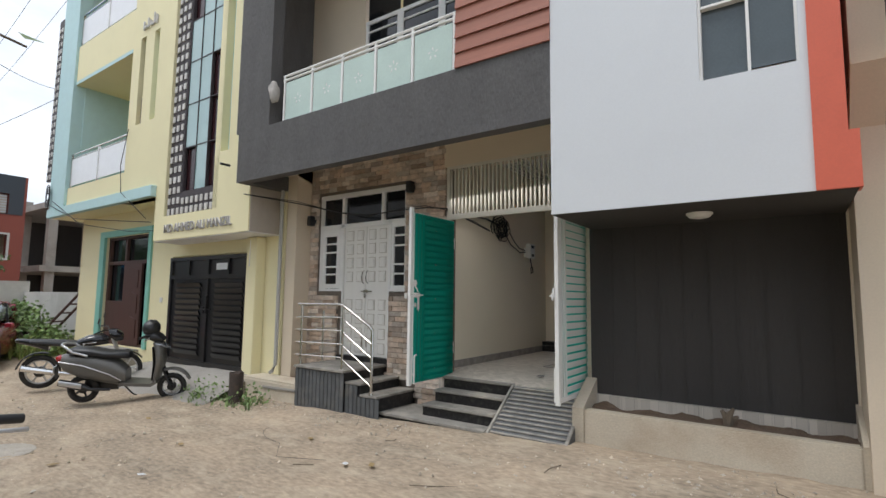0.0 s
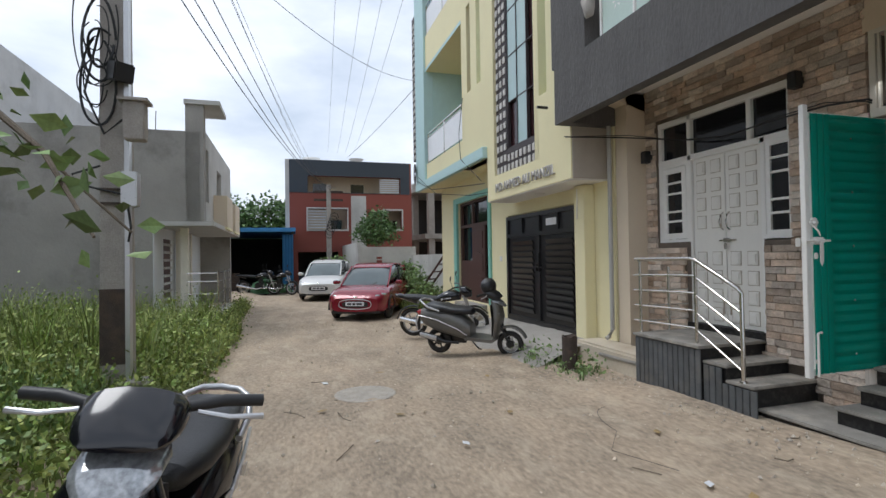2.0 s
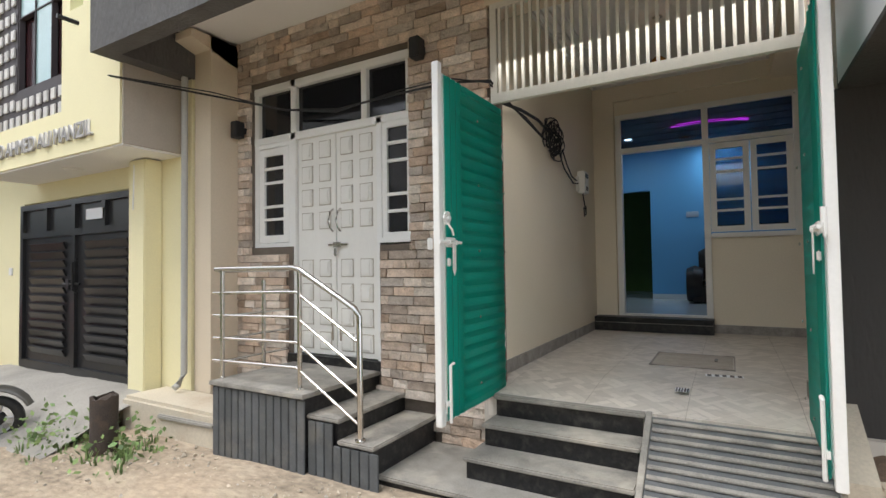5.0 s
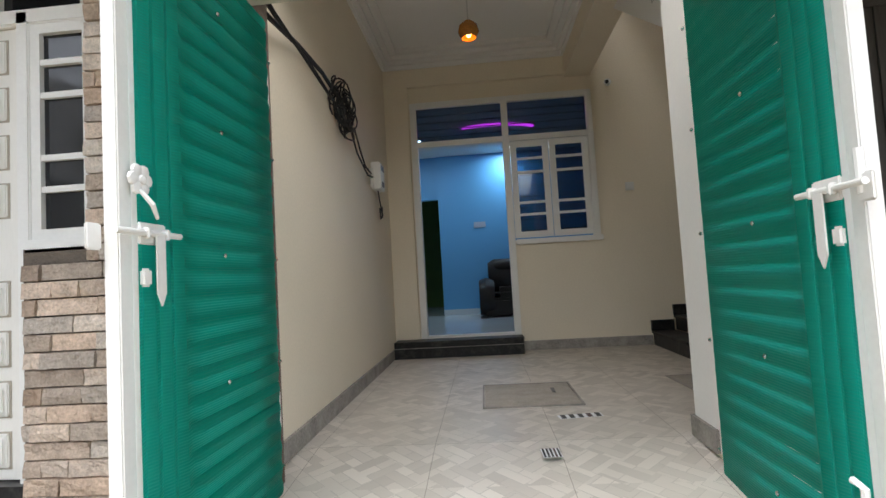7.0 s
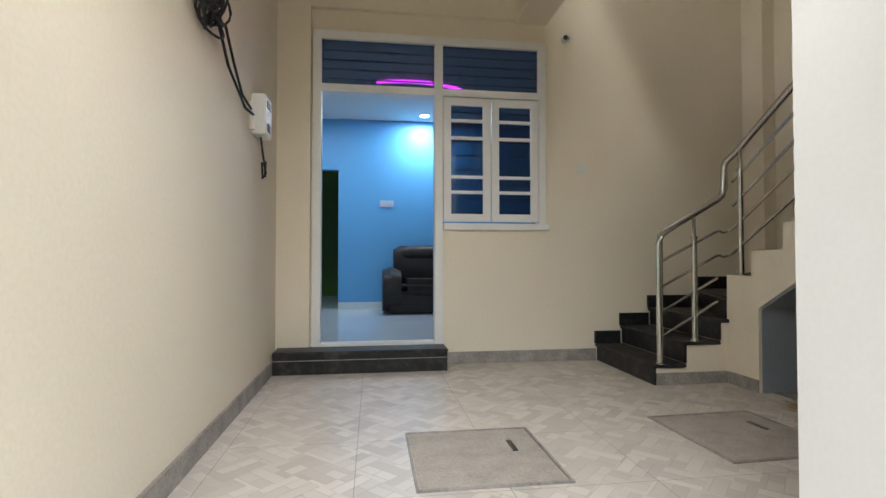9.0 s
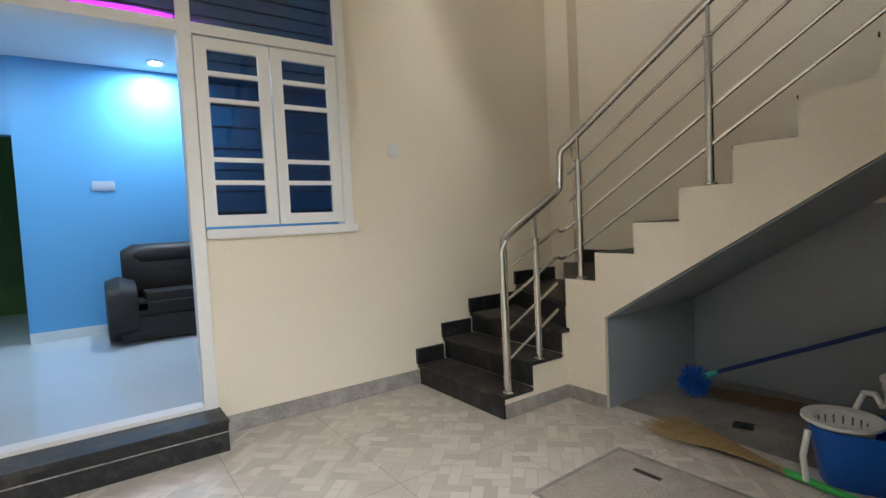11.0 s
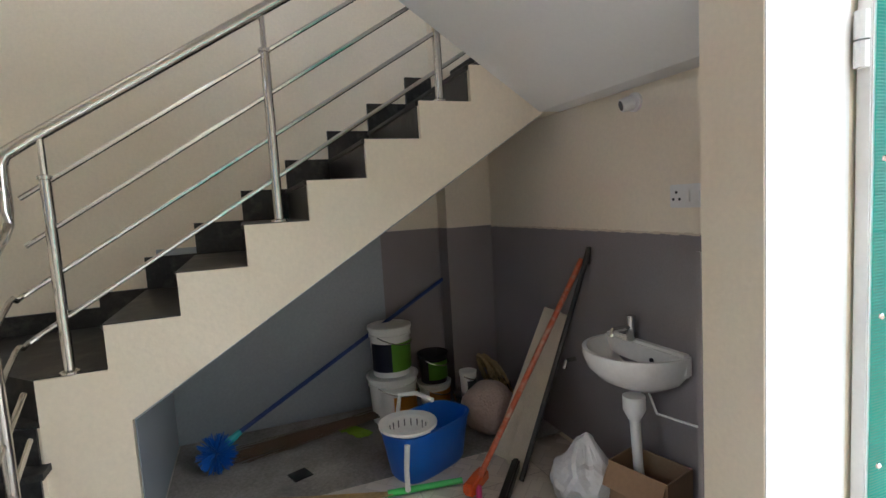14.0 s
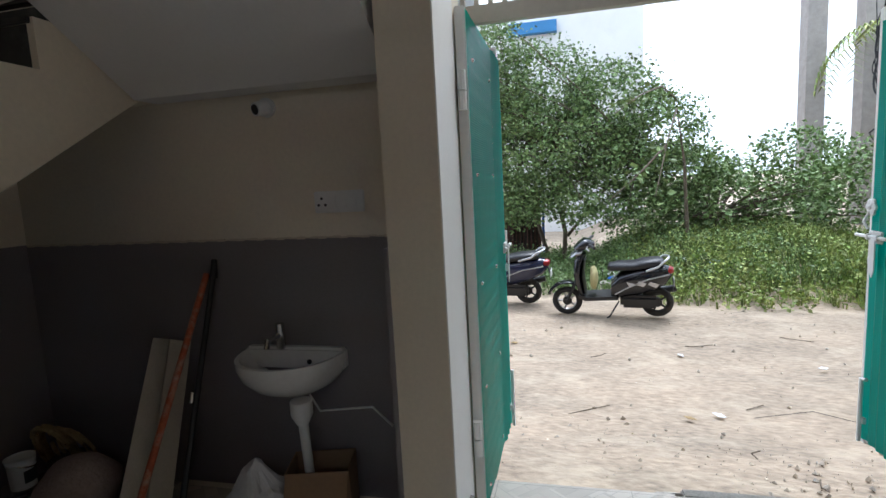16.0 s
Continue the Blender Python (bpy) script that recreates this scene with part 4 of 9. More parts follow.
bmesh.ops.create_grid(bm, x_segments=60, y_segments=10, size=0.5, matrix=Matrix.Translation((-0.49, 6.455, 0.37)) @ Matrix.Diagonal((2.2, 0.33, 1, 1)))
for v in bm.verts:
    v.co.z += 0.05 * noise.fractal(v.co * 5, 1, 2, 4) + 0.08 * (v.co.y - 6.3)
M["soil"] = mat("dry_brown_soil", (0.14, 0.095, 0.065), 0.95, vary=0.35, scale=8, bump=0.8, bscale=40)
under(planter, "soil", bm, M["soil"])
bm = B()
for a, (dx, dz) in enumerate(((0.05, 0.13), (-0.05, 0.10), (0.02, 0.08), (0.08, 0.05))):
    tube(bm, [(0, 0, -0.03), (dx * 0.4, 0.01 * a, dz * 0.6), (dx, 0.02 * a, dz)], [0.035, 0.028, 0.014], 7)
stump = part("stump", bm, M["bark"], None, "", True); stump.location = (-0.33, 6.36, 0.42)
tagged(stump, "small dead grey-brown stump in the planter soil", "stump")

# right-hand neighbour's corner
b = box(B(), 0.64, 6.1, -0.2, 0.86, 7.2, 2.9)
plate(b, [(6.1, 2.9), (5.75, 3.3), (5.75, 6.6), (7.2, 6.6), (7.2, 2.9)], 0.64, 0.86, "x")
solid("wall_neighbour_column", b, M["cream_out"], "beige column at the house boundary", "wall")
solid("wall_neighbour", box(B(), 0.88, 6.32, -0.2, 9.0, 6.9, 7.0), M["mortar"], "neighbouring wall backing", "wall")
solid("beam_neighbour", box(B(), 0.86, 5.46, 3.35, 9.0, 6.3, 4.2), M["grey_text"], "dark grey neighbouring balcony beam", "beam")
solid("wall_neighbour_plinth", box(B(), 0.88, 6.05, -0.2, 9.0, 6.32, 0.5), M["concrete"], "grey concrete plinth of the neighbouring house", "wall")
pipe = thing("drain_pipe", (0.98, 6.2, 0.15), 0, "grey plastic drain pipe stub at the wall foot", "pipe")
part("pipe", tube(B(), [(0, 0.1, 0.5), (0, 0.05, 0.42), (-0.02, -0.12, 0.38), (-0.02, -0.2, 0.37)], 0.055, 12), M["white_plastic"], pipe, "", True)

# ---------------------------------------------------------------- white front door with side windows
FY = 6.70
door = thing("door_front", (-5.16, FY, 0.62), 0, "closed white panelled double door with chrome handles", "door", kind="structure")
M["dark_glass"] = mat("dark_window_glass", (0.012, 0.013, 0.016), 0.06, vary=0.1, spec=0.6)
under(door, "frame_post", box(B(), -5.70, FY - 0.05, 0.60, -5.635, FY + 0.06, 3.17, 0.006), M["white_frame"], "", False)
under(door, "frame_post", box(B(), -4.70, FY - 0.05, 0.60, -4.64, FY + 0.06, 2.66, 0.006), M["white_frame"], "", False)
under(door, "frame_rail", box(B(), -6.2, FY - 0.05, 2.60, -4.35, FY + 0.058, 2.67, 0.006), M["white_frame"], "", False)
under(door, "frame_rail", box(B(), -6.2, FY - 0.05, 3.10, -4.35, FY + 0.058, 3.17, 0.006), M["white_frame"], "", False)
under(door, "threshold", box(B(), -5.72, FY - 0.08, 0.545, -4.62, FY + 0.06, 0.62), M["granite"], "black granite threshold", False)
for k in range(2):
    x0 = -5.635 + k * 0.468
    leaf = under(door, "leaf", box(B(), x0 + 0.004, FY - 0.02, 0.625, x0 + 0.464, FY + 0.02, 2.60, 0.004), M["white_door"], "", False)
    pm = mesh_of("panel", box(box(B(), -0.062, -0.012, -0.072, 0.062, 0.0, 0.072, 0.006), -0.045, -0.02, -0.055, 0.045, -0.01, 0.055, 0.006), M["white_door"])
    # darker plate behind each panel draws the line round it
    gm = mesh_of("panel_groove", box(B(), -0.069, -0.003, -0.079, 0.069, 0.0, 0.079), M["door_groove"])
    for row in range(9):
        if row == 4:
            continue
        for colm in range(2):
            for me in (gm, pm):
                o = new(me.name, me)
                o.parent, o.matrix_parent_inverse = leaf, Matrix()
                o.location = (x0 + 0.125 + colm * 0.215, FY - 0.02, 0.75 + row * 0.215)
    hx = x0 + (0.43 if k == 0 else 0.05)
    under(door, "handle", tube(B(), [(hx, FY - 0.02, 1.72), (hx, FY - 0.06, 1.75), (hx - 0.012, FY - 0.065, 1.82), (hx, FY - 0.06, 1.89), (hx, FY - 0.02, 1.92)], 0.009, 8), M["steel"], "chrome pull handle")
    under(door, "tower_bolt", tube(B(), [(hx, FY - 0.03, 0.76), (hx, FY - 0.035, 0.9)], 0.008, 6), M["steel"], "chrome floor bolt")
bm = tube(B(), [(-5.24, FY - 0.04, 1.60), (-5.02, FY - 0.04, 1.60)], 0.010, 8)
box(bm, -5.19, FY - 0.045, 1.575, -5.11, FY - 0.02, 1.625, 0.004); box(bm, -5.17, FY - 0.06, 1.50, -5.13, FY - 0.04, 1.57, 0.006)
under(door, "latch", bm, M["steel"], "steel sliding latch with a small padlock")


def louvre_sash(owner, x0, x1, z0, z1, y, bars, pane_mat, fw=0.05, out=-1):
    """A white sash with cross bars over a dark pane."""
    under(owner, "sash_frame", wall_boxes(B(), x0, x1, z0, z1, y - 0.02, y + 0.02, [(x0 + fw, x1 - fw, z0 + fw, z1 - fw)]), M["white_frame"], "", False)
    for f in bars:
        z = z0 + fw + f * (z1 - z0 - 2 * fw)
        under(owner, "bar", box(B(), x0 + fw, y - 0.016, z - 0.013, x1 - fw, y + 0.016, z + 0.013), M["white_frame"], "", False)
    o = under(owner, "pane", box(B(), x0 + fw - 0.005, y + 0.004, z0 + fw - 0.005, x1 - fw + 0.005, y + 0.010, z1 - fw + 0.005), pane_mat, "", False)
    o.visible_shadow = False
    return o


win = thing("window_front", (-5.9, FY, 1.6), 0, "white framed windows with dark glass beside the door", "window", kind="structure")
under(win, "frame", wall_boxes(B(), -6.2, -5.70, 1.58, 2.60, FY - 0.04, FY + 0.05, [(-6.14, -5.73, 1.64, 2.56)]), M["white_frame"], "", False)
louvre_sash(win, -6.135, -5.735, 1.645, 2.555, FY - 0.02, (0.2, 0.36, 0.66, 0.84), M["dark_glass"], 0.07)
louvre_sash(win, -4.64, -4.35, 1.64, 2.60, FY - 0.02, (0.2, 0.36, 0.68, 0.85), M["dark_glass"], 0.045)
under(win, "sill", box(B(), -4.66, FY - 0.06, 1.58, -4.33, FY + 0.03, 1.64, 0.006), M["white_frame"], "", False)
for xa, xb in ((-6.2, -5.70), (-5.635, -4.86), (-4.80, -4.35)):
    under(win, "transom_pane", box(B(), xa, FY, 2.67, xb, FY + 0.01, 3.10), M["dark_glass"], "", False)
for x in (-6.2, -4.86, -4.40):
    under(win, "transom_post", box(B(), x, FY - 0.045, 2.67, x + 0.06, FY + 0.05, 3.10, 0.005), M["white_frame"], "", False)
# charcoal sheet added for the darkness of the unlit inside
solid("wall_front_dark_inside", box(B(), -6.3, 7.0, 0.3, -4.2, 7.05, 3.4), M["black_wall"], "charcoal sheet standing in for the unlit space behind the front windows", "wall")
for x, z in ((-6.28, 2.75), (-4.2, 3.08)):
    lampw = thing("wall_lamp", (x, 6.59, z), 0, "small dark cube wall lamp on the stone cladding", "wall lamp", "front wall lamps")
    part("bracket", box(B(), -0.03, -0.02, -0.03, 0.03, 0.02, 0.03), M["black_metal"], lampw)
    part("body", box(B(), -0.045, -0.12, -0.08, 0.045, -0.02, 0.08, 0.008), M["black_plastic"], lampw)

# grille above the gate
grille = thing("gate_grille", (-2.63, 6.62, 2.6), 0, "cream painted vertical bar grille above the gate", "grille")
under(grille, "frame", wall_boxes(B(), -3.62, -1.66, 2.57, 3.30, 6.60, 6.64, [(-3.57, -1.71, 2.64, 3.26)]), M["grille_cream"], "", False)
bar = mesh_of("bar", box(B(), -0.0095, -0.012, 2.62, 0.0095, 0.012, 3.28), M["grille_cream"])
for i in range(32):
    o = new("bar", bar)
    o.parent, o.matrix_parent_inverse = grille, grille.matrix_basis.inverted()
    o.location = (-3.55 + i * 0.0585, 6.62, 0)


# ---------------------------------------------------------------- gate leaves
def gate_leaf(hx, hy, ang, label, inner_side, width=0.93):
    """A leaf along local +x from its hinge; inner_side +1 or -1 tells on which local y the green sheet lies."""
    g = thing("gate_leaf", (hx, hy, 0.47), ang, label, "gate", "entrance gate")
    H = 2.11
    part("frame", box(box(box(box(B(), 0, -0.02, 0, 0.045, 0.02, H, 0.004), width - 0.05, -0.022, -0.02, width, 0.022, H + 0.06, 0.004), 0.045, -0.018, 0, width - 0.05, 0.018, 0.045), 0.045, -0.018, H - 0.045, width - 0.05, 0.018, H), M["white_frame"], g)
    s = inner_side
    slat = mesh_of("slat", box(B(), 0.045, -0.003, -0.034, width - 0.26, 0.003, 0.034, m=pose(0, 0, 0, 20 * s)), M["white_frame"])
    for i in range(24):
        o = new("slat", slat); o.parent = g; o.location = (0, 0.008 * s, 0.10 + i * 0.0825)
    for k in range(3):
        part("stile", box(B(), width - 0.25 + k * 0.065, -0.016 - 0.002 * s, 0.045, width - 0.22 + k * 0.065, 0.008, H - 0.045), M["white_frame"], g)
    bm = B()
    cols, rows = 26, 200
    grid = []
    for j in range(rows + 1):
        z = 0.01 + (H - 0.02) * j / rows
        line = []
        for i in range(cols + 1):
            x = 0.01 + (width - 0.06) * i / cols
            if x < width - 0.27:
                ph = ((z - 0.06) / 0.0825) % 1.0
                d = (0.022 if s > 0 else 0.003) * ((1 - ph / 0.34) if ph < 0.34 else (ph - 0.34) / 0.66) * min(1.0, x / 0.035) * min(1.0, (width - 0.27 - x) / 0.03)
            else:
                d = 0.014 * (0.5 + 0.5 * math.sin(x * 95))
            d += 0.004 * min(1.0, x / 0.1) * noise.noise((x * 3, z * 2.2, hx))
            line.append(bm.verts.new((x, s * (0.022 + d), z)))
        grid.append(line)
    for j in range(rows):
        for i in range(cols):
            bm.faces.new((grid[j][i], grid[j][i + 1], grid[j + 1][i + 1], grid[j + 1][i]))
    part("sheet", bm, M["green"], g, "green corrugated plastic sheet", True)
    scr = mesh_of("screw", lathe(B(), [(0.009, 0), (0.009, 0.004), (0.004, 0.008)], 8), M["steel"])
    for i in range(5):
        for x in (0.025, width * 0.48):
            o = new("screw", scr); o.parent = g; o.matrix_basis = pose(x, s * 0.038, 0.15 + i * 0.44, -90 * s)
    bm = rod(B(), (width - 0.21, s * 0.052, 1.075), (width + 0.05, s * 0.052, 1.075), 0.009)
    box(bm, width - 0.155, s * 0.035, 1.045, width - 0.045, s * 0.046, 1.105, 0.004)
    box(bm, width - 0.15, s * 0.044, 1.06, width - 0.135, s * 0.064, 1.09, 0.003)
    box(bm, width - 0.07, s * 0.044, 1.06, width - 0.055, s * 0.064, 1.09, 0.003)
    plate(bm, [(width - 0.13, 1.07), (width - 0.13, 0.91), (width - 0.112, 0.875), (width - 0.094, 0.91), (width - 0.094, 1.07)], s * 0.056, s * 0.061)
    part("latch_bolt", bm, M["white_frame"], g, "white painted sliding bolt with hasp")
    part("latch_plate", box(box(B(), width - 0.002, -0.035, 1.03, width + 0.05, -0.025, 1.10, 0.01), width - 0.09, s * 0.035, 0.93, width - 0.05, s * 0.05, 0.98, 0.01), M["white_frame"], g)
    bm = tube(B(), [(width - 0.06, s * 0.05, 0.0), (width - 0.06, s * 0.05, 0.34), (width - 0.10, s * 0.05, 0.345)], 0.010, 8)
    box(bm, width - 0.08, s * 0.03, 0.1, width - 0.035, s * 0.045, 0.13)
    part("floor_bolt", bm, M["white_frame"], g, "white drop bolt")
    for z in (0.3, 1.72):
        part("hinge", rod(rod(B(), (-0.012, 0, z), (-0.012, 0, z + 0.07), 0.018), (-0.012, 0, z + 0.075), (-0.012, 0, z + 0.15), 0.018), M["white_frame"], g)
    return g


left_gate = gate_leaf(-3.645, 6.80, -91, "open gate leaf with green sheet and white frame", 1)
bm = B()
for k in range(6):
    a = k * math.tau / 6
    lathe(bm, [(0.004, 0), (0.02, 0.004), (0.018, 0.012), (0.006, 0.016)], 8, (0.026 * math.cos(a), 0.026 * math.sin(a), 0))
lathe(bm, [(0.014, 0.01), (0.012, 0.02), (0.004, 0.024)], 10)
bmesh.ops.transform(bm, matrix=pose(0.875, 0.036, 1.22, -90), verts=bm.verts)
tube(bm, [(0.885, 0.05, 1.19), (0.87, 0.075, 1.15), (0.845, 0.07, 1.115)], [0.006, 0.008, 0.005], 6)
part("flower_knob", bm, M["white_frame"], left_gate, "white flower-shaped pull knob", True)
right_gate = gate_leaf(-1.757, 6.84, -91, "open gate leaf with white louvres over green sheet", -1)
part("pole_stub", rod(B(), (0.935, -0.03, 1.05), (0.935, -0.03, 1.16), 0.012), M["white_frame"], right_gate)
under(grille, "gate_post", box(B(), -3.69, 6.79, 0.5, -3.66, 6.86, 2.57), M["white_frame"], "", False)

# ---------------------------------------------------------------- porch steel rail at the plinth
prail = thing("plinth_rail", (-5.2, 5.9, 0.547), 0, "stainless steel railing on the granite plinth", "railing")
yr = 5.88
for z in (1.40,):
    under(prail, "handrail", tube(B(), [(-5.72, yr, z), (-4.86, yr, z + 0.005), (-4.80, yr, z - 0.01), (-4.30, yr, 1.13), (-4.262, yr, 1.08), (-4.26, yr, 0.27)], 0.02, 12), M["steel"])
for k in range(4):
    z = 1.23 - 0.178 * k
    under(prail, "bar", tube(B(), [(-5.75, yr, z - 0.02), (-4.83, yr, z), (-4.27, yr, z - 0.32)], 0.0105, 8), M["steel"])
for x, y, z0, z1 in ((-5.64, yr, 0.545, 1.4), (-4.80, yr, 0.545, 1.39), (-5.66, 6.30, 0.545, 1.3)):
    under(prail, "post", lathe(rod(B(), (x, y, z0), (x, y, z1), 0.017, seg=12), [(0.03, 0), (0.03, 0.006), (0.02, 0.012)], 14, (x, y, z0)), M["steel"])
for k in range(5):
    z = 1.4 - 0.178 * k
    under(prail, "bar", tube(B(), [(-5.68, yr, z - 0.02), (-5.68, 6.60, z - 0.02)], 0.0105, 8), M["steel"])
under(prail, "base_flange", lathe(B(), [(0.036, 0.272), (0.034, 0.284), (0.02, 0.29)], 14, (-4.26, yr, 0)), M["steel"])

# ---------------------------------------------------------------- balcony glass and upper windows
bal = thing("balcony_railing", (-4.3, 5.5, 4.03), 0, "white balcony railing with frosted green glass panels", "railing")
M["frost"] = mat("frosted_green_glass", (0.50, 0.62, 0.56), 0.25, vary=0.08, scale=3)
for z in (4.67, 4.735):
    under(bal, "top_rail", tube(B(), [(-5.82, 5.53, z), (-2.78, 5.53, z)], 0.018, 8), M["white_frame"])
for i in range(6):
    x = -5.79 + i * 0.598
    under(bal, "post", box(B(), x - 0.016, 5.515, 4.03, x + 0.016, 5.545, 4.73), M["white_frame"], "", False)
    if i < 5:
        o = under(bal, "glass_panel", box(B(), x + 0.03, 5.526, 4.06, x + 0.568, 5.536, 4.63), M["frost"], "", False)
        bm = B()
        for k in range(5):
            a = k * math.tau / 5
            plate(bm, [(x + 0.3 + 0.03 * math.cos(a), 4.34 + 0.03 * math.sin(a)), (x + 0.3 + 0.08 * math.cos(a + 0.3), 4.34 + 0.08 * math.sin(a + 0.3)), (x + 0.3 + 0.06 * math.cos(a + 0.6), 4.34 + 0.06 * math.sin(a + 0.6))], 5.523, 5.526)
        under(bal, "etched_flower", bm, M["white_plastic"], "", False)
mop = thing("cloth_bundle", (-5.93, 5.44, 4.5), 0, "grey cloth bundle hung at the balcony rail end", "cloth")
bm = B()
bmesh.ops.create_icosphere(bm, subdivisions=3, radius=0.1)
for v in bm.verts:
    v.co = Vector((v.co.x * 0.8, v.co.y * 0.7, v.co.z * 1.6)) * (1 + 0.35 * noise.noise(v.co * 14))
M["cloth"] = mat("grey_cloth", (0.42, 0.39, 0.36), 0.9, vary=0.2, bump=0.5)
part("bundle", bm, M["cloth"], mop, "", True)
uw = thing("window_upper", (-4.2, 6.7, 4.55), 0, "white framed upper window with dark panes", "window", kind="structure")
for xa, xb in ((-5.35, -4.62), (-4.62, -3.83), (-3.83, -3.05)):
    louvre_sash(uw, xa, xb, 4.55, 6.0, 6.74, (0.45, 0.9), M["dark_glass"], 0.06)
    under(uw, "top_pane", box(B(), xa + 0.03, 6.75, 6.03, xb - 0.03, 6.76, 6.5), M["dark_glass"], "", False)
ww = thing("window_white_wall", (0.0, 5.5, 3.3), 0, "sliding window with grey glass in the white wall", "window", kind="structure")
M["grey_glass"] = mat("reflective_grey_glass", (0.09, 0.11, 0.12), 0.08, vary=0.1)
under(ww, "pane", box(B(), -0.34, 5.54, 3.30, 0.0, 5.55, 4.9), M["grey_glass"], "", False)
under(ww, "pane", box(B(), 0.0, 5.50, 3.33, 0.33, 5.51, 4.9), M["grey_glass"], "", False)
for x in (-0.34, 0.0, 0.31):
    under(ww, "frame", box(B(), x, 5.48, 3.30, x + 0.022, 5.56, 4.9), M["white_frame"], "", False)
under(ww, "frame", box(B(), -0.318, 5.48, 3.92, 0.31, 5.54, 3.94), M["white_frame"], "", False)
soff = thing("soffit_light", (-0.45, 6.0, 2.30), 0, "oval white light fitting on the charcoal soffit", "light")
part("base", lathe(B(), [(0.11, 0), (0.11, -0.015), (0.10, -0.02)], 20), M["white_plastic"], soff, "", True)
part("cover", lathe(B(), [(0.10, -0.02), (0.085, -0.04), (0.04, -0.05), (0.005, -0.052)], 20), M["white_plastic"], soff, "", True)

# ---------------------------------------------------------------- porch door and window in the back wall
bd = thing("door_porch", (-2.95, 10.12, 0.70), 0, "white door frame standing open to the blue room", "door", kind="structure")
for x0, x1, z0, z1 in ((-3.42, -3.35, 0.70, 3.335), (-2.41, -2.34, 0.70, 3.335), (-1.495, -1.43, 1.70, 3.335)):
    under(bd, "frame_post", box(B(), x0, 10.11, z0, x1, 10.22, z1, 0.006), M["white_frame"], "", False)
for x0, x1, z0, z1 in ((-3.35, -2.41, 3.27, 3.335), (-2.34, -1.495, 3.27, 3.335), (-3.35, -2.41, 2.83, 2.89), (-2.34, -1.495, 2.83, 2.89), (-3.35, -2.41, 0.70, 0.75)):
    under(bd, "frame_rail", box(B(), x0, 10.112, z0, x1, 10.218, z1), M["white_frame"], "", False)
M["blue_glass"] = glass("clear_window_pane", (0.30, 0.36, 0.42))
for x0, x1 in ((-3.35, -2.41), (-2.34, -1.495)):
    o = under(bd, "transom_pane", box(B(), x0, 10.15, 2.89, x1, 10.155, 3.27), M["blue_glass"], "", False)
    o.visible_shadow = False
    for k in range(4):
        under(bd, "security_bar", rod(B(), (x0, 10.19, 2.96 + k * 0.08), (x1, 10.19, 2.96 + k * 0.08), 0.006, seg=6), M["black_metal"])
bw = thing("window_porch", (-1.97, 10.12, 1.64), 0, "white casement window with horizontal bars", "window", kind="structure")
for x0, x1 in ((-2.335, -1.925), (-1.915, -1.50)):
    louvre_sash(bw, x0, x1, 1.76, 2.82, 10.135, (0.2, 0.34, 0.70, 0.86), M["blue_glass"], 0.065)
for k in range(8):
    under(bw, "security_bar", rod(B(), (-2.335, 10.19, 1.84 + k * 0.125), (-1.50, 10.19, 1.84 + k * 0.125), 0.006, seg=6), M["black_metal"])
under(bw, "sill", box(B(), -2.335, 10.10, 1.69, -1.405, 10.20, 1.745, 0.008), M["white_frame"], "", False)
bs = thing("porch_door_step", (-3.0, 9.9, FZ), 0, "black granite step below the porch door", "step")
under(bs, "riser", box(B(), -3.685, 9.895, FZ, -2.335, 10.145, 0.70), M["granite"], "", False)
under(bs, "tread", box(B(), -3.685, 9.88, 0.70, -2.33, 10.14, 0.726, 0.006), M["granite_stair"], "dusty granite tread", False)
under(bs, "groove_line", box(B(), -3.685, 9.889, 0.655, -2.335, 9.895, 0.66), M["skirting"], "", False)


# ---------------------------------------------------------------- yellow neighbouring house
yh = thing("yellow_house", (-10.8, 6.3, 0), 0, "pale yellow three-storey house with blue trim and sign", "house")


def yp(name, bm, material, label="", smooth=False):
    return under(yh, name, bm, material, label, smooth)


b = wall_boxes(B(), -14.85, -6.64, -0.3, 3.4, 6.28, 6.48, [(-10.2, -7.42, 0.1, 2.28), (-13.45, -11.2, 0.35, 2.9)])
box(b, -14.85, 6.48, -0.3, -14.65, 14.0, 9.4)
yp("wall_ground_floor", b, M["yellow"])
yp("pier", box(B(), -7.40, 6.10, -0.1, -7.12, 6.28, 2.5, 0.01), M["yellow"])
b = wall_boxes(B(), -9.85, -6.80, 2.53, 9.4, 5.70, 5.90, [(-9.5, -7.86, 2.98, 9.2), (-7.72, -7.45, 3.95, 6.9)])
plate(b, [(-7.86, 2.98), (-7.70, 2.98), (-7.70, 9.2), (-7.74, 9.2), (-7.74, 3.9), (-7.86, 3.74)], 5.70, 5.90)
yp("wall_front_bay", b, M["yellow"])
# bay side is a darker beige: its shade is put into the colour
M["shaded_side"] = mat("shaded_beige_render", (0.42, 0.37, 0.31), 0.8, vary=0.08)
yp("bay_side", box(B(), -6.80, 5.72, 2.53, -6.78, 6.64, 9.4), M["shaded_side"])
yp("bay_soffit", box(B(), -9.85, 5.72, 2.51, -6.80, 6.28, 2.60), M["white_soffit"])
yp("niche", box(B(), -7.74, 5.84, 3.9, -7.44, 5.90, 6.95), M["blue_trim"], "pale blue niche strip")
yp("blue_edge", box(B(), -7.10, 5.68, 3.4, -6.86, 5.70, 9.4), M["blue_trim"])
b = wall_boxes(B(), -11.3, -9.85, 3.40, 9.4, 5.70, 5.90, [(-10.95, -10.72, 5.03, 6.93), (-10.36, -10.14, 5.03, 6.93)])
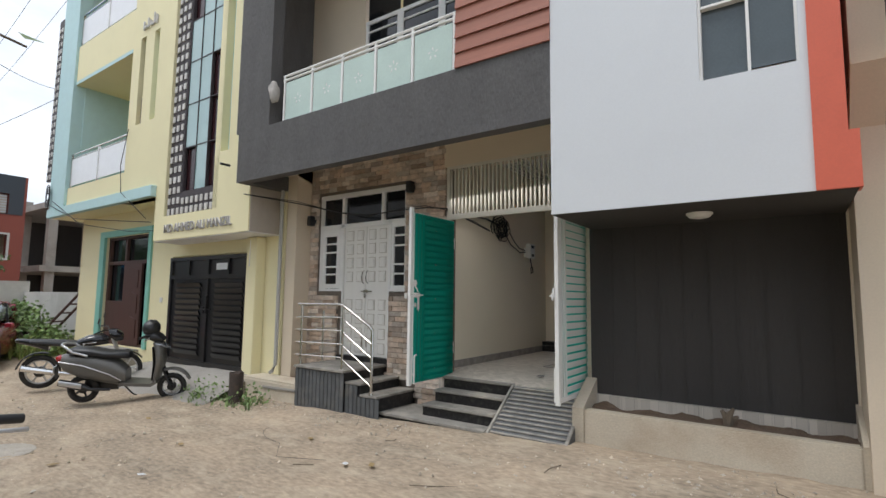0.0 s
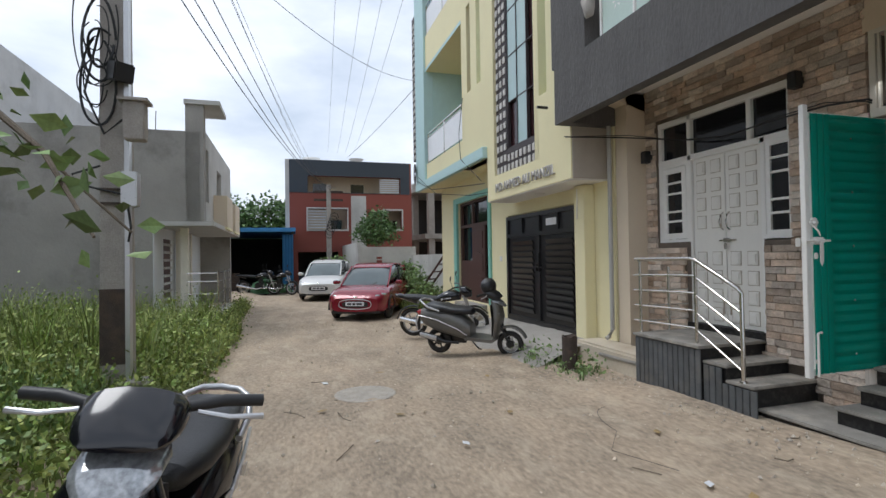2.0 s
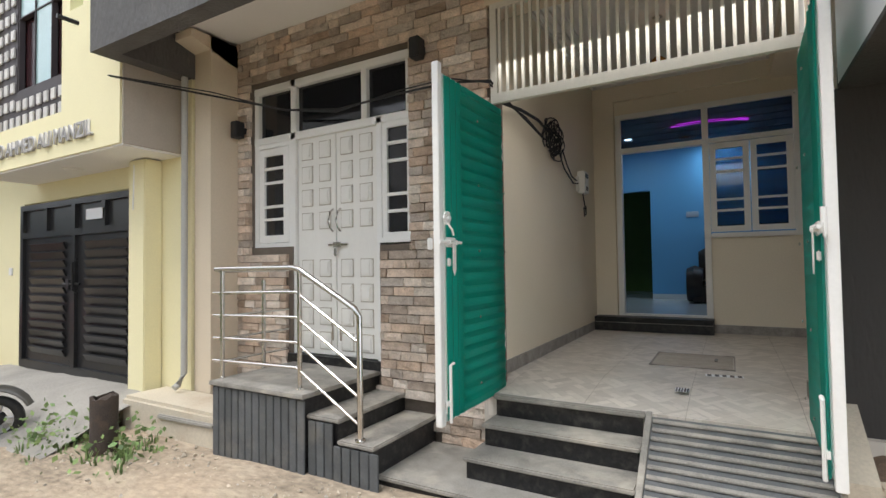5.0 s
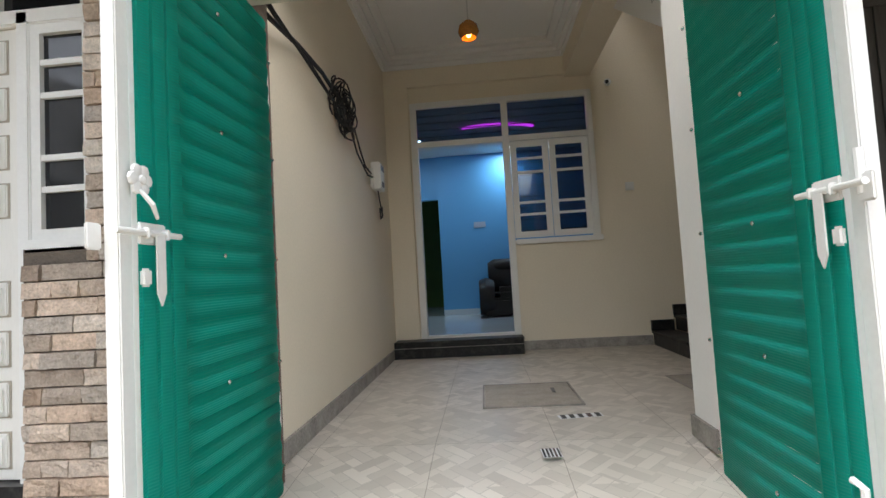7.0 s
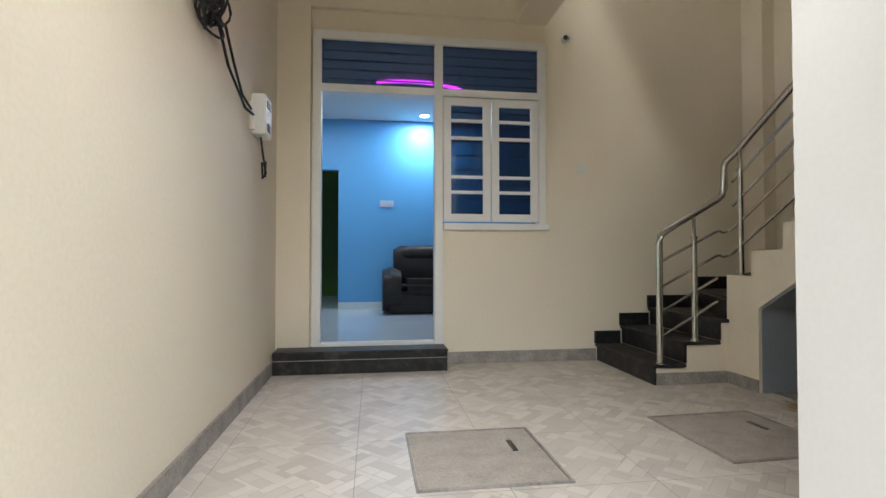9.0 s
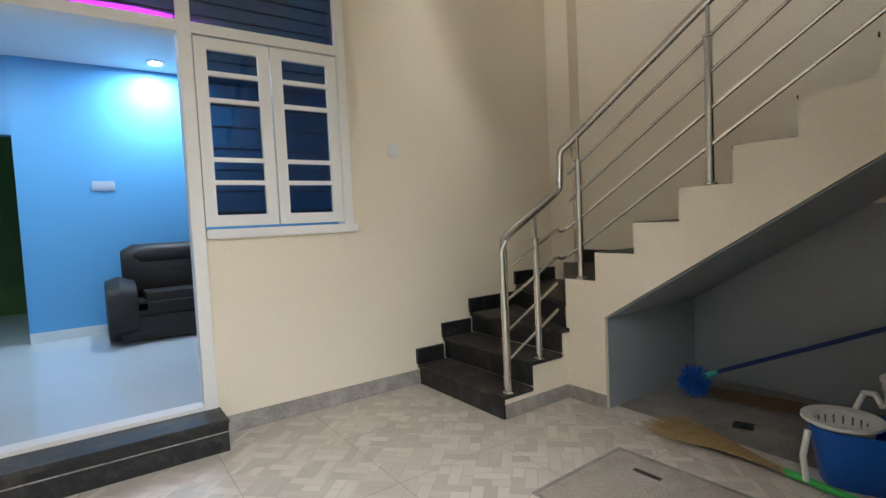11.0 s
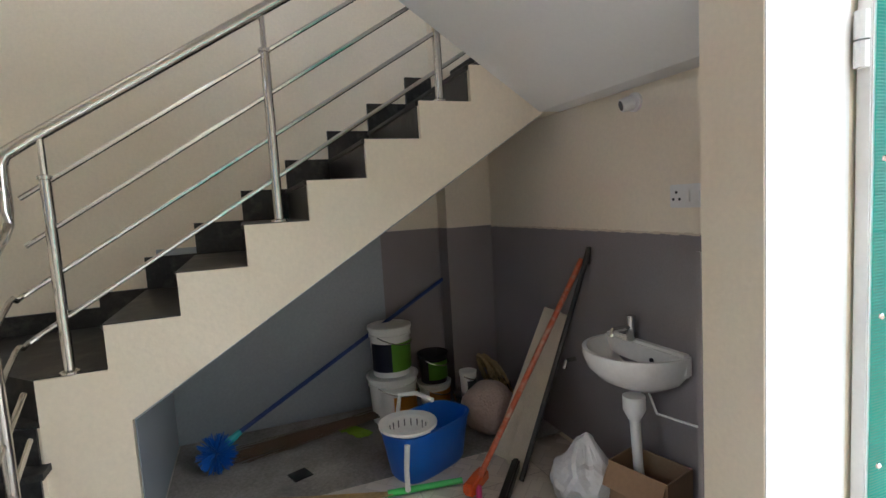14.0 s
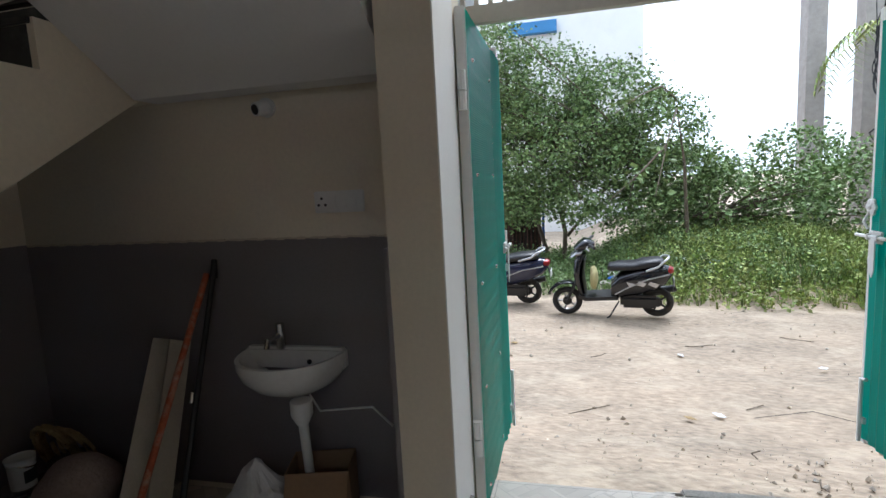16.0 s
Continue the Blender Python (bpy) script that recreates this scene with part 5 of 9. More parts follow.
yp("wall_slit_panel", b, M["yellow"])
for xa, xb in ((-10.95, -10.72), (-10.36, -10.14)):
    yp("slit_window", box(B(), xa, 5.80, 5.03, xb, 5.82, 6.93), M["grey_glass"] if xa < -10.5 else M["blue_trim"], "tall narrow slit window")
yp("slit_pane", box(B(), -10.95, 5.785, 5.03, -10.72, 5.80, 5.65), M["wood_dark"])
# lattice
M["lattice"] = mat("dark_brown_lattice_panel", (0.055, 0.045, 0.048), 0.6, vary=0.2)
M["lattice_white"] = mat("white_lattice_square", (0.62, 0.60, 0.57), 0.7, vary=0.12, per_object=0.1)
yp("lattice_panel", box(box(B(), -9.5, 5.76, 2.98, -9.02, 5.80, 9.2), -9.02, 5.76, 2.98, -7.86, 5.80, 3.40), M["lattice"])
sq = mesh_of("square", box(B(), -0.045, -0.02, -0.06, 0.045, 0.0, 0.06, 0.006), M["lattice_white"])
cells = [(-9.42 + 0.16 * i, 3.06 + 0.2 * j) for j in range(31) for i in range(3)] + [(-8.94 + 0.16 * i, 3.06 + 0.17 * j) for i in range(7) for j in range(2)]
for x, z in cells:
    o = new("square", sq); o.parent, o.matrix_parent_inverse = yh, yh.matrix_basis.inverted(); o.location = (x, 5.757, z)
# curtain glass
M["sky_glass"] = mat("pale_blue_reflective_glass", (0.33, 0.47, 0.47), 0.07, vary=0.1, scale=2, spec=0.8)
M["maroon_glass"] = mat("open_maroon_casement", (0.035, 0.012, 0.014), 0.2, vary=0.2)
for j in range(7):
    for i in range(3):
        x0, z0 = -9.0 + i * 0.38, 3.42 + j * 0.83
        dark = (i == 2 and j in (1, 2)) or (j == 0 and i in (0, 2)) or (i == 0 and j == 4) or (i == 1 and j == 5)
        yp("glass_pane", box(B(), x0 + 0.006, 5.78 + (0.05 if dark else 0), z0, x0 + 0.374, 5.79 + (0.05 if dark else 0), z0 + 0.815), M["maroon_glass"] if dark else M["sky_glass"])
for i in range(4):
    yp("mullion", box(B(), -9.008 + i * 0.38, 5.765, 3.40, -8.994 + i * 0.38, 5.82, 9.2), M["lattice"])
for j in range(8):
    yp("transom", box(B(), -9.0, 5.77, 3.405 + j * 0.83, -7.86, 5.82, 3.42 + j * 0.83), M["lattice"])
yp("backing", box(B(), -9.6, 5.9, 2.9, -7.3, 5.95, 9.2), M["black_wall"])
# balcony side
yp("ledge", box(B(), -15.3, 5.60, 3.40, -9.85, 5.72, 3.62, 0.01), M["blue_trim"], "pale blue ledge band")
yp("balcony_slab", box(B(), -15.3, 5.72, 3.40, -9.85, 7.0, 3.62), M["yellow"])
b = box(B(), -15.3, 5.70, 3.62, -11.3, 5.85, 4.08)
box(b, -15.3, 5.70, 6.72, -11.3, 5.9, 7.72); box(b, -15.3, 5.9, 6.72, -9.85, 7.0, 6.9)
yp("balcony_parapet", b, M["yellow"])
yp("blue_band", box(B(), -14.4, 5.695, 6.72, -11.3, 5.70, 6.8), M["blue_trim"])
b = box(B(), -15.32, 5.64, 3.62, -14.35, 5.9, 9.4)
yp("blue_column", b, M["blue_trim"], "pale blue corner column")
yp("column_inner", box(B(), -14.35, 5.9, 4.08, -14.33, 7.0, 9.4), M["blue_trim"])
b = wall_boxes(B(), -15.3, -9.85, 3.62, 9.4, 7.0, 7.15, [(-12.3, -11.4, 3.7, 6.1)])
yp("balcony_back_wall", b, M["yellow"])
yp("balcony_door_frame", wall_boxes(B(), -12.4, -11.35, 3.7, 6.2, 6.96, 7.0, [(-12.25, -11.45, 3.7, 6.05)]), M["teal_trim"])
yp("balcony_door", box(B(), -12.3, 7.06, 3.7, -11.4, 7.1, 6.1), M["dark_glass"])
M["sheet_white"] = mat("white_translucent_sheet", (0.75, 0.76, 0.78), 0.3, vary=0.05)
for z0 in (4.08, 7.72):
    for k in range(2):
        x0 = -14.3 + k * 1.53
        yp("rail_panel", box(B(), x0 + 0.04, 5.73, z0 + 0.06, x0 + 1.48, 5.74, z0 + 0.72), M["sheet_white"])
        yp("rail_post", box(B(), x0, 5.715, z0, x0 + 0.035, 5.75, z0 + 0.84), M["steel"])
    yp("rail_top", tube(B(), [(-14.33, 5.735, z0 + 0.84), (-11.3, 5.735, z0 + 0.84)], 0.022, 8), M["steel"], "", True)
    yp("rail_top", tube(B(), [(-14.33, 5.735, z0 + 0.74), (-11.3, 5.735, z0 + 0.74)], 0.014, 8), M["steel"], "", True)
yp("corner_lattice", box(B(), -15.72, 5.66, 4.4, -15.34, 5.72, 8.8), M["lattice"])
for j in range(21):
    for i in range(2):
        o = new("square", sq); o.parent, o.matrix_parent_inverse = yh, yh.matrix_basis.inverted(); o.location = (-15.62 + 0.18 * i, 5.657, 4.5 + 0.2 * j)
yp("roof_slab", box(B(), -15.3, 5.7, 9.4, -6.7, 14.0, 9.6), M["yellow"])
# ground floor door
yp("door_frame", wall_boxes(B(), -13.66, -11.08, 0.35, 3.0, 6.24, 6.30, [(-13.42, -11.22, 0.35, 2.86)]), M["teal_trim"], "teal painted door surround")
b = wall_boxes(B(), -13.42, -11.22, 0.35, 2.86, 6.36, 6.42, [(-13.32, -12.55, 1.35, 2.2), (-12.47, -11.3, 0.4, 2.2), (-13.32, -12.55, 2.28, 2.8), (-12.47, -11.3, 2.28, 2.8)])
yp("wood_frame", b, M["wood_dark"])
yp("dark_panes", box(B(), -13.40, 6.44, 0.4, -11.24, 6.45, 2.85), M["dark_glass"])
dl = yp("wood_door", box(B(), -12.45, 6.33, 0.40, -11.62, 6.38, 2.2, 0.006), M["wood_dark"], "dark brown panelled wooden door")
for i in range(3):
    under(yh, "door_panel", plate(B(), [(-12.33, 0.55 + i * 0.55), (-11.74, 0.55 + i * 0.55), (-11.74, 0.95 + i * 0.55), (-12.03, 1.02 + i * 0.55), (-12.33, 0.95 + i * 0.55)], 6.312, 6.33), M["wood_dark"])
yp("door_step", box(box(B(), -13.0, 5.75, -0.2, -11.3, 6.28, 0.12, 0.01), -12.8, 5.95, 0.12, -11.4, 6.28, 0.33, 0.01), M["concrete"])
# steel gate
bg = yp("steel_gate", wall_boxes(B(), -10.2, -7.42, 0.18, 2.25, 6.235, 6.275, [(-10.12, -8.86, 0.28, 1.82), (-8.78, -7.5, 0.28, 1.82), (-10.12, -9.55, 1.9, 2.18), (-9.47, -8.86, 1.9, 2.18), (-8.78, -8.2, 1.9, 2.18), (-8.12, -7.5, 1.9, 2.18)]), M["black_metal"], "closed black sheet-metal double gate with louvres")
under(bg, "gate_back", box(B(), -10.15, 6.275, 0.2, -7.45, 6.285, 2.2), M["black_metal"])
lv = mesh_of("louvre", box(B(), -0.44, -0.012, -0.045, 0.44, 0.012, 0.045, 0.004, m=pose(0, 0, 0, 25)), M["black_metal"])
for side in (-9.49, -8.12):
    for i in range(13):
        o = new("louvre", lv); o.parent = bg; o.matrix_parent_inverse = Matrix(); o.location = (side, 6.255, 0.42 + i * 0.107)
under(bg, "pull_handle", tube(B(), [(-8.72, 6.235, 1.15), (-8.72, 6.19, 1.18), (-8.72, 6.19, 1.5), (-8.72, 6.235, 1.53)], 0.014, 8), M["black_metal"])
under(bg, "latch", box(tube(B(), [(-9.0, 6.21, 1.25), (-8.6, 6.21, 1.25)], 0.012, 8), -8.92, 6.2, 1.18, -8.84, 6.235, 1.3, 0.005), M["black_metal"])
under(bg, "plate", box(B(), -8.5, 6.222, 1.98, -8.15, 6.228, 2.1), M["sheet_white"], "small pale number plate")
for z in (0.45, 1.15, 1.9):
    under(bg, "hinge", rod(B(), (-7.41, 6.23, z), (-7.41, 6.23, z + 0.12), 0.022), M["black_metal"])
# sign letters
M["letter"] = mat("grey_metal_letter", (0.35, 0.33, 0.32), 0.4, 0.3, vary=0.1)


def letters(owner, text, loc, rot, size, material, name="letters", depth=0.012, stretch=1.0):
    cu = bpy.data.curves.new(name, "FONT")
    cu.body, cu.size, cu.extrude = text, size, depth
    tmp = new("tmp_text", cu)
    me = bpy.data.meshes.new_from_object(tmp.evaluated_get(bpy.context.evaluated_depsgraph_get()))
    bpy.data.objects.remove(tmp)
    me.materials.clear(); me.materials.append(material)
    o = new(name, me)
    o.parent, o.matrix_parent_inverse = owner, owner.matrix_basis.inverted() if owner.parent is None else Matrix()
    o.matrix_basis = pose(*loc, *rot) @ Matrix.Diagonal((stretch, 1, 1, 1))
    return o


letters(yh, "MD AHMED ALI MANZIL", (-9.42, 5.685, 2.66), (90, 0, 0), 0.215, M["letter"], "sign_letters", 0.014, 0.94)
letters(yh, "MD AHMED ALI MANZIL", (-9.415, 5.686, 2.666), (90, 0, 0), 0.215, M["lattice_white"], "sign_letters_edge", 0.010, 0.94)
bm = B()
for i, (dx, dz, w, h) in enumerate(((-0.28, 0.0, 0.05, 0.2), (-0.2, -0.04, 0.12, 0.06), (-0.1, 0.02, 0.05, 0.22), (0.0, 0.0, 0.04, 0.12), (0.06, -0.05, 0.14, 0.06), (0.16, 0.05, 0.05, 0.24), (0.26, 0.0, 0.05, 0.2))):
    box(bm, -10.52 + dx - w / 2, 5.66, 7.16 + dz - h / 2, -10.52 + dx + w / 2, 5.70, 7.16 + dz + h / 2, 0.012)
yp("sign_strokes", bm, M["lattice_white"], "raised white sign strokes")
yp("soffit_light", lathe(B(), [(0.09, 2.51), (0.09, 2.49), (0.05, 2.475)], 16, (-8.3, 6.0, 0)), M["white_plastic"])
yp("wall_socket", box(B(), -10.62, 6.265, 1.35, -10.52, 6.28, 1.45, 0.004), M["white_plastic"])
yp("spout_pipe", tube(B(), [(-7.0, 5.46, 3.55), (-7.0, 5.30, 3.55)], 0.02, 8), M["black_plastic"])
yp("conduit", tube(B(), [(-7.3, 6.10, 2.45), (-7.3, 6.09, 2.0)], 0.008, 6), M["white_plastic"])
# concrete apron and kerb
apron = thing("concrete_apron", (-8.3, 5.9, 0), 0, "broken grey concrete apron in front of the black gate", "apron")
bm = B()
bmesh.ops.create_grid(bm, x_segments=40, y_segments=14, size=0.5, matrix=Matrix.Translation((-8.75, 5.6, 0)) @ Matrix.Diagonal((3.7, 1.4, 1, 1)))
for v in bm.verts:
    s = smooth01((v.co.y - 4.95) / 1.2)
    v.co.z = gz(v.co.x, v.co.y) - 0.03 + 0.29 * s + 0.018 * noise.fractal(v.co * 3, 1, 2, 3)
under(apron, "slope", bm, M["concrete"])
kerb = thing("cement_kerb", (-6.4, 6.0, 0), 0, "broken whitish cement kerb beside the plinth", "kerb")
under(kerb, "block", box(B(), -7.05, 5.86, -0.2, -5.68, 6.30, 0.25, 0.03), M["curb"], "", False)
under(kerb, "slab", box(B(), -6.45, 5.84, 0.26, -5.70, 6.28, 0.30, 0.01, m=pose(0, 0, 0, 0, -1.2, 0)), M["concrete"], "", False)
under(kerb, "slab", box(B(), -7.5, 5.95, 0.12, -6.9, 6.25, 0.17, 0.01), M["concrete"], "", False)
st = thing("pipe_stump", (-6.55, 5.47, gz(-6.55, 5.47)), 0, "rusty broken cast-iron pipe stump standing in the dirt", "pipe")
M["rust"] = mat("rusty_black_iron", (0.06, 0.045, 0.037), 0.85, vary=0.35, scale=10, bump=0.5, stain=0.5, stain_color=(0.14, 0.09, 0.055), stain_scale=6)
bm = lathe(B(), [(0.10, -0.05), (0.098, 0.2), (0.10, 0.43), (0.075, 0.44), (0.07, 0.2)], 18, caps=False)
for v in bm.verts:
    if v.co.z > 0.4:
        v.co.z += 0.035 * noise.noise(v.co * 20)
part("pipe", bm, M["rust"], st, "", True)
M["pipe_grey"] = mat("dull_grey_plastic_pipe", (0.42, 0.41, 0.38), 0.6, vary=0.1)
dp = thing("rain_pipe", (-6.66, 6.2, 0.3), 0, "grey rain pipe at the house joint", "pipe")
part("pipe", tube(B(), [(0.0, 0.02, 3.2), (0.0, 0.02, 0.12), (0.0, -0.04, 0.02), (0.0, -0.08, 0.0)], 0.03, 10), M["pipe_grey"], dp, "", True)

# ---------------------------------------------------------------- boundary walls and buildings down the lane
M["whitewash"] = mat("weathered_whitewash", (0.50, 0.49, 0.47), 0.9, vary=0.15, scale=1, stain=0.55, stain_color=(0.25, 0.24, 0.22), stain_scale=0.6, bump=0.2)
bwall = thing("boundary_wall", (-20, 6.9, -0.3), 0, "weathered whitewashed boundary wall with a jaali vent", "wall")
under(bwall, "near_wall", box(B(), -21.0, 6.85, -0.5, -14.85, 7.0, 1.55), M["whitewash"], "", False)
b = wall_boxes(B(), 4.6, 7.0, -0.5, 1.9, -21.15, -21.0, [(5.35, 5.6, 0.6, 1.5)], axis="x")
under(bwall, "cross_wall", b, M["whitewash"], "", False)
for i in range(6):
    under(bwall, "vent_bar", box(B(), -21.12, 5.35, 0.66 + i * 0.14, -21.06, 5.6, 0.70 + i * 0.14), M["whitewash"], "", False)
under(bwall, "far_wall", box(B(), -27.0, 4.6, -0.5, -21.15, 4.75, 2.1), M["whitewash"], "", False)

rh = thing("red_house", (-30, 5, -0.4), 0, "red-brown two-storey house with dark roof band", "house")
M["red_paint"] = mat("red_brown_render", (0.23, 0.062, 0.045), 0.8, vary=0.1, scale=0.5)
M["navy"] = mat("dark_slate_render", (0.045, 0.055, 0.068), 0.8, vary=0.1, scale=0.5)
RX = -27.0
b = wall_boxes(B(), 2.0, 8.2, -0.6, 6.5, RX - 0.3, RX, [(2.9, 4.85, 2.95, 4.0), (6.8, 7.75, 2.95, 3.95), (2.9, 7.7, 4.85, 5.7), (2.4, 4.4, -0.5, 1.8)], axis="x")
under(rh, "wall_front", b, M["red_paint"], "", False)
under(rh, "dark_band", wall_boxes(B(), 2.0, 8.2, 4.82, 6.5, RX, RX + 0.03, [(2.9, 7.7, 4.85, 5.7)], axis="x"), M["navy"], "dark slate roof band", False)
under(rh, "white_panel", box(B(), RX, 5.07, 2.0, RX + 0.03, 5.85, 4.7), M["whitewash"], "", False)
for y0, y1, z0, z1 in ((2.9, 4.85, 2.95, 4.0), (6.8, 7.75, 2.95, 3.95)):
    under(rh, "opening_frame", wall_boxes(B(), y0 - 0.08, y1 + 0.08, z0 - 0.08, z1 + 0.08, RX, RX + 0.05, [(y0, y1, z0, z1)], axis="x"), M["whitewash"], "", False)
under(rh, "inner_wall", box(B(), RX - 1.3, 2.2, 2.6, RX - 1.2, 8.1, 6.3), M["cream_out"], "", False)
for y0, z0 in ((3.2, 4.95), (5.2, 4.95), (4.0, 3.0), (7.0, 3.0)):
    under(rh, "window", box(B(), RX - 1.2, y0, z0, RX - 1.15, y0 + 0.7, z0 + 0.5), M["dark_glass"], "", False)
for i in range(7):
    under(rh, "louvre", box(B(), RX - 0.1, 2.92, 3.02 + i * 0.14, RX - 0.05, 3.9, 3.08 + i * 0.14), M["sheet_white"], "", False)
    under(rh, "louvre", box(B(), RX - 0.1, 6.6, 4.9 + i * 0.11, RX - 0.05, 7.65, 4.95 + i * 0.11), M["sheet_white"], "", False)
under(rh, "side_wall", box(B(), -37, 1.8, -0.6, RX, 2.0, 6.5), M["whitewash"], "", False)
under(rh, "far_side_wall", box(B(), -37, 8.2, -0.6, RX, 8.3, 6.5), M["red_paint"], "", False)
under(rh, "rear_wall", box(B(), -37.1, 1.8, -0.6, -37, 8.3, 6.5), M["whitewash"], "", False)
under(rh, "floor_slab", box(B(), -37, 2.0, 2.4, RX - 0.3, 8.2, 2.6), M["concrete"], "", False)
under(rh, "roof", box(B(), -37, 2.0, 6.2, RX - 0.3, 8.2, 6.4), M["concrete"], "", False)
under(rh, "water_tank", lathe(B(), [(0.5, 6.4), (0.52, 6.9), (0.45, 7.0), (0.15, 7.05)], 14, (-29.2, 3.2, 0)), M["white_plastic"])
under(rh, "dish_antenna", lathe(B(), [(0.02, 0), (0.3, 0.06), (0.42, 0.16)], 14, (-28.8, 5.6, 6.8), caps=False), M["sheet_white"])
under(rh, "gate", box(B(), RX - 0.1, 2.4, -0.4, RX - 0.05, 4.4, 0.6), M["navy"], "", False)

shed = thing("blue_shed", (-25, 0.2, -0.4), 0, "blue corrugated metal shed with a dark open front", "shed")
M["blue_metal"] = mat("bright_blue_metal_sheet", (0.035, 0.19, 0.42), 0.5, vary=0.12, scale=2)


def corrugated(y0, y1, z0, z1, x):
    bm = B()
    n = max(4, int((y1 - y0) / 0.06))
    pa = [(x + (0.02 if k % 2 else 0.0), y0 + (y1 - y0) * k / n) for k in range(n + 1)]
    for (xa, ya), (xb, yb) in zip(pa, pa[1:]):
        vs = [bm.verts.new(p) for p in ((xa, ya, z0), (xb, yb, z0), (xb, yb, z1), (xa, ya, z1))]
        bm.faces.new(vs)
    bmesh.ops.solidify(bm, geom=bm.faces[:], thickness=0.004)
    return bm


under(shed, "front_sheet", corrugated(-3.4, -0.56, -0.5, 2.45, -25.0), M["blue_metal"], "", False)
under(shed, "front_sheet", corrugated(1.66, 2.15, -0.5, 2.6, -25.0), M["blue_metal"], "", False)
under(shed, "grey_band", box(B(), -25.02, -3.4, 2.45, -24.96, -0.56, 2.75), M["concrete"], "", False)
under(shed, "roof", box(B(), -33, -3.6, 2.72, -24.7, 2.25, 2.9, m=pose(0, 0, 0)), M["blue_metal"], "", False)
under(shed, "back_wall", box(B(), -33.1, -3.4, -0.5, -33, 2.15, 2.7), M["black_wall"], "", False)
under(shed, "side_wall", box(B(), -33, -3.5, -0.5, -25.03, -3.4, 2.7), M["black_wall"], "", False)
under(shed, "side_wall", box(B(), -33, 2.05, -0.5, -25.03, 2.15, 2.7), M["black_wall"], "", False)
under(shed, "sign_board", box(B(), -24.94, -1.72, 1.34, -24.9, -0.76, 2.04), M["sheet_white"], "pale sign board with blurred writing", False)
under(shed, "sign_bars", box(box(B(), -24.9, -1.35, 1.72, -24.89, -0.85, 1.84), -24.9, -1.62, 1.45, -24.89, -0.82, 1.5), M["navy"], "", False)
under(shed, "doorstep", box(B(), -25.0, -0.9, -0.6, -23.9, 2.2, -0.02), M["concrete"], "", False)
stack = thing("brick_stack", (-24.6, -0.35, -0.02), 0, "stack of grey-brown bricks at the shed opening", "bricks")
bm = B()
for i in range(9):
    box(bm, -0.15, -0.2 + 0.02 * (i % 2), i * 0.1, 0.15, 0.18 + 0.02 * (i % 2), i * 0.1 + 0.09, 0.01)
part("pile", bm, M["rust"], stack)
tarp = thing("green_tarpaulin", (-24.2, 1.1, -0.02), 0, "crumpled green tarpaulin heap by the shed", "tarpaulin")
bm = B()
bmesh.ops.create_icosphere(bm, subdivisions=4, radius=0.6)
for v in bm.verts:
    v.co = Vector((v.co.x, v.co.y * 1.5, max(0, v.co.z) * 0.9)) * (1 + 0.4 * noise.fractal(v.co * 3, 1, 2, 3))
    v.co.z = max(0, v.co.z)
M["tarp"] = mat("green_tarpaulin", (0.06, 0.17, 0.075), 0.6, vary=0.2)
part("heap", bm, M["tarp"], tarp, "", True)

# grey plaster house on the other side
gh = thing("grey_plaster_house", (-15, -4, 0), 0, "unfinished grey plastered house with a cream front", "house")
under(gh, "side_wall", box(B(), -13.4, -9.0, -0.3, -13.2, -0.95, 4.4), M["plaster_grey"], "", False)
under(gh, "upper_side", box(B(), -13.4, -0.95, 2.35, -13.2, 0.03, 4.4), M["plaster_grey"], "", False)
under(gh, "front_parapet", box(B(), -13.5, -0.28, 2.35, -13.2, 0.1, 5.1), M["plaster_grey"], "", False)
under(gh, "cornice", box(B(), -14.4, -0.3, 5.02, -13.15, 0.45, 5.12), M["whitewash"], "", False)
under(gh, "upper_front", wall_boxes(B(), -19.5, -13.5, 2.4, 4.6, -0.15, 0.02, [(-14.5, -13.9, 2.9, 4.2), (-17, -16, 3.0, 4.0)]), M["whitewash"], "", False)
under(gh, "canopy", box(B(), -19.5, -0.95, 2.25, -13.2, 0.3, 2.36, 0.01), M["whitewash"], "white balcony slab", False)
under(gh, "ground_front", wall_boxes(B(), -19.5, -13.4, -0.3, 2.3, -1.1, -0.95, [(-15.0, -14.2, 0.4, 2.0), (-16.6, -15.6, 0.0, 2.0)]), M["white_wall"], "", False)
under(gh, "cream_side", box(B(), -13.42, -0.95, -0.3, -13.22, -0.93, 2.25), M["white_wall"], "", False)
under(gh, "window_grille", box(B(), -15.0, -1.0, 0.4, -14.2, -0.97, 2.0), M["wood_dark"], "", False)
for i in range(8):
    under(gh, "grille_bar", box(B(), -15.0, -0.96, 0.5 + i * 0.19, -14.2, -0.92, 0.56 + i * 0.19), M["whitewash"], "", False)
under(gh, "door", box(B(), -16.6, -1.02, 0.0, -15.6, -0.98, 2.0), M["wood_dark"], "", False)
M["bright_cream"] = mat("bright_cream_front_paint", (0.80, 0.76, 0.66), 0.75, vary=0.05, scale=1.5, stain=0.1)
for x, y in ((-14.1, -0.45), (-15.4, -0.8), (-17.2, -0.9)):
    under(gh, "column", box(B(), x - 0.08, y - 0.1, -0.3, x + 0.08, y + 0.07, 2.25), M["bright_cream"], "", False)
for x in (-16.0, -18.2):
    under(gh, "balcony_box", box(B(), x - 0.7, 0.02, 2.36, x + 0.7, 0.36, 3.2), M["cream_out"], "", False)
    under(gh, "balcony_base", box(B(), x - 0.7, 0.02, 2.30, x + 0.7, 0.36, 2.36), M["yellow"], "", False)
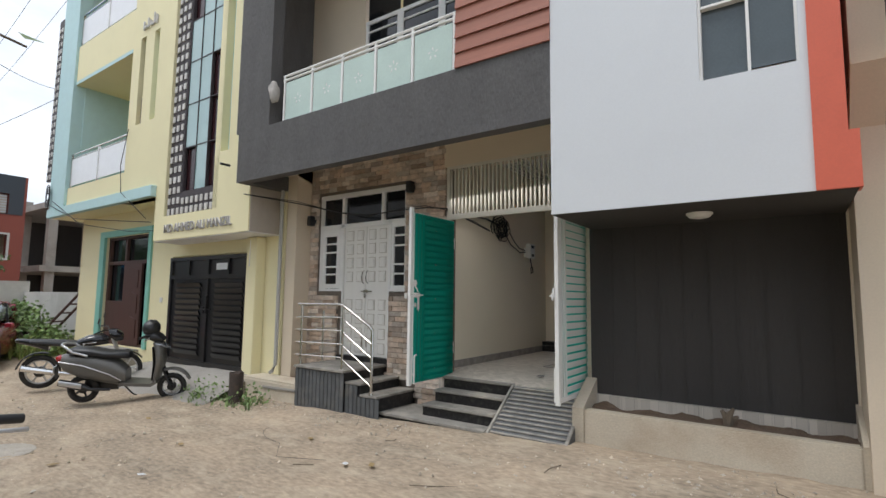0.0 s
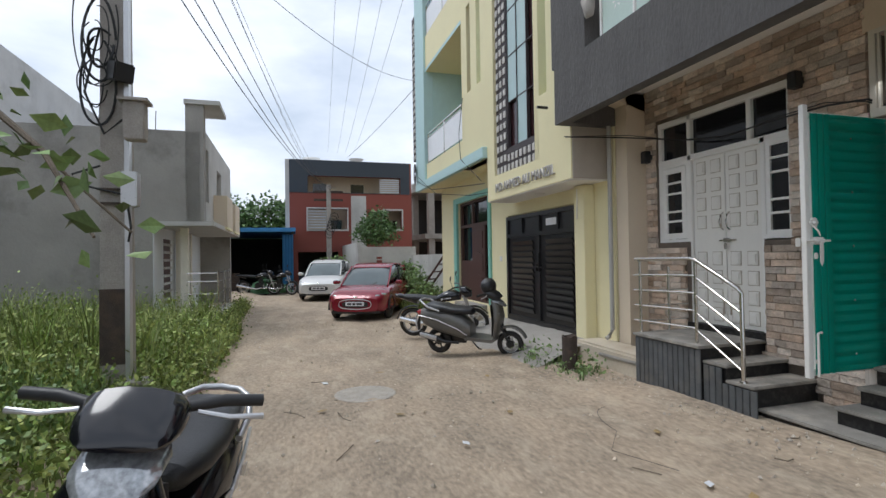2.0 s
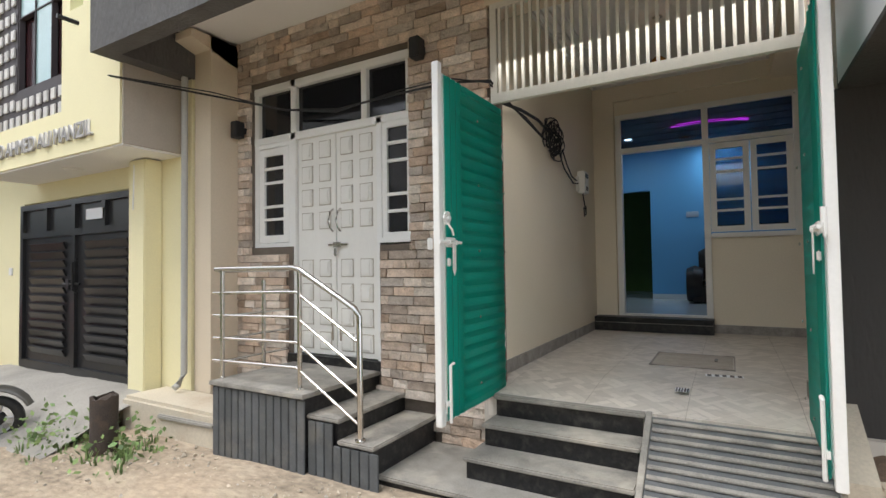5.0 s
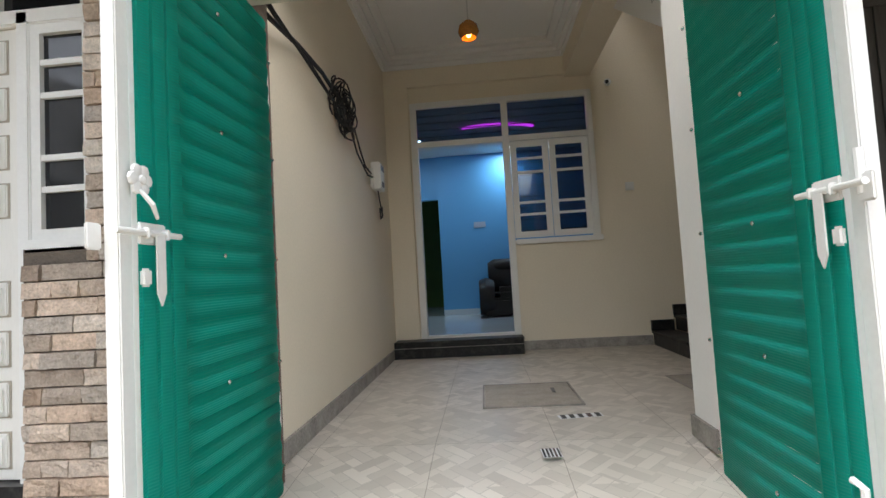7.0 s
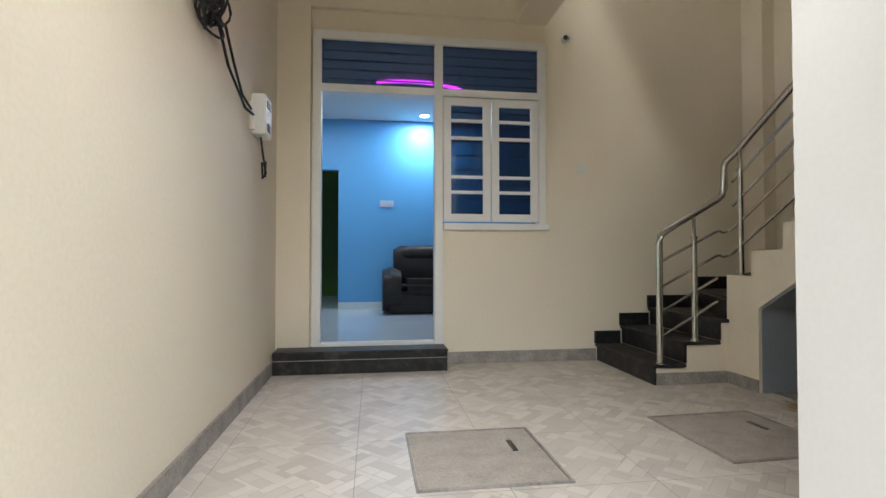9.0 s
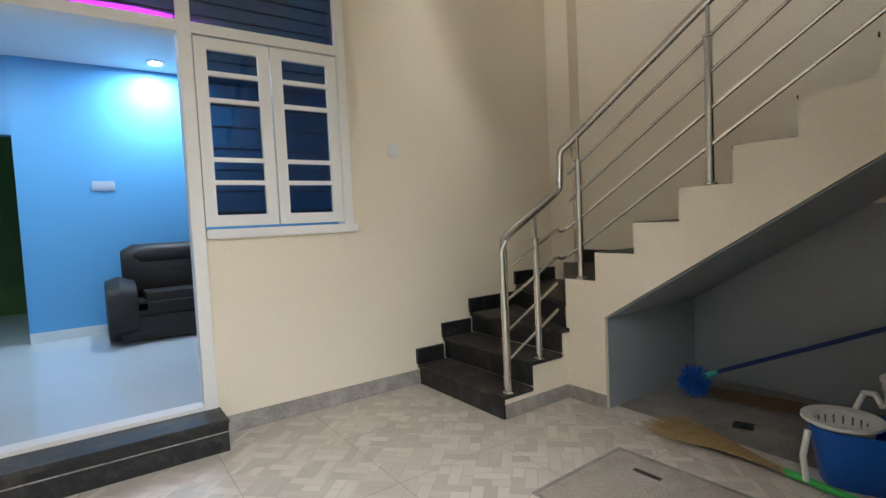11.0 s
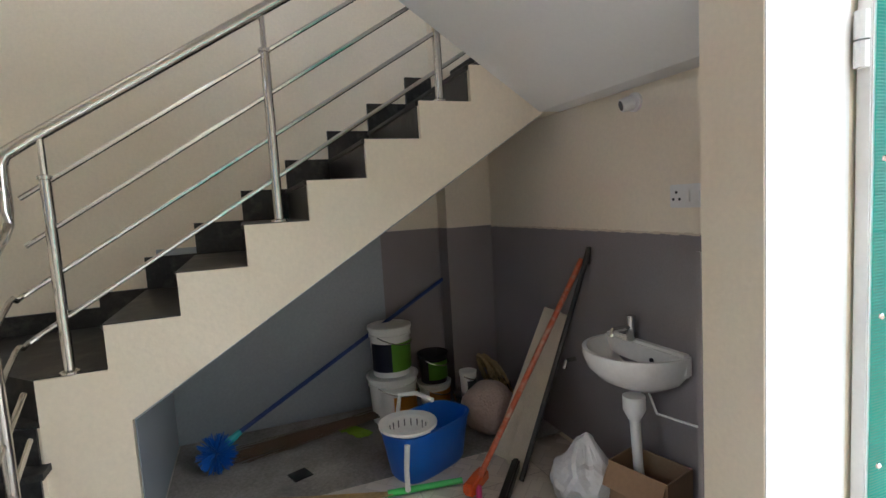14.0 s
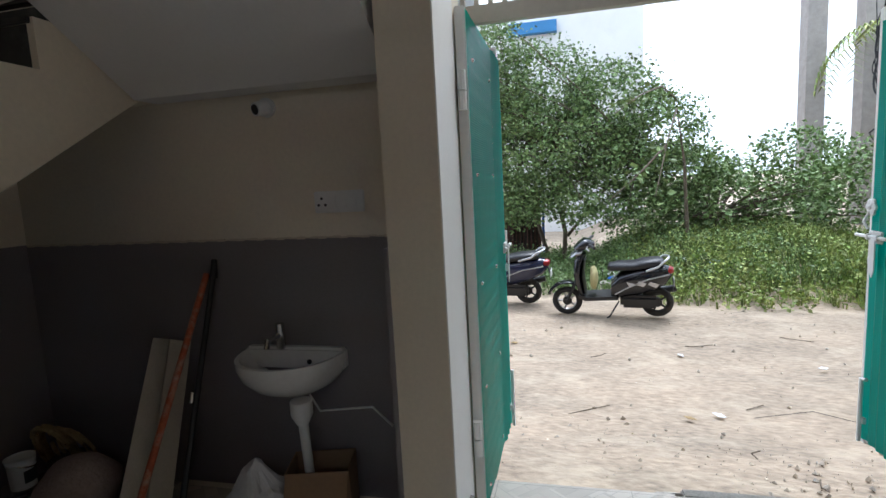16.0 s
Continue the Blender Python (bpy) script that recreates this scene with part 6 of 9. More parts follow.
under(gh, "roof", box(B(), -19.5, -9.0, 4.2, -13.4, -0.2, 4.35), M["concrete"], "", False)
under(gh, "far_wall", box(B(), -19.7, -9.0, -0.3, -19.5, 0.0, 4.4), M["plaster_grey"], "", False)
for y in (-0.9, -1.4, -2.0, -4.0, -4.3, -4.6):
    under(gh, "rebar", rod(B(), (-13.3, y, 4.4), (-13.3 - 0.02, y + 0.01, 4.85), 0.009, seg=6), M["rust"])
fr = thing("front_railing", (-14.2, 0.3, -0.2), 0, "small steel tube railing before the cream front", "railing")
for z in (0.35, 0.65, 0.95, 1.15):
    under(fr, "bar", tube(B(), [(-16.5, 0.28, z), (-14.0, 0.28, z), (-14.0, -0.4, z)], 0.014, 6), M["steel"])
for x in (-16.5, -15.3, -14.0):
    under(fr, "post", rod(B(), (x, 0.28, -0.2), (x, 0.28, 1.2), 0.02, seg=8), M["steel"])
under(fr, "kerb", box(B(), -16.6, 0.15, -0.4, -13.9, 0.4, 0.2), M["whitewash"], "", False)

# tall pale building behind it
tb = thing("tall_pale_building", (-24, -18, 0), 0, "tall stained off-white building with a roof railing", "building")
under(tb, "wall", box(B(), -34, -22, -0.5, -18.0, -8.2, 9.6), M["whitewash"], "", False)
for y in (-9.5, -11.2, -13.6):
    under(tb, "slot_window", box(B(), -18.02, y, 6.3, -17.98, y + 0.3, 8.2), M["concrete"], "", False)
for k in range(24):
    under(tb, "rail_post", rod(B(), (-18.1, -8.3 - k * 0.45, 9.6), (-18.1, -8.3 - k * 0.45, 10.3), 0.02, seg=5), M["rust"])
under(tb, "rail", rod(B(), (-18.1, -8.2, 10.3), (-18.1, -19, 10.3), 0.03, seg=5), M["rust"])
# unfinished concrete frame
cf = thing("concrete_frame_building", (-34, 13, 0), 0, "unfinished grey concrete frame building without walls", "building")
for x in (-31, -35, -39):
    for y in (10.5, 13.5, 16.5, 19.5):
        under(cf, "column", box(B(), x - 0.2, y - 0.2, -0.5, x + 0.2, y + 0.2, 6.6), M["concrete"], "", False)
for z in (2.6, 5.8):
    under(cf, "slab", box(B(), -39.5, 10.0, z, -30.6, 20.0, z + 0.3), M["concrete"], "", False)
# charcoal sheet added for the shade deep inside the open frame
under(cf, "inner_wall", box(B(), -38, 10.5, -0.5, -37.8, 19.5, 5.8), M["black_wall"], "", False)


# ---------------------------------------------------------------- vehicles
M["scooter_grey"] = mat("dusty_metallic_grey_paint", (0.14, 0.135, 0.125), 0.38, 0.3, vary=0.12, stain=0.35, stain_color=(0.22, 0.19, 0.15), stain_scale=5)
M["scooter_black"] = mat("glossy_black_paint", (0.006, 0.006, 0.009), 0.14, vary=0.15, coat=0.4)
M["scooter_blue"] = mat("dark_blue_paint", (0.012, 0.016, 0.05), 0.2, vary=0.15, coat=0.4)
M["seat"] = mat("black_vinyl_seat", (0.016, 0.016, 0.018), 0.4, vary=0.2, bump=0.15, bscale=120)
M["lens"] = mat("clear_lamp_lens", (0.36, 0.37, 0.38), 0.08, 0.6, vary=0.5, scale=25)
M["red_lens"] = mat("red_lamp_lens", (0.30, 0.012, 0.012), 0.12)
M["silver"] = mat("silver_painted_bar", (0.55, 0.55, 0.56), 0.3, 0.6, vary=0.06)


def wheel(owner, x, r, w, z=None, spokes=5, y=0.0, rim_mat="silver"):
    z = r if z is None else z
    t = B()
    minor = w / 2
    R = r - minor
    seg, k = 28, 10
    ringv = [[t.verts.new((x + (R + minor * math.cos(b)) * math.cos(a), y + w / 2 * 1.05 * math.sin(b), z + (R + minor * math.cos(b)) * math.sin(a)))
              for b in np.linspace(0, math.tau, k, endpoint=False)] for a in np.linspace(0, math.tau, seg, endpoint=False)]
    for i in range(seg):
        for j in range(k):
            t.faces.new((ringv[i][j], ringv[(i + 1) % seg][j], ringv[(i + 1) % seg][(j + 1) % k], ringv[i][(j + 1) % k]))
    wh = part("wheel", rod(rod(B(), (x, y - w * 0.6, z), (x, y + w * 0.6, z), r * 0.16, seg=14), (x, y - w * 0.35, z), (x, y + w * 0.35, z), r * 0.3, seg=16), M["black_plastic"], owner)
    part("tyre", t, M["rubber"], wh, "", True)
    rb_ = B()
    tube(rb_, [(x + R * 0.86 * math.cos(a), y, z + R * 0.86 * math.sin(a)) for a in np.linspace(0, math.tau, 24, endpoint=False)], w * 0.28, 6, closed=True)
    for s in range(spokes):
        a = s * math.tau / spokes
        rod(rb_, (x, y, z), (x + R * 0.86 * math.cos(a), y, z + R * 0.86 * math.sin(a)), w * 0.22, w * 0.15, seg=6)
    part("rim", rb_, M[rim_mat], wh, "", True)
    return wh


def scooter(loc, rz, paint, label, lean=-7, dusty=False, cover=False, plate_side=True):
    s = thing("scooter", loc, rz, label, "scooter", "parked scooters")
    s.matrix_basis = pose(*loc, 0, 0, rz) @ pose(0, 0, 0, lean)
    P = M[paint]
    wheel(s, -0.60, 0.215, 0.09, 0.21, rim_mat="black_plastic")
    wheel(s, 0.62, 0.215, 0.085, 0.21, rim_mat="silver")
    bm = loft(B(), [(-0.93, 0, 0.66, 0.05, 0.06), (-0.84, 0, 0.62, 0.13, 0.13), (-0.62, 0, 0.57, 0.18, 0.18), (-0.35, 0, 0.52, 0.19, 0.20), (-0.12, 0, 0.46, 0.17, 0.19), (0.0, 0, 0.40, 0.15, 0.12)], 18, 2.8)
    part("rear_body", bm, P, s, "", True)
    part("body_stripe", tube(tube(B(), [(-0.88, 0.165, 0.66), (-0.55, 0.192, 0.60), (-0.2, 0.187, 0.46), (-0.05, 0.17, 0.36)], 0.009, 6), [(-0.88, -0.165, 0.66), (-0.55, -0.192, 0.60), (-0.2, -0.187, 0.46), (-0.05, -0.17, 0.36)], 0.009, 6), M["silver"], s, "", True)
    bm = loft(B(), [(-0.80, 0, 0.79, 0.10, 0.035), (-0.72, 0, 0.80, 0.15, 0.06), (-0.45, 0, 0.775, 0.165, 0.065), (-0.30, 0, 0.745, 0.165, 0.055), (-0.1, 0, 0.735, 0.15, 0.06), (0.02, 0, 0.72, 0.10, 0.055), (0.05, 0, 0.71, 0.05, 0.03)], 18, 2.6)
    part("seat", bm, M["seat"], s, "black vinyl seat", True)
    bm = plate(B(), [(-0.1, 0.28), (0.36, 0.25), (0.44, 0.30), (0.44, 0.34), (0.34, 0.30), (-0.06, 0.33)], -0.17, 0.17)
    part("floorboard", bm, M["black_plastic"] if not dusty else P, s)
    bm = loft(B(), [(0.40, 0, 0.32, 0.15, 0.05, -70), (0.43, 0, 0.45, 0.20, 0.055, -75), (0.46, 0, 0.62, 0.215, 0.06, -75), (0.44, 0, 0.80, 0.17, 0.065, -70), (0.39, 0, 0.93, 0.10, 0.06, -65)], 18, 2.6)
    part("front_apron", bm, P, s, "", True)
    part("inner_apron", loft(B(), [(0.355, 0, 0.34, 0.13, 0.012, -80), (0.385, 0, 0.6, 0.18, 0.012, -80), (0.355, 0, 0.85, 0.13, 0.012, -75)], 14, 2.6), M["black_plastic"], s, "", True)
    bm = loft(B(), [(0.62 + 0.27 * math.cos(a), 0, 0.23 + 0.265 * math.sin(a), 0.075 - 0.02 * abs(a - 1.45), 0.02, math.degrees(a) - 90) for a in np.linspace(0.35, 2.5, 9)], 12, 2.6)
    part("front_mudguard", bm, P, s, "", True)
    part("fork", rod(rod(B(), (0.62, 0.06, 0.21), (0.47, 0.05, 0.55), 0.02), (0.62, -0.06, 0.21), (0.47, -0.05, 0.55), 0.02), M["black_metal"], s)
    cowl = part("handlebar_cowl", loft(B(), [(0.22, 0, 1.00, 0.06, 0.035), (0.28, 0, 1.02, 0.13, 0.06), (0.36, 0, 1.01, 0.155, 0.085), (0.43, 0, 0.99, 0.15, 0.055), (0.475, 0, 0.97, 0.13, 0.03), (0.50, 0, 0.955, 0.10, 0.012)], 18, 2.5), P if not cover else M["black_plastic"], s, "", True)
    part("headlamp", loft(B(), [(0.40, 0, 0.90, 0.125, 0.075, 35), (0.49, 0, 0.88, 0.12, 0.075, 40), (0.54, 0, 0.85, 0.085, 0.055, 42), (0.56, 0, 0.83, 0.035, 0.022, 42)], 16, 2.2), M["lens"], cowl, "clear headlamp lens", True)
    for sy in (-1, 1):
        part("indicator", loft(B(), [(0.46, sy * 0.13, 0.70, 0.035, 0.05), (0.50, sy * 0.125, 0.70, 0.025, 0.035)], 10), M["lens"], s, "", True)
        part("grip", tube(B(), [(0.30, sy * 0.14, 1.02), (0.27, sy * 0.24, 1.035), (0.235, sy * 0.36, 1.03)], [0.018, 0.021, 0.021], 10), M["black_plastic"], s, "black rubber grip", True)
        part("brake_lever", tube(B(), [(0.32, sy * 0.17, 1.01), (0.335, sy * 0.27, 1.0), (0.30, sy * 0.37, 0.995)], [0.008, 0.009, 0.011], 8), M["silver"], s, "silver brake lever", True)
    if paint == "scooter_blue":
        for sy in (1,):
            part("mirror_stalk", tube(B(), [(0.29, sy * 0.17, 1.03), (0.27, sy * 0.22, 1.13), (0.26, sy * 0.25, 1.2)], 0.006, 6), M["black_metal"], s, "", True)
            part("mirror", loft(B(), [(0.245, sy * 0.27, 1.24, 0.05, 0.035), (0.27, sy * 0.27, 1.24, 0.058, 0.042), (0.285, sy * 0.27, 1.24, 0.03, 0.02)], 12), M["black_plastic"], s, "", True)
    part("grab_rail", tube(B(), [(-0.5, 0.17, 0.74), (-0.7, 0.175, 0.80), (-0.79, 0.16, 0.87), (-0.87, 0.09, 0.895), (-0.885, 0, 0.90), (-0.87, -0.09, 0.895), (-0.79, -0.16, 0.87), (-0.7, -0.175, 0.80), (-0.5, -0.17, 0.74)], 0.017, 10), M["silver"], s, "silver grab rail", True)
    part("tail_lamp", loft(B(), [(-0.96, 0, 0.68, 0.05, 0.035), (-0.92, 0, 0.68, 0.09, 0.05), (-0.86, 0, 0.68, 0.1, 0.055)], 12), M["red_lens"], s, "red tail lamp", True)
    part("number_plate", box(B(), -0.975, -0.09, 0.46, -0.967, 0.09, 0.57, m=pose(0, 0, 0)), M["sheet_white"], s)
    part("rear_mudguard", loft(B(), [(-0.93, 0, 0.60, 0.06, 0.03), (-0.965, 0, 0.5, 0.06, 0.02), (-0.96, 0, 0.38, 0.05, 0.01)], 10), M["black_plastic"], s, "", True)
    bm = tube(B(), [(-0.2, -0.13, 0.22), (-0.45, -0.17, 0.24), (-0.55, -0.18, 0.28), (-0.85, -0.19, 0.36)], [0.02, 0.025, 0.055, 0.05], 12)
    part("exhaust", bm, M["black_metal"], s, "", True)
    part("exhaust_shield", loft(B(), [(-0.84, -0.225, 0.36, 0.02, 0.035), (-0.55, -0.225, 0.30, 0.02, 0.04)], 10), M["silver"], s, "", True)
    part("engine", box(B(), -0.62, 0.05, 0.16, -0.12, 0.17, 0.34, 0.04), M["black_metal"], s)
    part("side_stand", tube(B(), [(-0.1, 0.1, 0.24), (0.02, 0.2, 0.045), (0.06, 0.22, 0.03)], 0.012, 6), M["black_metal"], s, "", True)
    if cover:
        bm = B()
        bmesh.ops.create_icosphere(bm, subdivisions=3, radius=0.14)
        for v in bm.verts:
            v.co = Vector((v.co.x * 0.9 + 0.3, v.co.y * 1.1, v.co.z * 0.95 + 1.13)) + 0.02 * Vector((0, 0, noise.noise(v.co * 16)))
        part("cloth_cover", bm, M["seat"], s, "black cloth tied over the handlebar", True)
    return s


grey_sc = scooter((-8.37, 4.80, gz(-8.37, 4.8) + 0.01), 50, "scooter_grey", "dusty grey scooter with black cloth over the handlebar", 6, True, True)
black_sc = scooter((-2.83, 1.38, gz(-2.8, 1.38) + 0.012), -8, "scooter_black", "glossy black scooter with silver grab rail and side decals", -7)
part("decal", plate(plate(plate(B(), [(-0.62, 0.53), (-0.5, 0.56), (-0.48, 0.52), (-0.58, 0.48)], 0.188, 0.192), [(-0.46, 0.54), (-0.36, 0.57), (-0.34, 0.51), (-0.42, 0.49)], 0.190, 0.194), [(-0.32, 0.53), (-0.2, 0.55), (-0.24, 0.49)], 0.187, 0.192), M["silver"], black_sc)
for o in black_sc.children:
    if o.name.split(".")[0] in ("handlebar_cowl", "grip", "brake_lever", "front_mudguard", "fork") or (o.name.startswith("wheel") and o.data.vertices[0].co.x > 0):
        o.matrix_basis = pose(0.42, 0.02, 0.05 if o.name.split(".")[0] in ("handlebar_cowl", "grip", "brake_lever") else 0) @ pose(0, 0, 0, 0, 0, 6) @ pose(-0.42, 0, 0)
for o in black_sc.children:
    if o.name.split(".")[0] in ("grab_rail", "seat", "rear_body", "tail_lamp", "number_plate", "rear_mudguard", "body_stripe"):
        for v in o.data.vertices:
            if v.co.x < -0.3:
                v.co.x = -0.3 + (v.co.x + 0.3) * 0.76
                v.co.z -= 0.035 if o.name.startswith("grab") else 0.0
bag_m = mat("pale_yellow_cloth_bag", (0.55, 0.5, 0.25), 0.8, vary=0.15)
bm = B()
bmesh.ops.create_icosphere(bm, subdivisions=3, radius=0.13)
for v in bm.verts:
    v.co = Vector((v.co.x * 0.5 + 0.24, v.co.y * 1.1, v.co.z * 1.3 + 0.55)) * (1 + 0.06 * noise.noise(v.co * 12))
part("hanging_bag", bm, bag_m, black_sc, "pale yellow bag on the hook", True)
blue_sc = scooter((-1.02, 0.74, gz(-1.02, 0.74) + 0.01), -7, "scooter_blue", "dark blue scooter with a black helmet on the mirror", -7)
bm = B()
bmesh.ops.create_icosphere(bm, subdivisions=3, radius=0.13, matrix=Matrix.Translation((0.27, 0.22, 1.16)))
part("helmet", bm, M["scooter_black"], blue_sc, "black helmet", True)

# motorcycle
mc = thing("motorcycle", (-10.52, 4.95, gz(-10.5, 4.9) + 0.01), 62, "black motorcycle with silver exhaust and round mirror", "motorcycle")
mc.matrix_basis = mc.matrix_basis @ pose(0, 0, 0, 8)
wheel(mc, -0.62, 0.30, 0.09, 0.30, 6)
wheel(mc, 0.64, 0.30, 0.08, 0.30, 6)
part("tank", loft(B(), [(-0.1, 0, 0.78, 0.10, 0.07), (0.05, 0, 0.83, 0.14, 0.10), (0.25, 0, 0.86, 0.14, 0.11), (0.38, 0, 0.84, 0.08, 0.07)], 16), M["scooter_black"], mc, "", True)
part("tank_decal", loft(B(), [(0.0, 0, 0.80, 0.135, 0.05), (0.2, 0, 0.83, 0.146, 0.03)], 12), M["silver"], mc, "", True)
part("seat", loft(B(), [(-0.78, 0, 0.84, 0.09, 0.04), (-0.5, 0, 0.82, 0.13, 0.055), (-0.2, 0, 0.79, 0.13, 0.055), (-0.05, 0, 0.80, 0.09, 0.04)], 14), M["seat"], mc, "", True)
part("engine", box(box(B(), -0.15, -0.11, 0.26, 0.22, 0.11, 0.52, 0.04), 0.0, -0.09, 0.5, 0.16, 0.09, 0.7, 0.02), M["black_metal"], mc)
part("exhaust", tube(B(), [(0.2, -0.1, 0.45), (0.25, -0.13, 0.3), (-0.1, -0.15, 0.26), (-0.4, -0.17, 0.32), (-0.85, -0.19, 0.42)], [0.018, 0.02, 0.022, 0.05, 0.055], 12), M["chrome"], mc, "chrome exhaust", True)
part("tail", loft(B(), [(-0.98, 0, 0.86, 0.05, 0.03), (-0.85, 0, 0.84, 0.08, 0.05), (-0.5, 0, 0.74, 0.10, 0.07)], 12), M["scooter_black"], mc, "", True)
part("rear_mudguard", loft(B(), [(-0.62 - 0.34 * math.cos(a), 0, 0.30 + 0.34 * math.sin(a), 0.06, 0.012, 90 - math.degrees(a)) for a in np.linspace(0.2, 1.9, 7)], 10), M["black_plastic"], mc, "", True)
part("front_mudguard", loft(B(), [(0.64 + 0.34 * math.cos(a), 0, 0.30 + 0.34 * math.sin(a), 0.06, 0.012, math.degrees(a) - 90) for a in np.linspace(0.6, 2.3, 7)], 10), M["scooter_black"], mc, "", True)
part("fork", rod(rod(B(), (0.64, 0.07, 0.3), (0.4, 0.08, 0.98), 0.022), (0.64, -0.07, 0.3), (0.4, -0.08, 0.98), 0.022), M["silver"], mc)
part("headlamp_cowl", loft(B(), [(0.38, 0, 0.95, 0.10, 0.10), (0.50, 0, 0.93, 0.12, 0.12), (0.60, 0, 0.90, 0.07, 0.07)], 14), M["scooter_black"], mc, "", True)
part("handlebar", tube(B(), [(0.2, 0.38, 1.03), (0.32, 0.2, 1.06), (0.38, 0, 1.02), (0.32, -0.2, 1.06), (0.2, -0.38, 1.03)], 0.014, 8), M["black_metal"], mc, "", True)
for sy in (-1, 1):
    part("mirror_stalk", tube(B(), [(0.27, sy * 0.25, 1.05), (0.25, sy * 0.33, 1.2)], 0.006, 6), M["black_metal"], mc)
    part("mirror", lathe(B(), [(0.02, -0.01), (0.055, 0.0), (0.05, 0.012)], 14), M["black_plastic"], mc, "", True).matrix_basis = pose(0.25, sy * 0.33, 1.25, 0, -80, 0)
part("crash_guard", tube(B(), [(0.3, 0.05, 0.65), (0.34, 0.24, 0.6), (0.3, 0.25, 0.4), (0.2, 0.08, 0.3)], 0.014, 8), M["silver"], mc, "", True)


# cars
def car(loc, rz, paint, label, plate_text="", lamp_dark=False):
    c = thing("car", loc, rz, label, "car", "parked cars")
    P = M[paint]
    st = [(-1.93, 0.55, 0.10, 0.62), (-1.88, 0.60, 0.34, 0.74), (-1.5, 0.60, 0.40, 0.83), (-0.6, 0.58, 0.40, 0.85), (0.5, 0.57, 0.38, 0.85), (1.0, 0.555, 0.36, 0.84), (1.5, 0.52, 0.33, 0.82), (1.80, 0.47, 0.27, 0.75), (1.93, 0.44, 0.18, 0.62)]
    part("body", loft(B(), [(x, 0, z, hw, hh) for x, z, hh, hw in st], 28, 5.0), P, c, "", True)
    part("cabin_glass", loft(B(), [(-1.85, 0, 0.93, 0.60, 0.04), (-1.62, 0, 1.12, 0.62, 0.22), (-1.2, 0, 1.2, 0.66, 0.27), (-0.2, 0, 1.22, 0.67, 0.28), (0.25, 0, 1.17, 0.66, 0.24), (0.62, 0, 1.04, 0.66, 0.13), (0.98, 0, 0.90, 0.68, 0.02)], 24, 4.0), M["car_glass"], c, "tinted car glass", True)
    part("roof", loft(B(), [(-1.72, 0, 1.32, 0.52, 0.04), (-1.3, 0, 1.46, 0.58, 0.04), (-0.3, 0, 1.49, 0.60, 0.04), (0.15, 0, 1.43, 0.58, 0.035), (0.28, 0, 1.385, 0.55, 0.02)], 20, 4.0), P, c, "", True)
    for sy in (-1, 1):
        part("pillar", tube(B(), [(1.0, sy * 0.68, 0.90), (0.62, sy * 0.655, 1.15), (0.2, sy * 0.6, 1.42)], 0.028, 8), P, c, "", True)
        part("pillar", tube(B(), [(-0.45, sy * 0.71, 0.93), (-0.5, sy * 0.63, 1.46)], 0.03, 8), M["black_plastic"], c, "", True)
        part("rear_pillar", tube(B(), [(-1.75, sy * 0.66, 0.95), (-1.5, sy * 0.6, 1.40)], 0.07, 8), P, c, "", True)
        part("headlamp", loft(B(), [(1.50, sy * 0.70, 0.70, 0.10, 0.05), (1.70, sy * 0.64, 0.675, 0.12, 0.065), (1.83, sy * 0.55, 0.65, 0.11, 0.05), (1.87, sy * 0.50, 0.64, 0.05, 0.02)], 14), M["lens"], c, "clear headlamp", True)
        part("fog_lamp", loft(B(), [(1.80, sy * 0.58, 0.38, 0.09, 0.035), (1.88, sy * 0.56, 0.375, 0.07, 0.025)], 12), M["lens"], c, "", True)
        part("mirror", loft(B(), [(0.62, sy * 0.88, 0.98, 0.06, 0.05), (0.70, sy * 0.93, 0.98, 0.10, 0.065), (0.76, sy * 0.92, 0.98, 0.07, 0.04)], 12), P, c, "", True)
        for x in (-1.25, 1.22):
            wheel(c, x, 0.30, 0.17, 0.30, 8, sy * 0.74)
            bm = B()
            tube(bm, [(x + 0.345 * math.cos(a), sy * 0.835, 0.30 + 0.345 * math.sin(a)) for a in np.linspace(-0.1, math.pi + 0.1, 16)], 0.03, 6)
            part("wheel_arch", bm, M["black_plastic"], c, "", True)
        part("door_handle", tube(B(), [(-0.1, sy * 0.853, 0.82), (0.1, sy * 0.855, 0.82)], 0.014, 6), P, c)
    part("grille", loft(B(), [(1.84, 0, 0.46, 0.42, 0.12), (1.915, 0, 0.45, 0.40, 0.11), (1.935, 0, 0.45, 0.34, 0.08)], 18, 3.5), M["black_plastic"], c, "black grille", True)
    part("grille_trim", tube(B(), [(1.935, 0.44 * math.cos(a), 0.455 + 0.13 * math.copysign(abs(math.sin(a)) ** 0.6, math.sin(a))) for a in np.linspace(0, math.tau, 28, endpoint=False)], 0.012, 6, closed=True), M["silver"], c, "", True)
    pl = part("number_plate", box(B(), 1.945, -0.25, 0.41, 1.955, 0.25, 0.52, 0.003), M["sheet_white"], c)
    part("plate_bars", box(box(box(B(), 1.955, -0.2, 0.44, 1.958, -0.09, 0.49), 1.955, -0.06, 0.44, 1.958, 0.02, 0.49), 1.955, 0.05, 0.44, 1.958, 0.2, 0.49), M["black_plastic"], pl)
    part("badge", loft(B(), [(1.90, 0, 0.635, 0.06, 0.032), (1.915, 0, 0.63, 0.05, 0.026)], 14), M["chrome"], c, "", True)
    part("lower_bumper", box(B(), 1.55, -0.66, 0.20, 1.90, 0.66, 0.30, 0.03), M["black_plastic"], c)
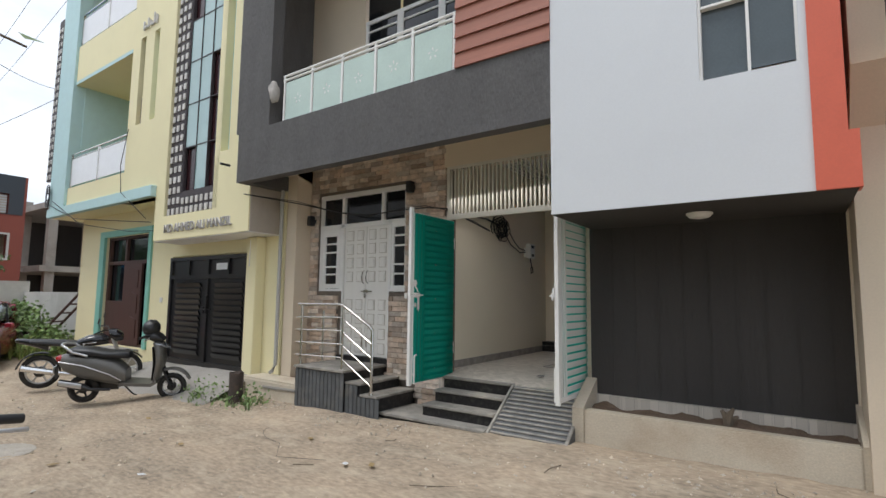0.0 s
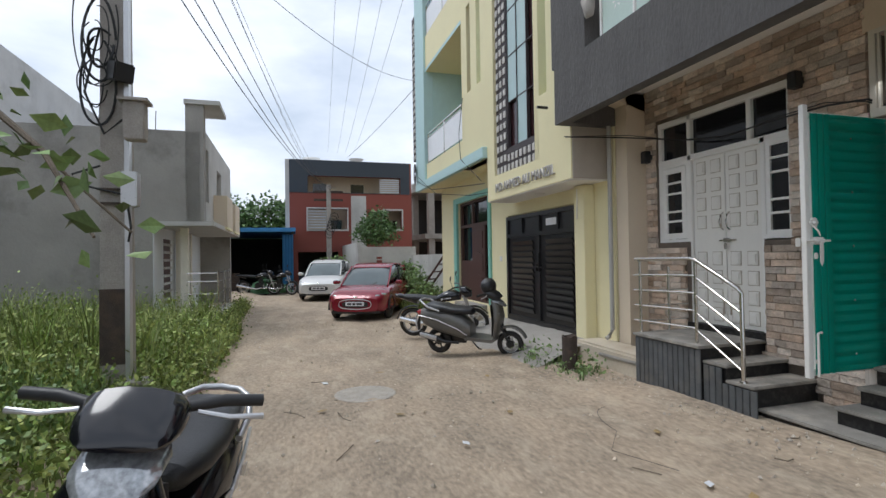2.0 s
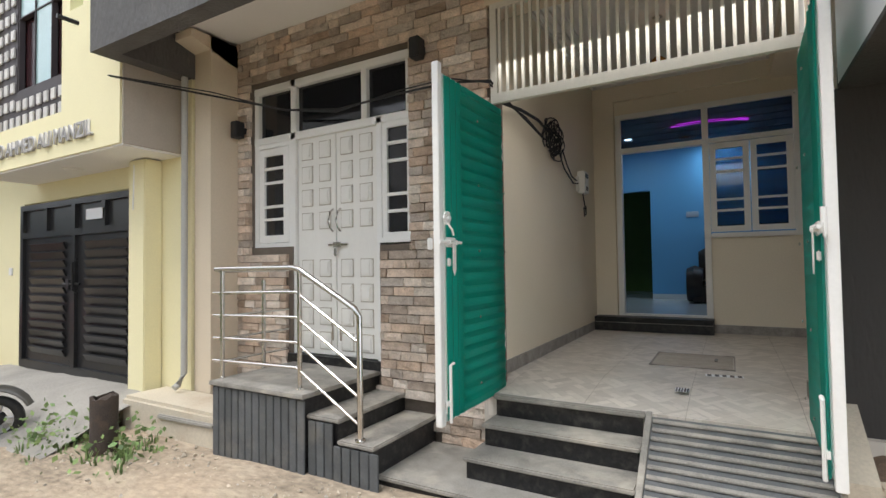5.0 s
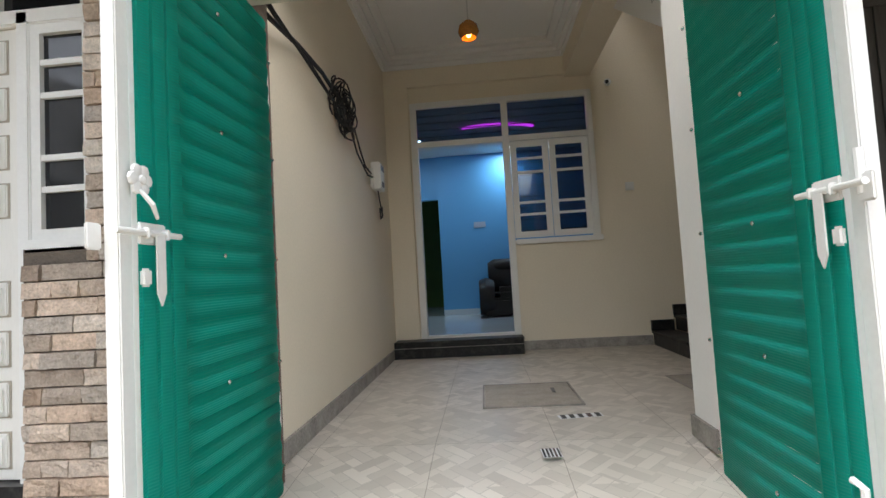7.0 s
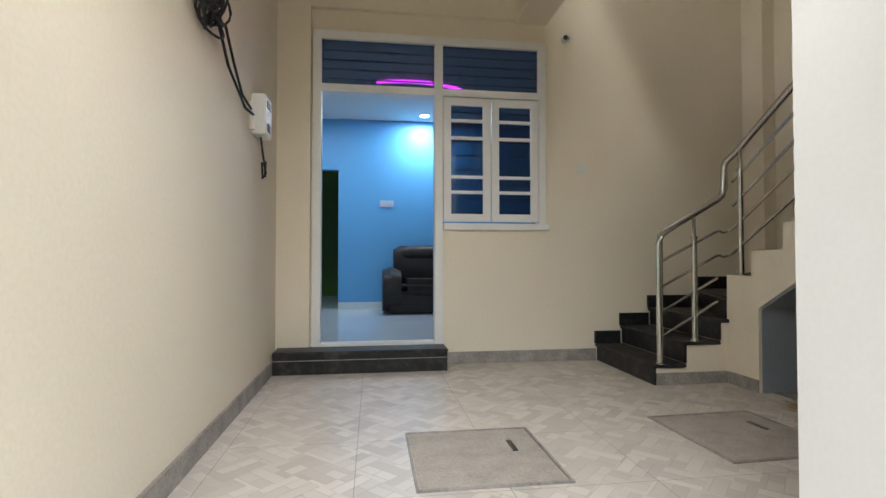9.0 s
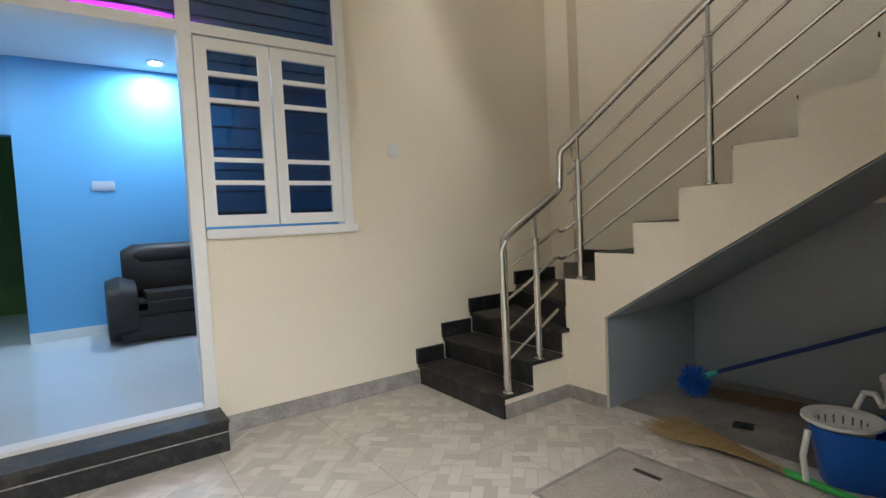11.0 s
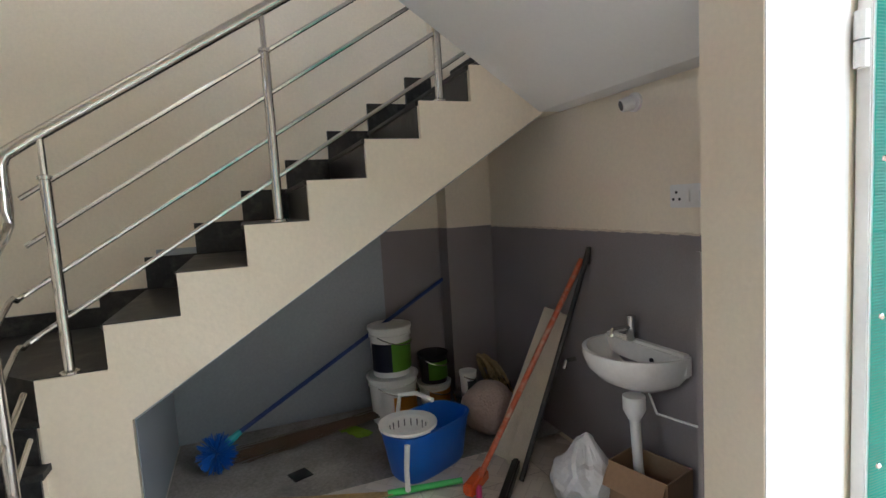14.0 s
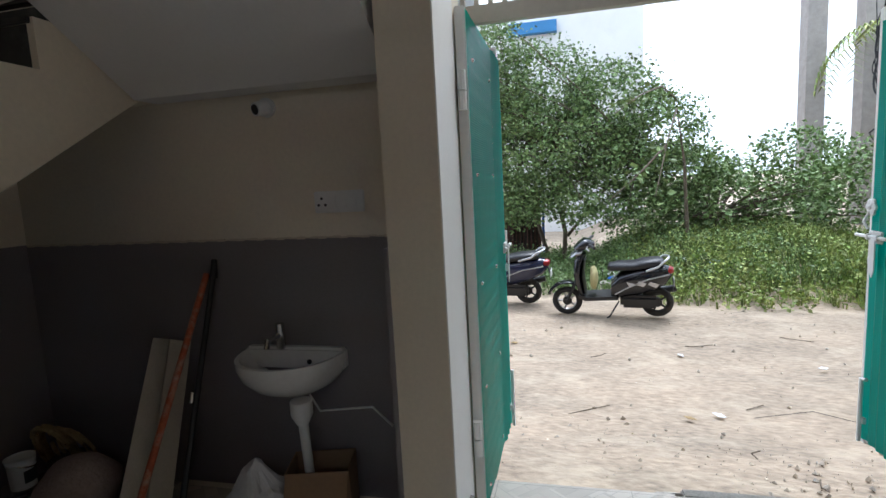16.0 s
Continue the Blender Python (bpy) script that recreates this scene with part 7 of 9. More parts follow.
    part("underbody", box(B(), -1.8, -0.7, 0.18, 1.6, 0.7, 0.3), M["black_plastic"], c)
    for sy in (-1, 1):
        part("wiper", tube(B(), [(0.98, sy * 0.1 + 0.15, 0.935), (0.7, sy * 0.3 + 0.2, 1.08)], 0.008, 5), M["black_plastic"], c)
    return c


M["car_glass"] = mat("tinted_car_glass", (0.10, 0.125, 0.13), 0.05, vary=0.15, scale=1.5, spec=0.8)
M["car_red"] = mat("deep_red_car_paint", (0.24, 0.012, 0.028), 0.22, 0.15, vary=0.06, coat=0.5)
M["car_white"] = mat("white_car_paint", (0.68, 0.68, 0.67), 0.25, vary=0.04, coat=0.4)
red_car = car((-15.85, 4.38, gz(-15.8, 4.4) - 0.01), -24, "car_red", "parked deep red hatchback facing up the lane")
white_car = car((-21.9, 3.45, gz(-21.9, 3.4) - 0.01), -14, "car_white", "parked white hatchback behind the red one")
for (x, y, rz) in ((-23.6, 0.7, 80), (-23.5, 1.5, 60)):
    m2 = copy_thing(mc, pose(x, y, gz(x, y), 0, 0, rz))
    m2["label"] = "dark motorcycle parked before the blue shed"

# ladder
ld = thing("wooden_ladder", (-14.9, 6.2, gz(-14.9, 6.2)), 0, "old dark wooden ladder leaning on the boundary wall", "ladder")
a0, a1 = Vector((-1.75, -0.35, 0)), Vector((-0.75, 0.62, 1.75))
sd = Vector((0.2, -0.2, 0))
for s_ in (-1, 1):
    part("stile", tube(B(), [a0 + sd * s_, a1 + sd * s_], 0.035, 6), M["wood_dark"], ld)
for k in range(7):
    p = a0.lerp(a1, (k + 0.6) / 7.4)
    part("rung", rod(B(), p - sd, p + sd, 0.022, seg=6), M["wood_dark"], ld)

# ---------------------------------------------------------------- utility poles and wires
pole = thing("utility_pole", (-6.95, 0.15, gz(-6.95, 0.15)), 0, "weathered concrete utility pole with meter boxes and cables", "utility pole")
M["pole"] = mat("weathered_pole_concrete", (0.36, 0.33, 0.30), 0.95, vary=0.2, scale=5, bump=0.5, stain=0.35, stain_color=(0.2, 0.18, 0.16), stain_scale=3)
part("shaft", plate(B(), [(-0.13, -0.2), (0.13, -0.2), (0.09, 8.2), (-0.09, 8.2)], -0.16, 0.16, "x"), M["pole"], pole)
part("tar_patch", box(B(), 0.155, -0.128, 0.35, 0.166, 0.128, 1.15), M["rust"], pole, "dark tar patch")
part("angle_bar", box(box(B(), 0.16, 0.12, -0.1, 0.20, 0.16, 8.0), 0.10, 0.16, -0.1, 0.20, 0.165, 8.0), M["silver"], pole, "galvanised angle bar")
part("base_block", box(B(), 0.0, 0.08, -0.15, 0.34, 0.34, 0.18, 0.04), M["concrete"], pole)
part("meter_box", box(box(B(), 0.16, 0.14, 2.72, 0.34, 0.34, 3.12, 0.01), 0.13, 0.10, 3.12, 0.38, 0.38, 3.15), M["pole"], pole, "grey metal meter box")
part("switch_box", box(B(), 0.18, 0.12, 2.02, 0.34, 0.27, 2.38, 0.01), M["silver"], pole, "small grey switch box")
part("black_box", box(B(), -0.10, -0.1, -0.10, 0.10, 0.1, 0.10, 0.015, m=pose(0.24, 0.1, 3.44, 0, 15, 40)), M["black_plastic"], pole, "black junction box")
part("clamp", box(box(B(), -0.17, -0.14, 2.2, 0.2, 0.15, 2.22), -0.17, -0.14, 2.05, 0.2, 0.15, 2.07), M["rust"], pole)
rng = np.random.default_rng(5)
for i in range(9):
    c0 = Vector((0.22, -0.18 + 0.1 * rng.random(), 3.3 + 0.6 * rng.random()))
    r0 = 0.12 + 0.2 * rng.random()
    part("cable_coil", tube(B(), [c0 + Vector((0.04 * math.sin(a * 2 + i), r0 * math.cos(a) * 0.7, r0 * math.sin(a) * (1.2 if i % 2 else 2.0))) for a in np.linspace(0.3 * i, 0.3 * i + 5.6, 26)], 0.007 if i % 3 else 0.014, 5), M["cable"], pole, "", True)
for pts in ([(0.2, -0.1, 3.9), (0.26, -0.22, 3.2), (0.24, -0.05, 2.78), (0.28, 0.15, 2.95)], [(0.2, -0.1, 2.45), (0.22, -0.35, 2.35), (0.2, -0.3, 2.25), (0.2, 0.12, 2.15)], [(0.24, 0.16, 2.05), (0.28, 0.2, 1.8), (0.22, 0.16, 1.65)]):
    part("cable", tube(B(), pts, 0.012, 6), M["cable"], pole, "", True)

p2 = thing("utility_pole", (-26.0, 3.85, -0.3), 0, "far concrete utility pole with tangled cables", "utility pole")
part("shaft", plate(B(), [(-0.13, 0), (0.13, 0), (0.1, 5.4), (-0.1, 5.4)], -0.13, 0.13, "x"), M["pole"], p2)
for z in (5.0, 4.6):
    part("cross_arm", box(B(), -0.06, -0.7, z, 0.06, 0.7, z + 0.1), M["rust"], p2)
for i in range(6):
    part("cable_coil", tube(B(), [(0.2, 0.2 * math.cos(a) + 0.05 * i, 3.0 + 0.3 * i * 0.5 + 0.25 * math.sin(a)) for a in np.linspace(0, 6, 16)], 0.015, 4), M["cable"], p2, "", True)


def wire(a, b_, sag, r=0.011, n=18, label="thin black overhead cable across the lane"):
    a, b_ = Vector(a), Vector(b_)
    pts = [a.lerp(b_, k / n) - Vector((0, 0, sag * 4 * (k / n) * (1 - k / n))) for k in range(n + 1)]
    o = part("overhead_wire", tube(B(), pts, r, 5), M["cable"], None, "", True)
    tagged(o, label, "wire", "overhead wires")
    return o


for k, (y0, z0) in enumerate(((-0.2, 7.6), (0.1, 7.4), (0.5, 7.6), (0.0, 6.6), (0.05, 5.9), (0.1, 5.5))):
    wire((-6.95, 0.15 + 0.0, z0), (-26, 3.5 + 0.15 * k, 4.7 + 0.05 * k), 0.45 if k < 3 else 0.8, 0.005 if k < 3 else 0.009)
    wire((-6.95, 0.15, z0), (14, 0.6 + 0.2 * k, z0 + 0.3), 0.4, 0.004)
for dy in (0.9, 1.5, 2.0, 2.5):
    wire((2.0, dy + 1.2, 8.6), (-27, 3.2 + dy * 0.8, 6.9), 0.7, 0.004)
wire((-6.95, 0.15, 6.0), (-15.6, 5.64, 6.9), 0.55, 0.006)
wire((-15.5, 5.64, 6.6), (-27, 4.9, 6.7), 0.1, 0.008)
wire((-6.95, 0.15, 7.3), (-20, -9, 9.8), 0.4, 0.006)
wire((-6.95, 0.15, 7.0), (-20, -12, 9.9), 0.4, 0.006)
# cable along the house front into the porch
cbl = [(-6.8, 5.62, 3.1), (-6.2, 6.2, 2.98), (-5.6, 6.5, 2.83), (-5.0, 6.52, 2.74), (-4.4, 6.52, 2.76), (-3.9, 6.5, 2.75), (-3.6, 6.55, 2.72), (-3.62, 6.9, 2.68), (-3.61, 7.3, 2.62), (-3.6, 7.75, 2.55)]
tagged(part("facade_cable", tube(tube(B(), cbl, 0.009, 6), [(x, y - 0.02, z + 0.03 * math.sin(i * 1.7)) for i, (x, y, z) in enumerate(cbl)], 0.006, 5), M["cable"], None, "", True), "black cables slung across the stone front", "cable")
for pts in ([(-9.9, 5.66, 2.9), (-11.5, 5.62, 3.05), (-13.5, 5.60, 3.25), (-15.2, 5.58, 3.75)], [(-9.8, 6.2, 2.8), (-11.4, 5.9, 2.85), (-13.2, 5.62, 3.1), (-14.9, 5.58, 3.8)], [(-11.2, 5.68, 5.0), (-11.25, 5.6, 4.2), (-11.1, 5.58, 3.6), (-10.2, 5.7, 3.0)]):
    tagged(part("facade_cable", tube(B(), pts, 0.008, 5), M["cable"], None, "", True), "thin black cable hung on the yellow house", "cable")
bm = B()
for i in range(5):
    tube(bm, [(-15.33, 5.56 + 0.01 * i, 3.9 + 0.14 * i * 0.3 + 0.16 * math.sin(a)) if False else (-15.25 + 0.12 * math.cos(a), 5.58, 3.85 + 0.05 * i + 0.2 * math.sin(a)) for a in np.linspace(0, 6, 16)], 0.012, 5)
tagged(part("cable_coil", bm, M["cable"], None, "", True), "black cable coil at the balcony corner", "cable")

# ---------------------------------------------------------------- plants
def leaf_thing(parent, name, centres, size, material, seed, droop=0.3, long=1.0, label=""):
    v, f = leaves(np.random.default_rng(seed), np.asarray(centres), size, droop, long)
    o = new(name, cloud_mesh(name, v, f, material))
    o.parent = parent
    if label:
        o["label"] = label
    return o


def clumps(rng, blobs, count, spread=1.0):
    """Leaf places gathered in small clumps on the outside of overlapping blobs (x, y, z, radius, flatten)."""
    w = np.array([b_[3] ** 2 for b_ in blobs]); w = w / w.sum()
    out = []
    for _ in range(count):
        bx, by, bz, br, fl = blobs[rng.choice(len(blobs), p=w)]
        d = rng.normal(size=3); d /= np.linalg.norm(d)
        r = br * (0.55 + 0.5 * rng.random() ** 0.6)
        c = np.array([bx, by, bz]) + d * r * np.array([1, 1, fl])
        k = rng.integers(8, 22)
        out.append(c + rng.normal(size=(k, 3)) * 0.11 * spread * np.array([1, 1, 0.8]))
    return np.concatenate(out)


def tree(name, loc, label, category, trunk, blobs, count, leaf, material, seed, spread=1.0, droop=0.3):
    t = thing(name, loc, 0, label, category)
    rng_ = np.random.default_rng(seed)
    bm = B()
    for pts, r0, r1 in trunk:
        n = len(pts)
        tube(bm, pts, [r0 + (r1 - r0) * k / (n - 1) for k in range(n)], 8)
    for bx, by, bz, br, fl in blobs:
        for _ in range(5):
            d = rng_.normal(size=3); d /= np.linalg.norm(d)
            e = Vector((bx + d[0] * br, by + d[1] * br, bz + d[2] * br * fl))
            s0 = Vector(trunk[rng_.integers(len(trunk))][0][-1])
            tube(bm, [s0, s0.lerp(e, 0.5) + Vector((0, 0, 0.1)), e], [0.03, 0.018, 0.006], 5)
    part("trunk", bm, M["bark"], t, "", True)
    leaf_thing(t, "crown", clumps(rng_, blobs, count, spread), leaf, material, seed + 1, droop)
    return t


tree("lane_tree", (-2.2, -3.2, gz(-2.2, -3.2)), "bushy young tree with small bright leaves across the lane", "tree",
     [([(0.0, 0.5, -0.1), (-0.05, 0.4, 0.8), (0.15, 0.2, 1.8), (0.3, 0.0, 2.8)], 0.06, 0.03), ([(0.3, -0.2, 0), (0.7, -0.3, 1.4), (1.0, -0.4, 2.6)], 0.06, 0.03), ([(-0.1, 0.3, 0.7), (-0.9, 0.4, 1.7), (-1.7, 0.4, 2.4)], 0.04, 0.015)],
     [(0.6, 0.2, 2.6, 1.35, 0.9), (-0.4, 0.3, 2.5, 1.1, 0.85), (1.5, 0.0, 3.6, 1.2, 0.9), (0.4, -0.3, 4.0, 1.25, 0.9), (-1.3, 0.5, 2.3, 0.8, 0.8), (1.0, 0.7, 1.6, 0.8, 0.7), (2.2, 0.2, 2.6, 0.9, 1.0), (1.6, 0.3, 4.9, 0.9, 0.8), (-0.2, 0.9, 1.4, 0.6, 0.6), (2.9, 0.3, 3.6, 0.9, 1.1), (-2.0, 0.2, 2.9, 1.0, 0.9), (-2.5, 0.3, 2.0, 0.8, 0.8), (-1.2, 0.1, 3.6, 1.0, 0.9), (-1.6, 0.6, 1.3, 0.8, 0.7)], 4000, 0.085, M["leaf"], 11, 1.15)
tree("hedge_bush", (-5.6, -3.4, gz(-5.6, -3.4) - 0.2), "dense green hedge of shrubs beyond the waste ground", "bush",
     [([(0, 0, 0), (0.1, 0, 0.6)], 0.04, 0.02)],
     [(0, 0, 1.0, 1.0, 0.8), (-1.4, 0.1, 1.1, 1.0, 0.8), (-2.8, 0, 1.2, 1.1, 0.8), (1.2, 0.1, 0.9, 0.8, 0.7), (-2.2, -1.6, 1.6, 1.2, 0.8), (0.2, -1.5, 1.5, 1.1, 0.8)], 800, 0.11, M["leaf"], 21, 1.3)
tree("lane_bush", (-17.5, 5.7, gz(-17.5, 5.7)), "green bush growing beside the boundary wall", "bush", [([(0, 0, 0), (0, 0, 0.5)], 0.03, 0.015)],
     [(0, 0, 0.5, 0.6, 0.9), (0.9, 0.1, 0.5, 0.5, 1.0), (-0.9, 0, 0.6, 0.6, 0.9), (0.3, 0.1, 1.0, 0.4, 0.9), (1.9, 0.3, 0.35, 0.45, 0.8)], 260, 0.12, M["leaf"], 31)
tree("lane_bush", (-24.5, 4.0, gz(-24.5, 4)), "leafy bush before the whitewashed wall", "bush", [([(0, 0, 0), (0, 0, 0.8)], 0.04, 0.02)],
     [(0, 0, 0.9, 0.7, 0.9), (0.6, 0.3, 0.6, 0.6, 0.9), (0.2, -0.5, 0.8, 0.5, 0.8)], 130, 0.16, M["leaf"], 33, 1.4)
tree("courtyard_tree", (-24.6, 5.9, -0.3), "small round green tree behind the wall", "tree", [([(0, 0, 0), (0.05, 0, 1.4), (0, 0.1, 2.4)], 0.08, 0.04)],
     [(0, 0, 3.1, 0.75, 0.8), (0.2, -0.5, 2.8, 0.5, 0.8), (0, 0.5, 2.9, 0.55, 0.8), (0.1, 0.1, 3.7, 0.5, 0.7)], 190, 0.15, M["leaf_dark"], 41, 1.3)
for i, (x, y, h) in enumerate(((-41, -7, 6.2), (-42, -3.4, 6.6), (-41, 0.0, 6.4), (-43, 3.2, 6.8), (-40, -10.5, 6.3))):
    tree("far_tree", (x, y, -0.3), "tall dark green tree behind the blue shed", "tree", [([(0, 0, 0), (0.1, 0, 2.5), (0, 0, 4.2)], 0.2, 0.1)],
         [(0, 0, h - 2.0, 2.2, 0.9), (0.5, 1.4, h - 2.6, 1.6, 0.9), (0.3, -1.4, h - 2.4, 1.7, 0.9), (0.4, 0.4, h - 1.2, 1.4, 0.8), (0.5, 0, h - 4, 2.0, 0.8)], 300, 0.34, M["leaf_dark"], 50 + i, 3.2)

# branch reaching over the verge
bt = thing("verge_tree", (-4.6, -1.9, gz(-4.6, -1.9)), 0, "leafy branch of a verge tree hanging over the lane", "tree")
bm = B()
tw = [[(0, 0, -0.1), (0.1, 0.1, 1.6), (0.3, 0.4, 2.6)], [(0.3, 0.4, 2.6), (0.5, 1.3, 2.5), (0.85, 2.3, 1.85), (1.15, 3.1, 1.1)], [(0.5, 1.3, 2.65), (0.9, 2.2, 2.75), (1.3, 2.9, 2.55), (1.75, 3.7, 2.22)], [(0.85, 2.3, 1.85), (1.3, 2.8, 1.45), (1.8, 3.15, 1.05)]]
for pts in tw:
    tube(bm, pts, [0.045 - 0.035 * k / (len(pts) - 1) for k in range(len(pts))] if pts[0][2] < 0 else [0.02 - 0.014 * k / (len(pts) - 1) for k in range(len(pts))], 6)
part("trunk", bm, M["bark"], bt, "", True)
rg = np.random.default_rng(77)
cs = []
for pts in tw[1:]:
    for _ in range(30):
        k = rg.integers(1, len(pts)); f = rg.random()
        p = Vector(pts[k - 1]).lerp(Vector(pts[k]), f)
        cs.append([p.x + rg.normal() * 0.09, p.y + rg.normal() * 0.09, p.z + rg.normal() * 0.09])
leaf_thing(bt, "crown", cs, 0.12, M["leaf"], 78, 0.5)


# weeds and grass
def weeds(name, seed, count, place, height, material, label):
    rg = np.random.default_rng(seed)
    V, F = [], []
    for _ in range(count):
        x, y = place(rg)
        z = gz(x, y)
        h = height * (0.45 + 0.9 * rg.random()) * (0.7 + 0.6 * noise.noise((x * 0.6, y * 0.6, seed)))
        for _b in range(6):
            a = rg.random() * math.tau
            lean = 0.15 + 0.5 * rg.random()
            d = np.array([math.cos(a), math.sin(a), 0]); s = np.array([-d[1], d[0], 0]) * (0.004 + 0.007 * rg.random())
            p0 = np.array([x, y, z]) + d * 0.03
            p1 = p0 + d * lean * h * 0.4 + np.array([0, 0, h * 0.6]); p2 = p0 + d * lean * h + np.array([0, 0, h])
            i = len(V)
            V += [p0 - s, p0 + s, p1 + s * 0.8, p1 - s * 0.8, p2]
            F += [(i, i + 1, i + 2, i + 3), (i + 3, i + 2, i + 4)]
        for _l in range(10):
            c = np.array([x, y, z + h * (0.3 + 0.7 * rg.random())]) + rg.normal(size=3) * 0.10
            a = rg.normal(size=3); a /= np.linalg.norm(a); b_ = np.cross(a, rg.normal(size=3)); b_ /= np.linalg.norm(b_)
            k = 0.025 + 0.045 * rg.random()
            i = len(V)
            V += [c, c + k * (0.5 * a + 0.35 * b_), c + k * a * 1.1, c + k * (0.5 * a - 0.35 * b_)]
            F += [(i, i + 1, i + 2, i + 3)]
    me = cloud_mesh(name, [tuple(v) for v in V], F, material)
    return tagged(new(name, me), label, "weeds", "", "stuff")


def verge(rg):
    while True:
        x, y = rg.uniform(-19, -6.2), rg.uniform(-5.5, 1.0)
        if y < 0.95 - 0.25 * rg.random() and not (x < -13.1 and y < 0.35) and not (x < -13.2 and y > 0.7):
            if not (x > -5 and y > 0.6):
                return x, y


weeds("tall_weeds", 13, 900, lambda rg: (rg.uniform(-13.0, -7.6), rg.uniform(-3.5, 0.7)), 0.85, M["grass"], "tall seeding grass clumps beside the pole")
weeds("verge_weeds", 3, 4600, verge, 0.5, M["grass"], "tall green and yellowing weeds on the verge")
weeds("mound_weeds", 4, 2600, lambda rg: (rg.uniform(-9, -3.4), rg.uniform(-5.0, 0.9) * rg.uniform(0.6, 1.0)), 0.2, M["grass"], "low green weeds over the waste mound")
weeds("tree_foot_weeds", 6, 900, lambda rg: (rg.uniform(-3.6, -0.2), rg.uniform(-3.6, -0.8)), 0.35, M["leaf"], "green weeds below the lane tree")
weeds("slope_weeds", 9, 1500, lambda rg: (rg.uniform(-6.5, -1.8), rg.uniform(-4.6, 0.2)), 0.3, M["leaf"], "leafy green weeds on the slope of the mound")
weeds("wall_weeds", 7, 420, lambda rg: (rg.uniform(-20.5, -15.2), rg.uniform(5.2, 6.8)), 0.6, M["grass"], "weeds along the boundary wall")
weeds("gate_weeds", 8, 60, lambda rg: (rg.choice([-7.3, -6.9, -6.25]) + rg.normal() * 0.16, 5.45 + rg.normal() * 0.12), 0.11, M["leaf"], "small weeds beside the cement kerb")

# leafy ground cover of the verge
rg = np.random.default_rng(61)
cs = []
for _ in range(5200):
    x, y = rg.uniform(-12.5, -3.3), rg.uniform(-4.5, 0.95)
    if noise.noise((x * 1.1, y * 1.1, 5.0)) < -0.12 or (x > -4.2 and y > 0.75):
        continue
    k = 0.10 + 0.22 * max(0, noise.noise((x * 0.8, y * 0.8, 9.0)) + 0.4)
    for _k in range(4):
        cs.append([x + rg.normal() * 0.06, y + rg.normal() * 0.06, gz(x, y) + 0.02 + k * rg.random()])
v_, f_ = leaves(np.random.default_rng(62), np.asarray(cs), 0.075, 0.1)
tagged(new("ground_cover", cloud_mesh("ground_cover", v_, f_, M["grass"])), "leafy green ground cover on the verge", "weeds", "", "stuff")


# ---------------------------------------------------------------- porch fittings
hatch = thing("floor_hatch", (-2.45, 8.15, FZ), 0, "flush square cement hatch cover with a slot handle", "hatch", "floor hatches")
M["hatch"] = mat("dusty_cement_cover", (0.40, 0.36, 0.31), 0.8, vary=0.25, scale=9, fine=70, bump=0.5, bscale=70)
part("cover", box(B(), -0.30, -0.31, 0.0, 0.30, 0.31, 0.006, 0.002), M["hatch"], hatch)
part("rim", wall_boxes(B(), -0.315, 0.315, -0.325, 0.325, 0.0, 0.009, [(-0.303, 0.303, -0.313, 0.313)]), M["skirting"], hatch)
hatch.children[-1].matrix_basis = pose(0, 0, 0.009, -90)
part("handle_slot", box(B(), 0.16, 0.02, 0.006, 0.185, 0.15, 0.009), M["black_metal"], hatch)
copy_thing(hatch, pose(-1.08, 8.24, FZ, 0, 0, 2))
for (x, y, rz, w, d) in ((-2.21, 7.60, 8, 0.25, 0.07), (-2.45, 7.02, 2, 0.085, 0.11)):
    slip = thing("paper_slip", (x, y, FZ + 0.001), rz, "striped black and white paper slip on the floor", "paper", "floor papers")
    part("sheet", box(B(), -w / 2, -d / 2, 0, w / 2, d / 2, 0.002), M["sheet_white"], slip)
    for k in range(5):
        x0 = -w / 2 + w * (k + 0.2) / 5
        part("print_bar", plate(B(), [(x0, -d / 2), (x0 + w * 0.11, -d / 2), (x0 + w * 0.13, d / 2), (x0 + w * 0.02, d / 2)], 0.002, 0.003, "z"), M["black_plastic"] if k != 3 else M["wood_dark"], slip)

mt = thing("electric_meter", (-3.70, 9.33, 2.37), 0, "white electric meter box with loose wires on the wall", "meter")
part("case", box(B(), 0.0, -0.10, -0.13, 0.09, 0.10, 0.13, 0.008), M["white_plastic"], mt)
part("display", box(box(B(), 0.09, -0.06, 0.05, 0.094, 0.06, 0.10), 0.09, -0.04, -0.10, 0.095, 0.04, -0.05), M["black_plastic"], mt)
part("conduit", tube(B(), [(0.02, -0.16, 0.05), (0.02, -0.16, -0.12)], 0.02, 8), M["white_plastic"], mt, "", True)
part("loose_wire", tube(B(), [(0.04, 0.0, -0.13), (0.05, 0.03, -0.25), (0.06, 0.07, -0.36), (0.05, 0.02, -0.40), (0.05, 0.0, -0.3), (0.06, 0.06, -0.28), (0.05, 0.09, -0.38)], 0.008, 6), M["cable"], mt, "", True)
part("feed_wire", tube(B(), [(0.02, -0.16, 0.0), (0.02, -0.4, 0.02), (0.03, -0.62, 0.12), (0.03, -0.78, 0.25)], 0.008, 6), M["cable"], mt, "", True)
cb = thing("cable_bundle", (-3.69, 8.17, 2.64), 0, "tangled coil of black cable on the porch wall", "cable")
rg = np.random.default_rng(9)
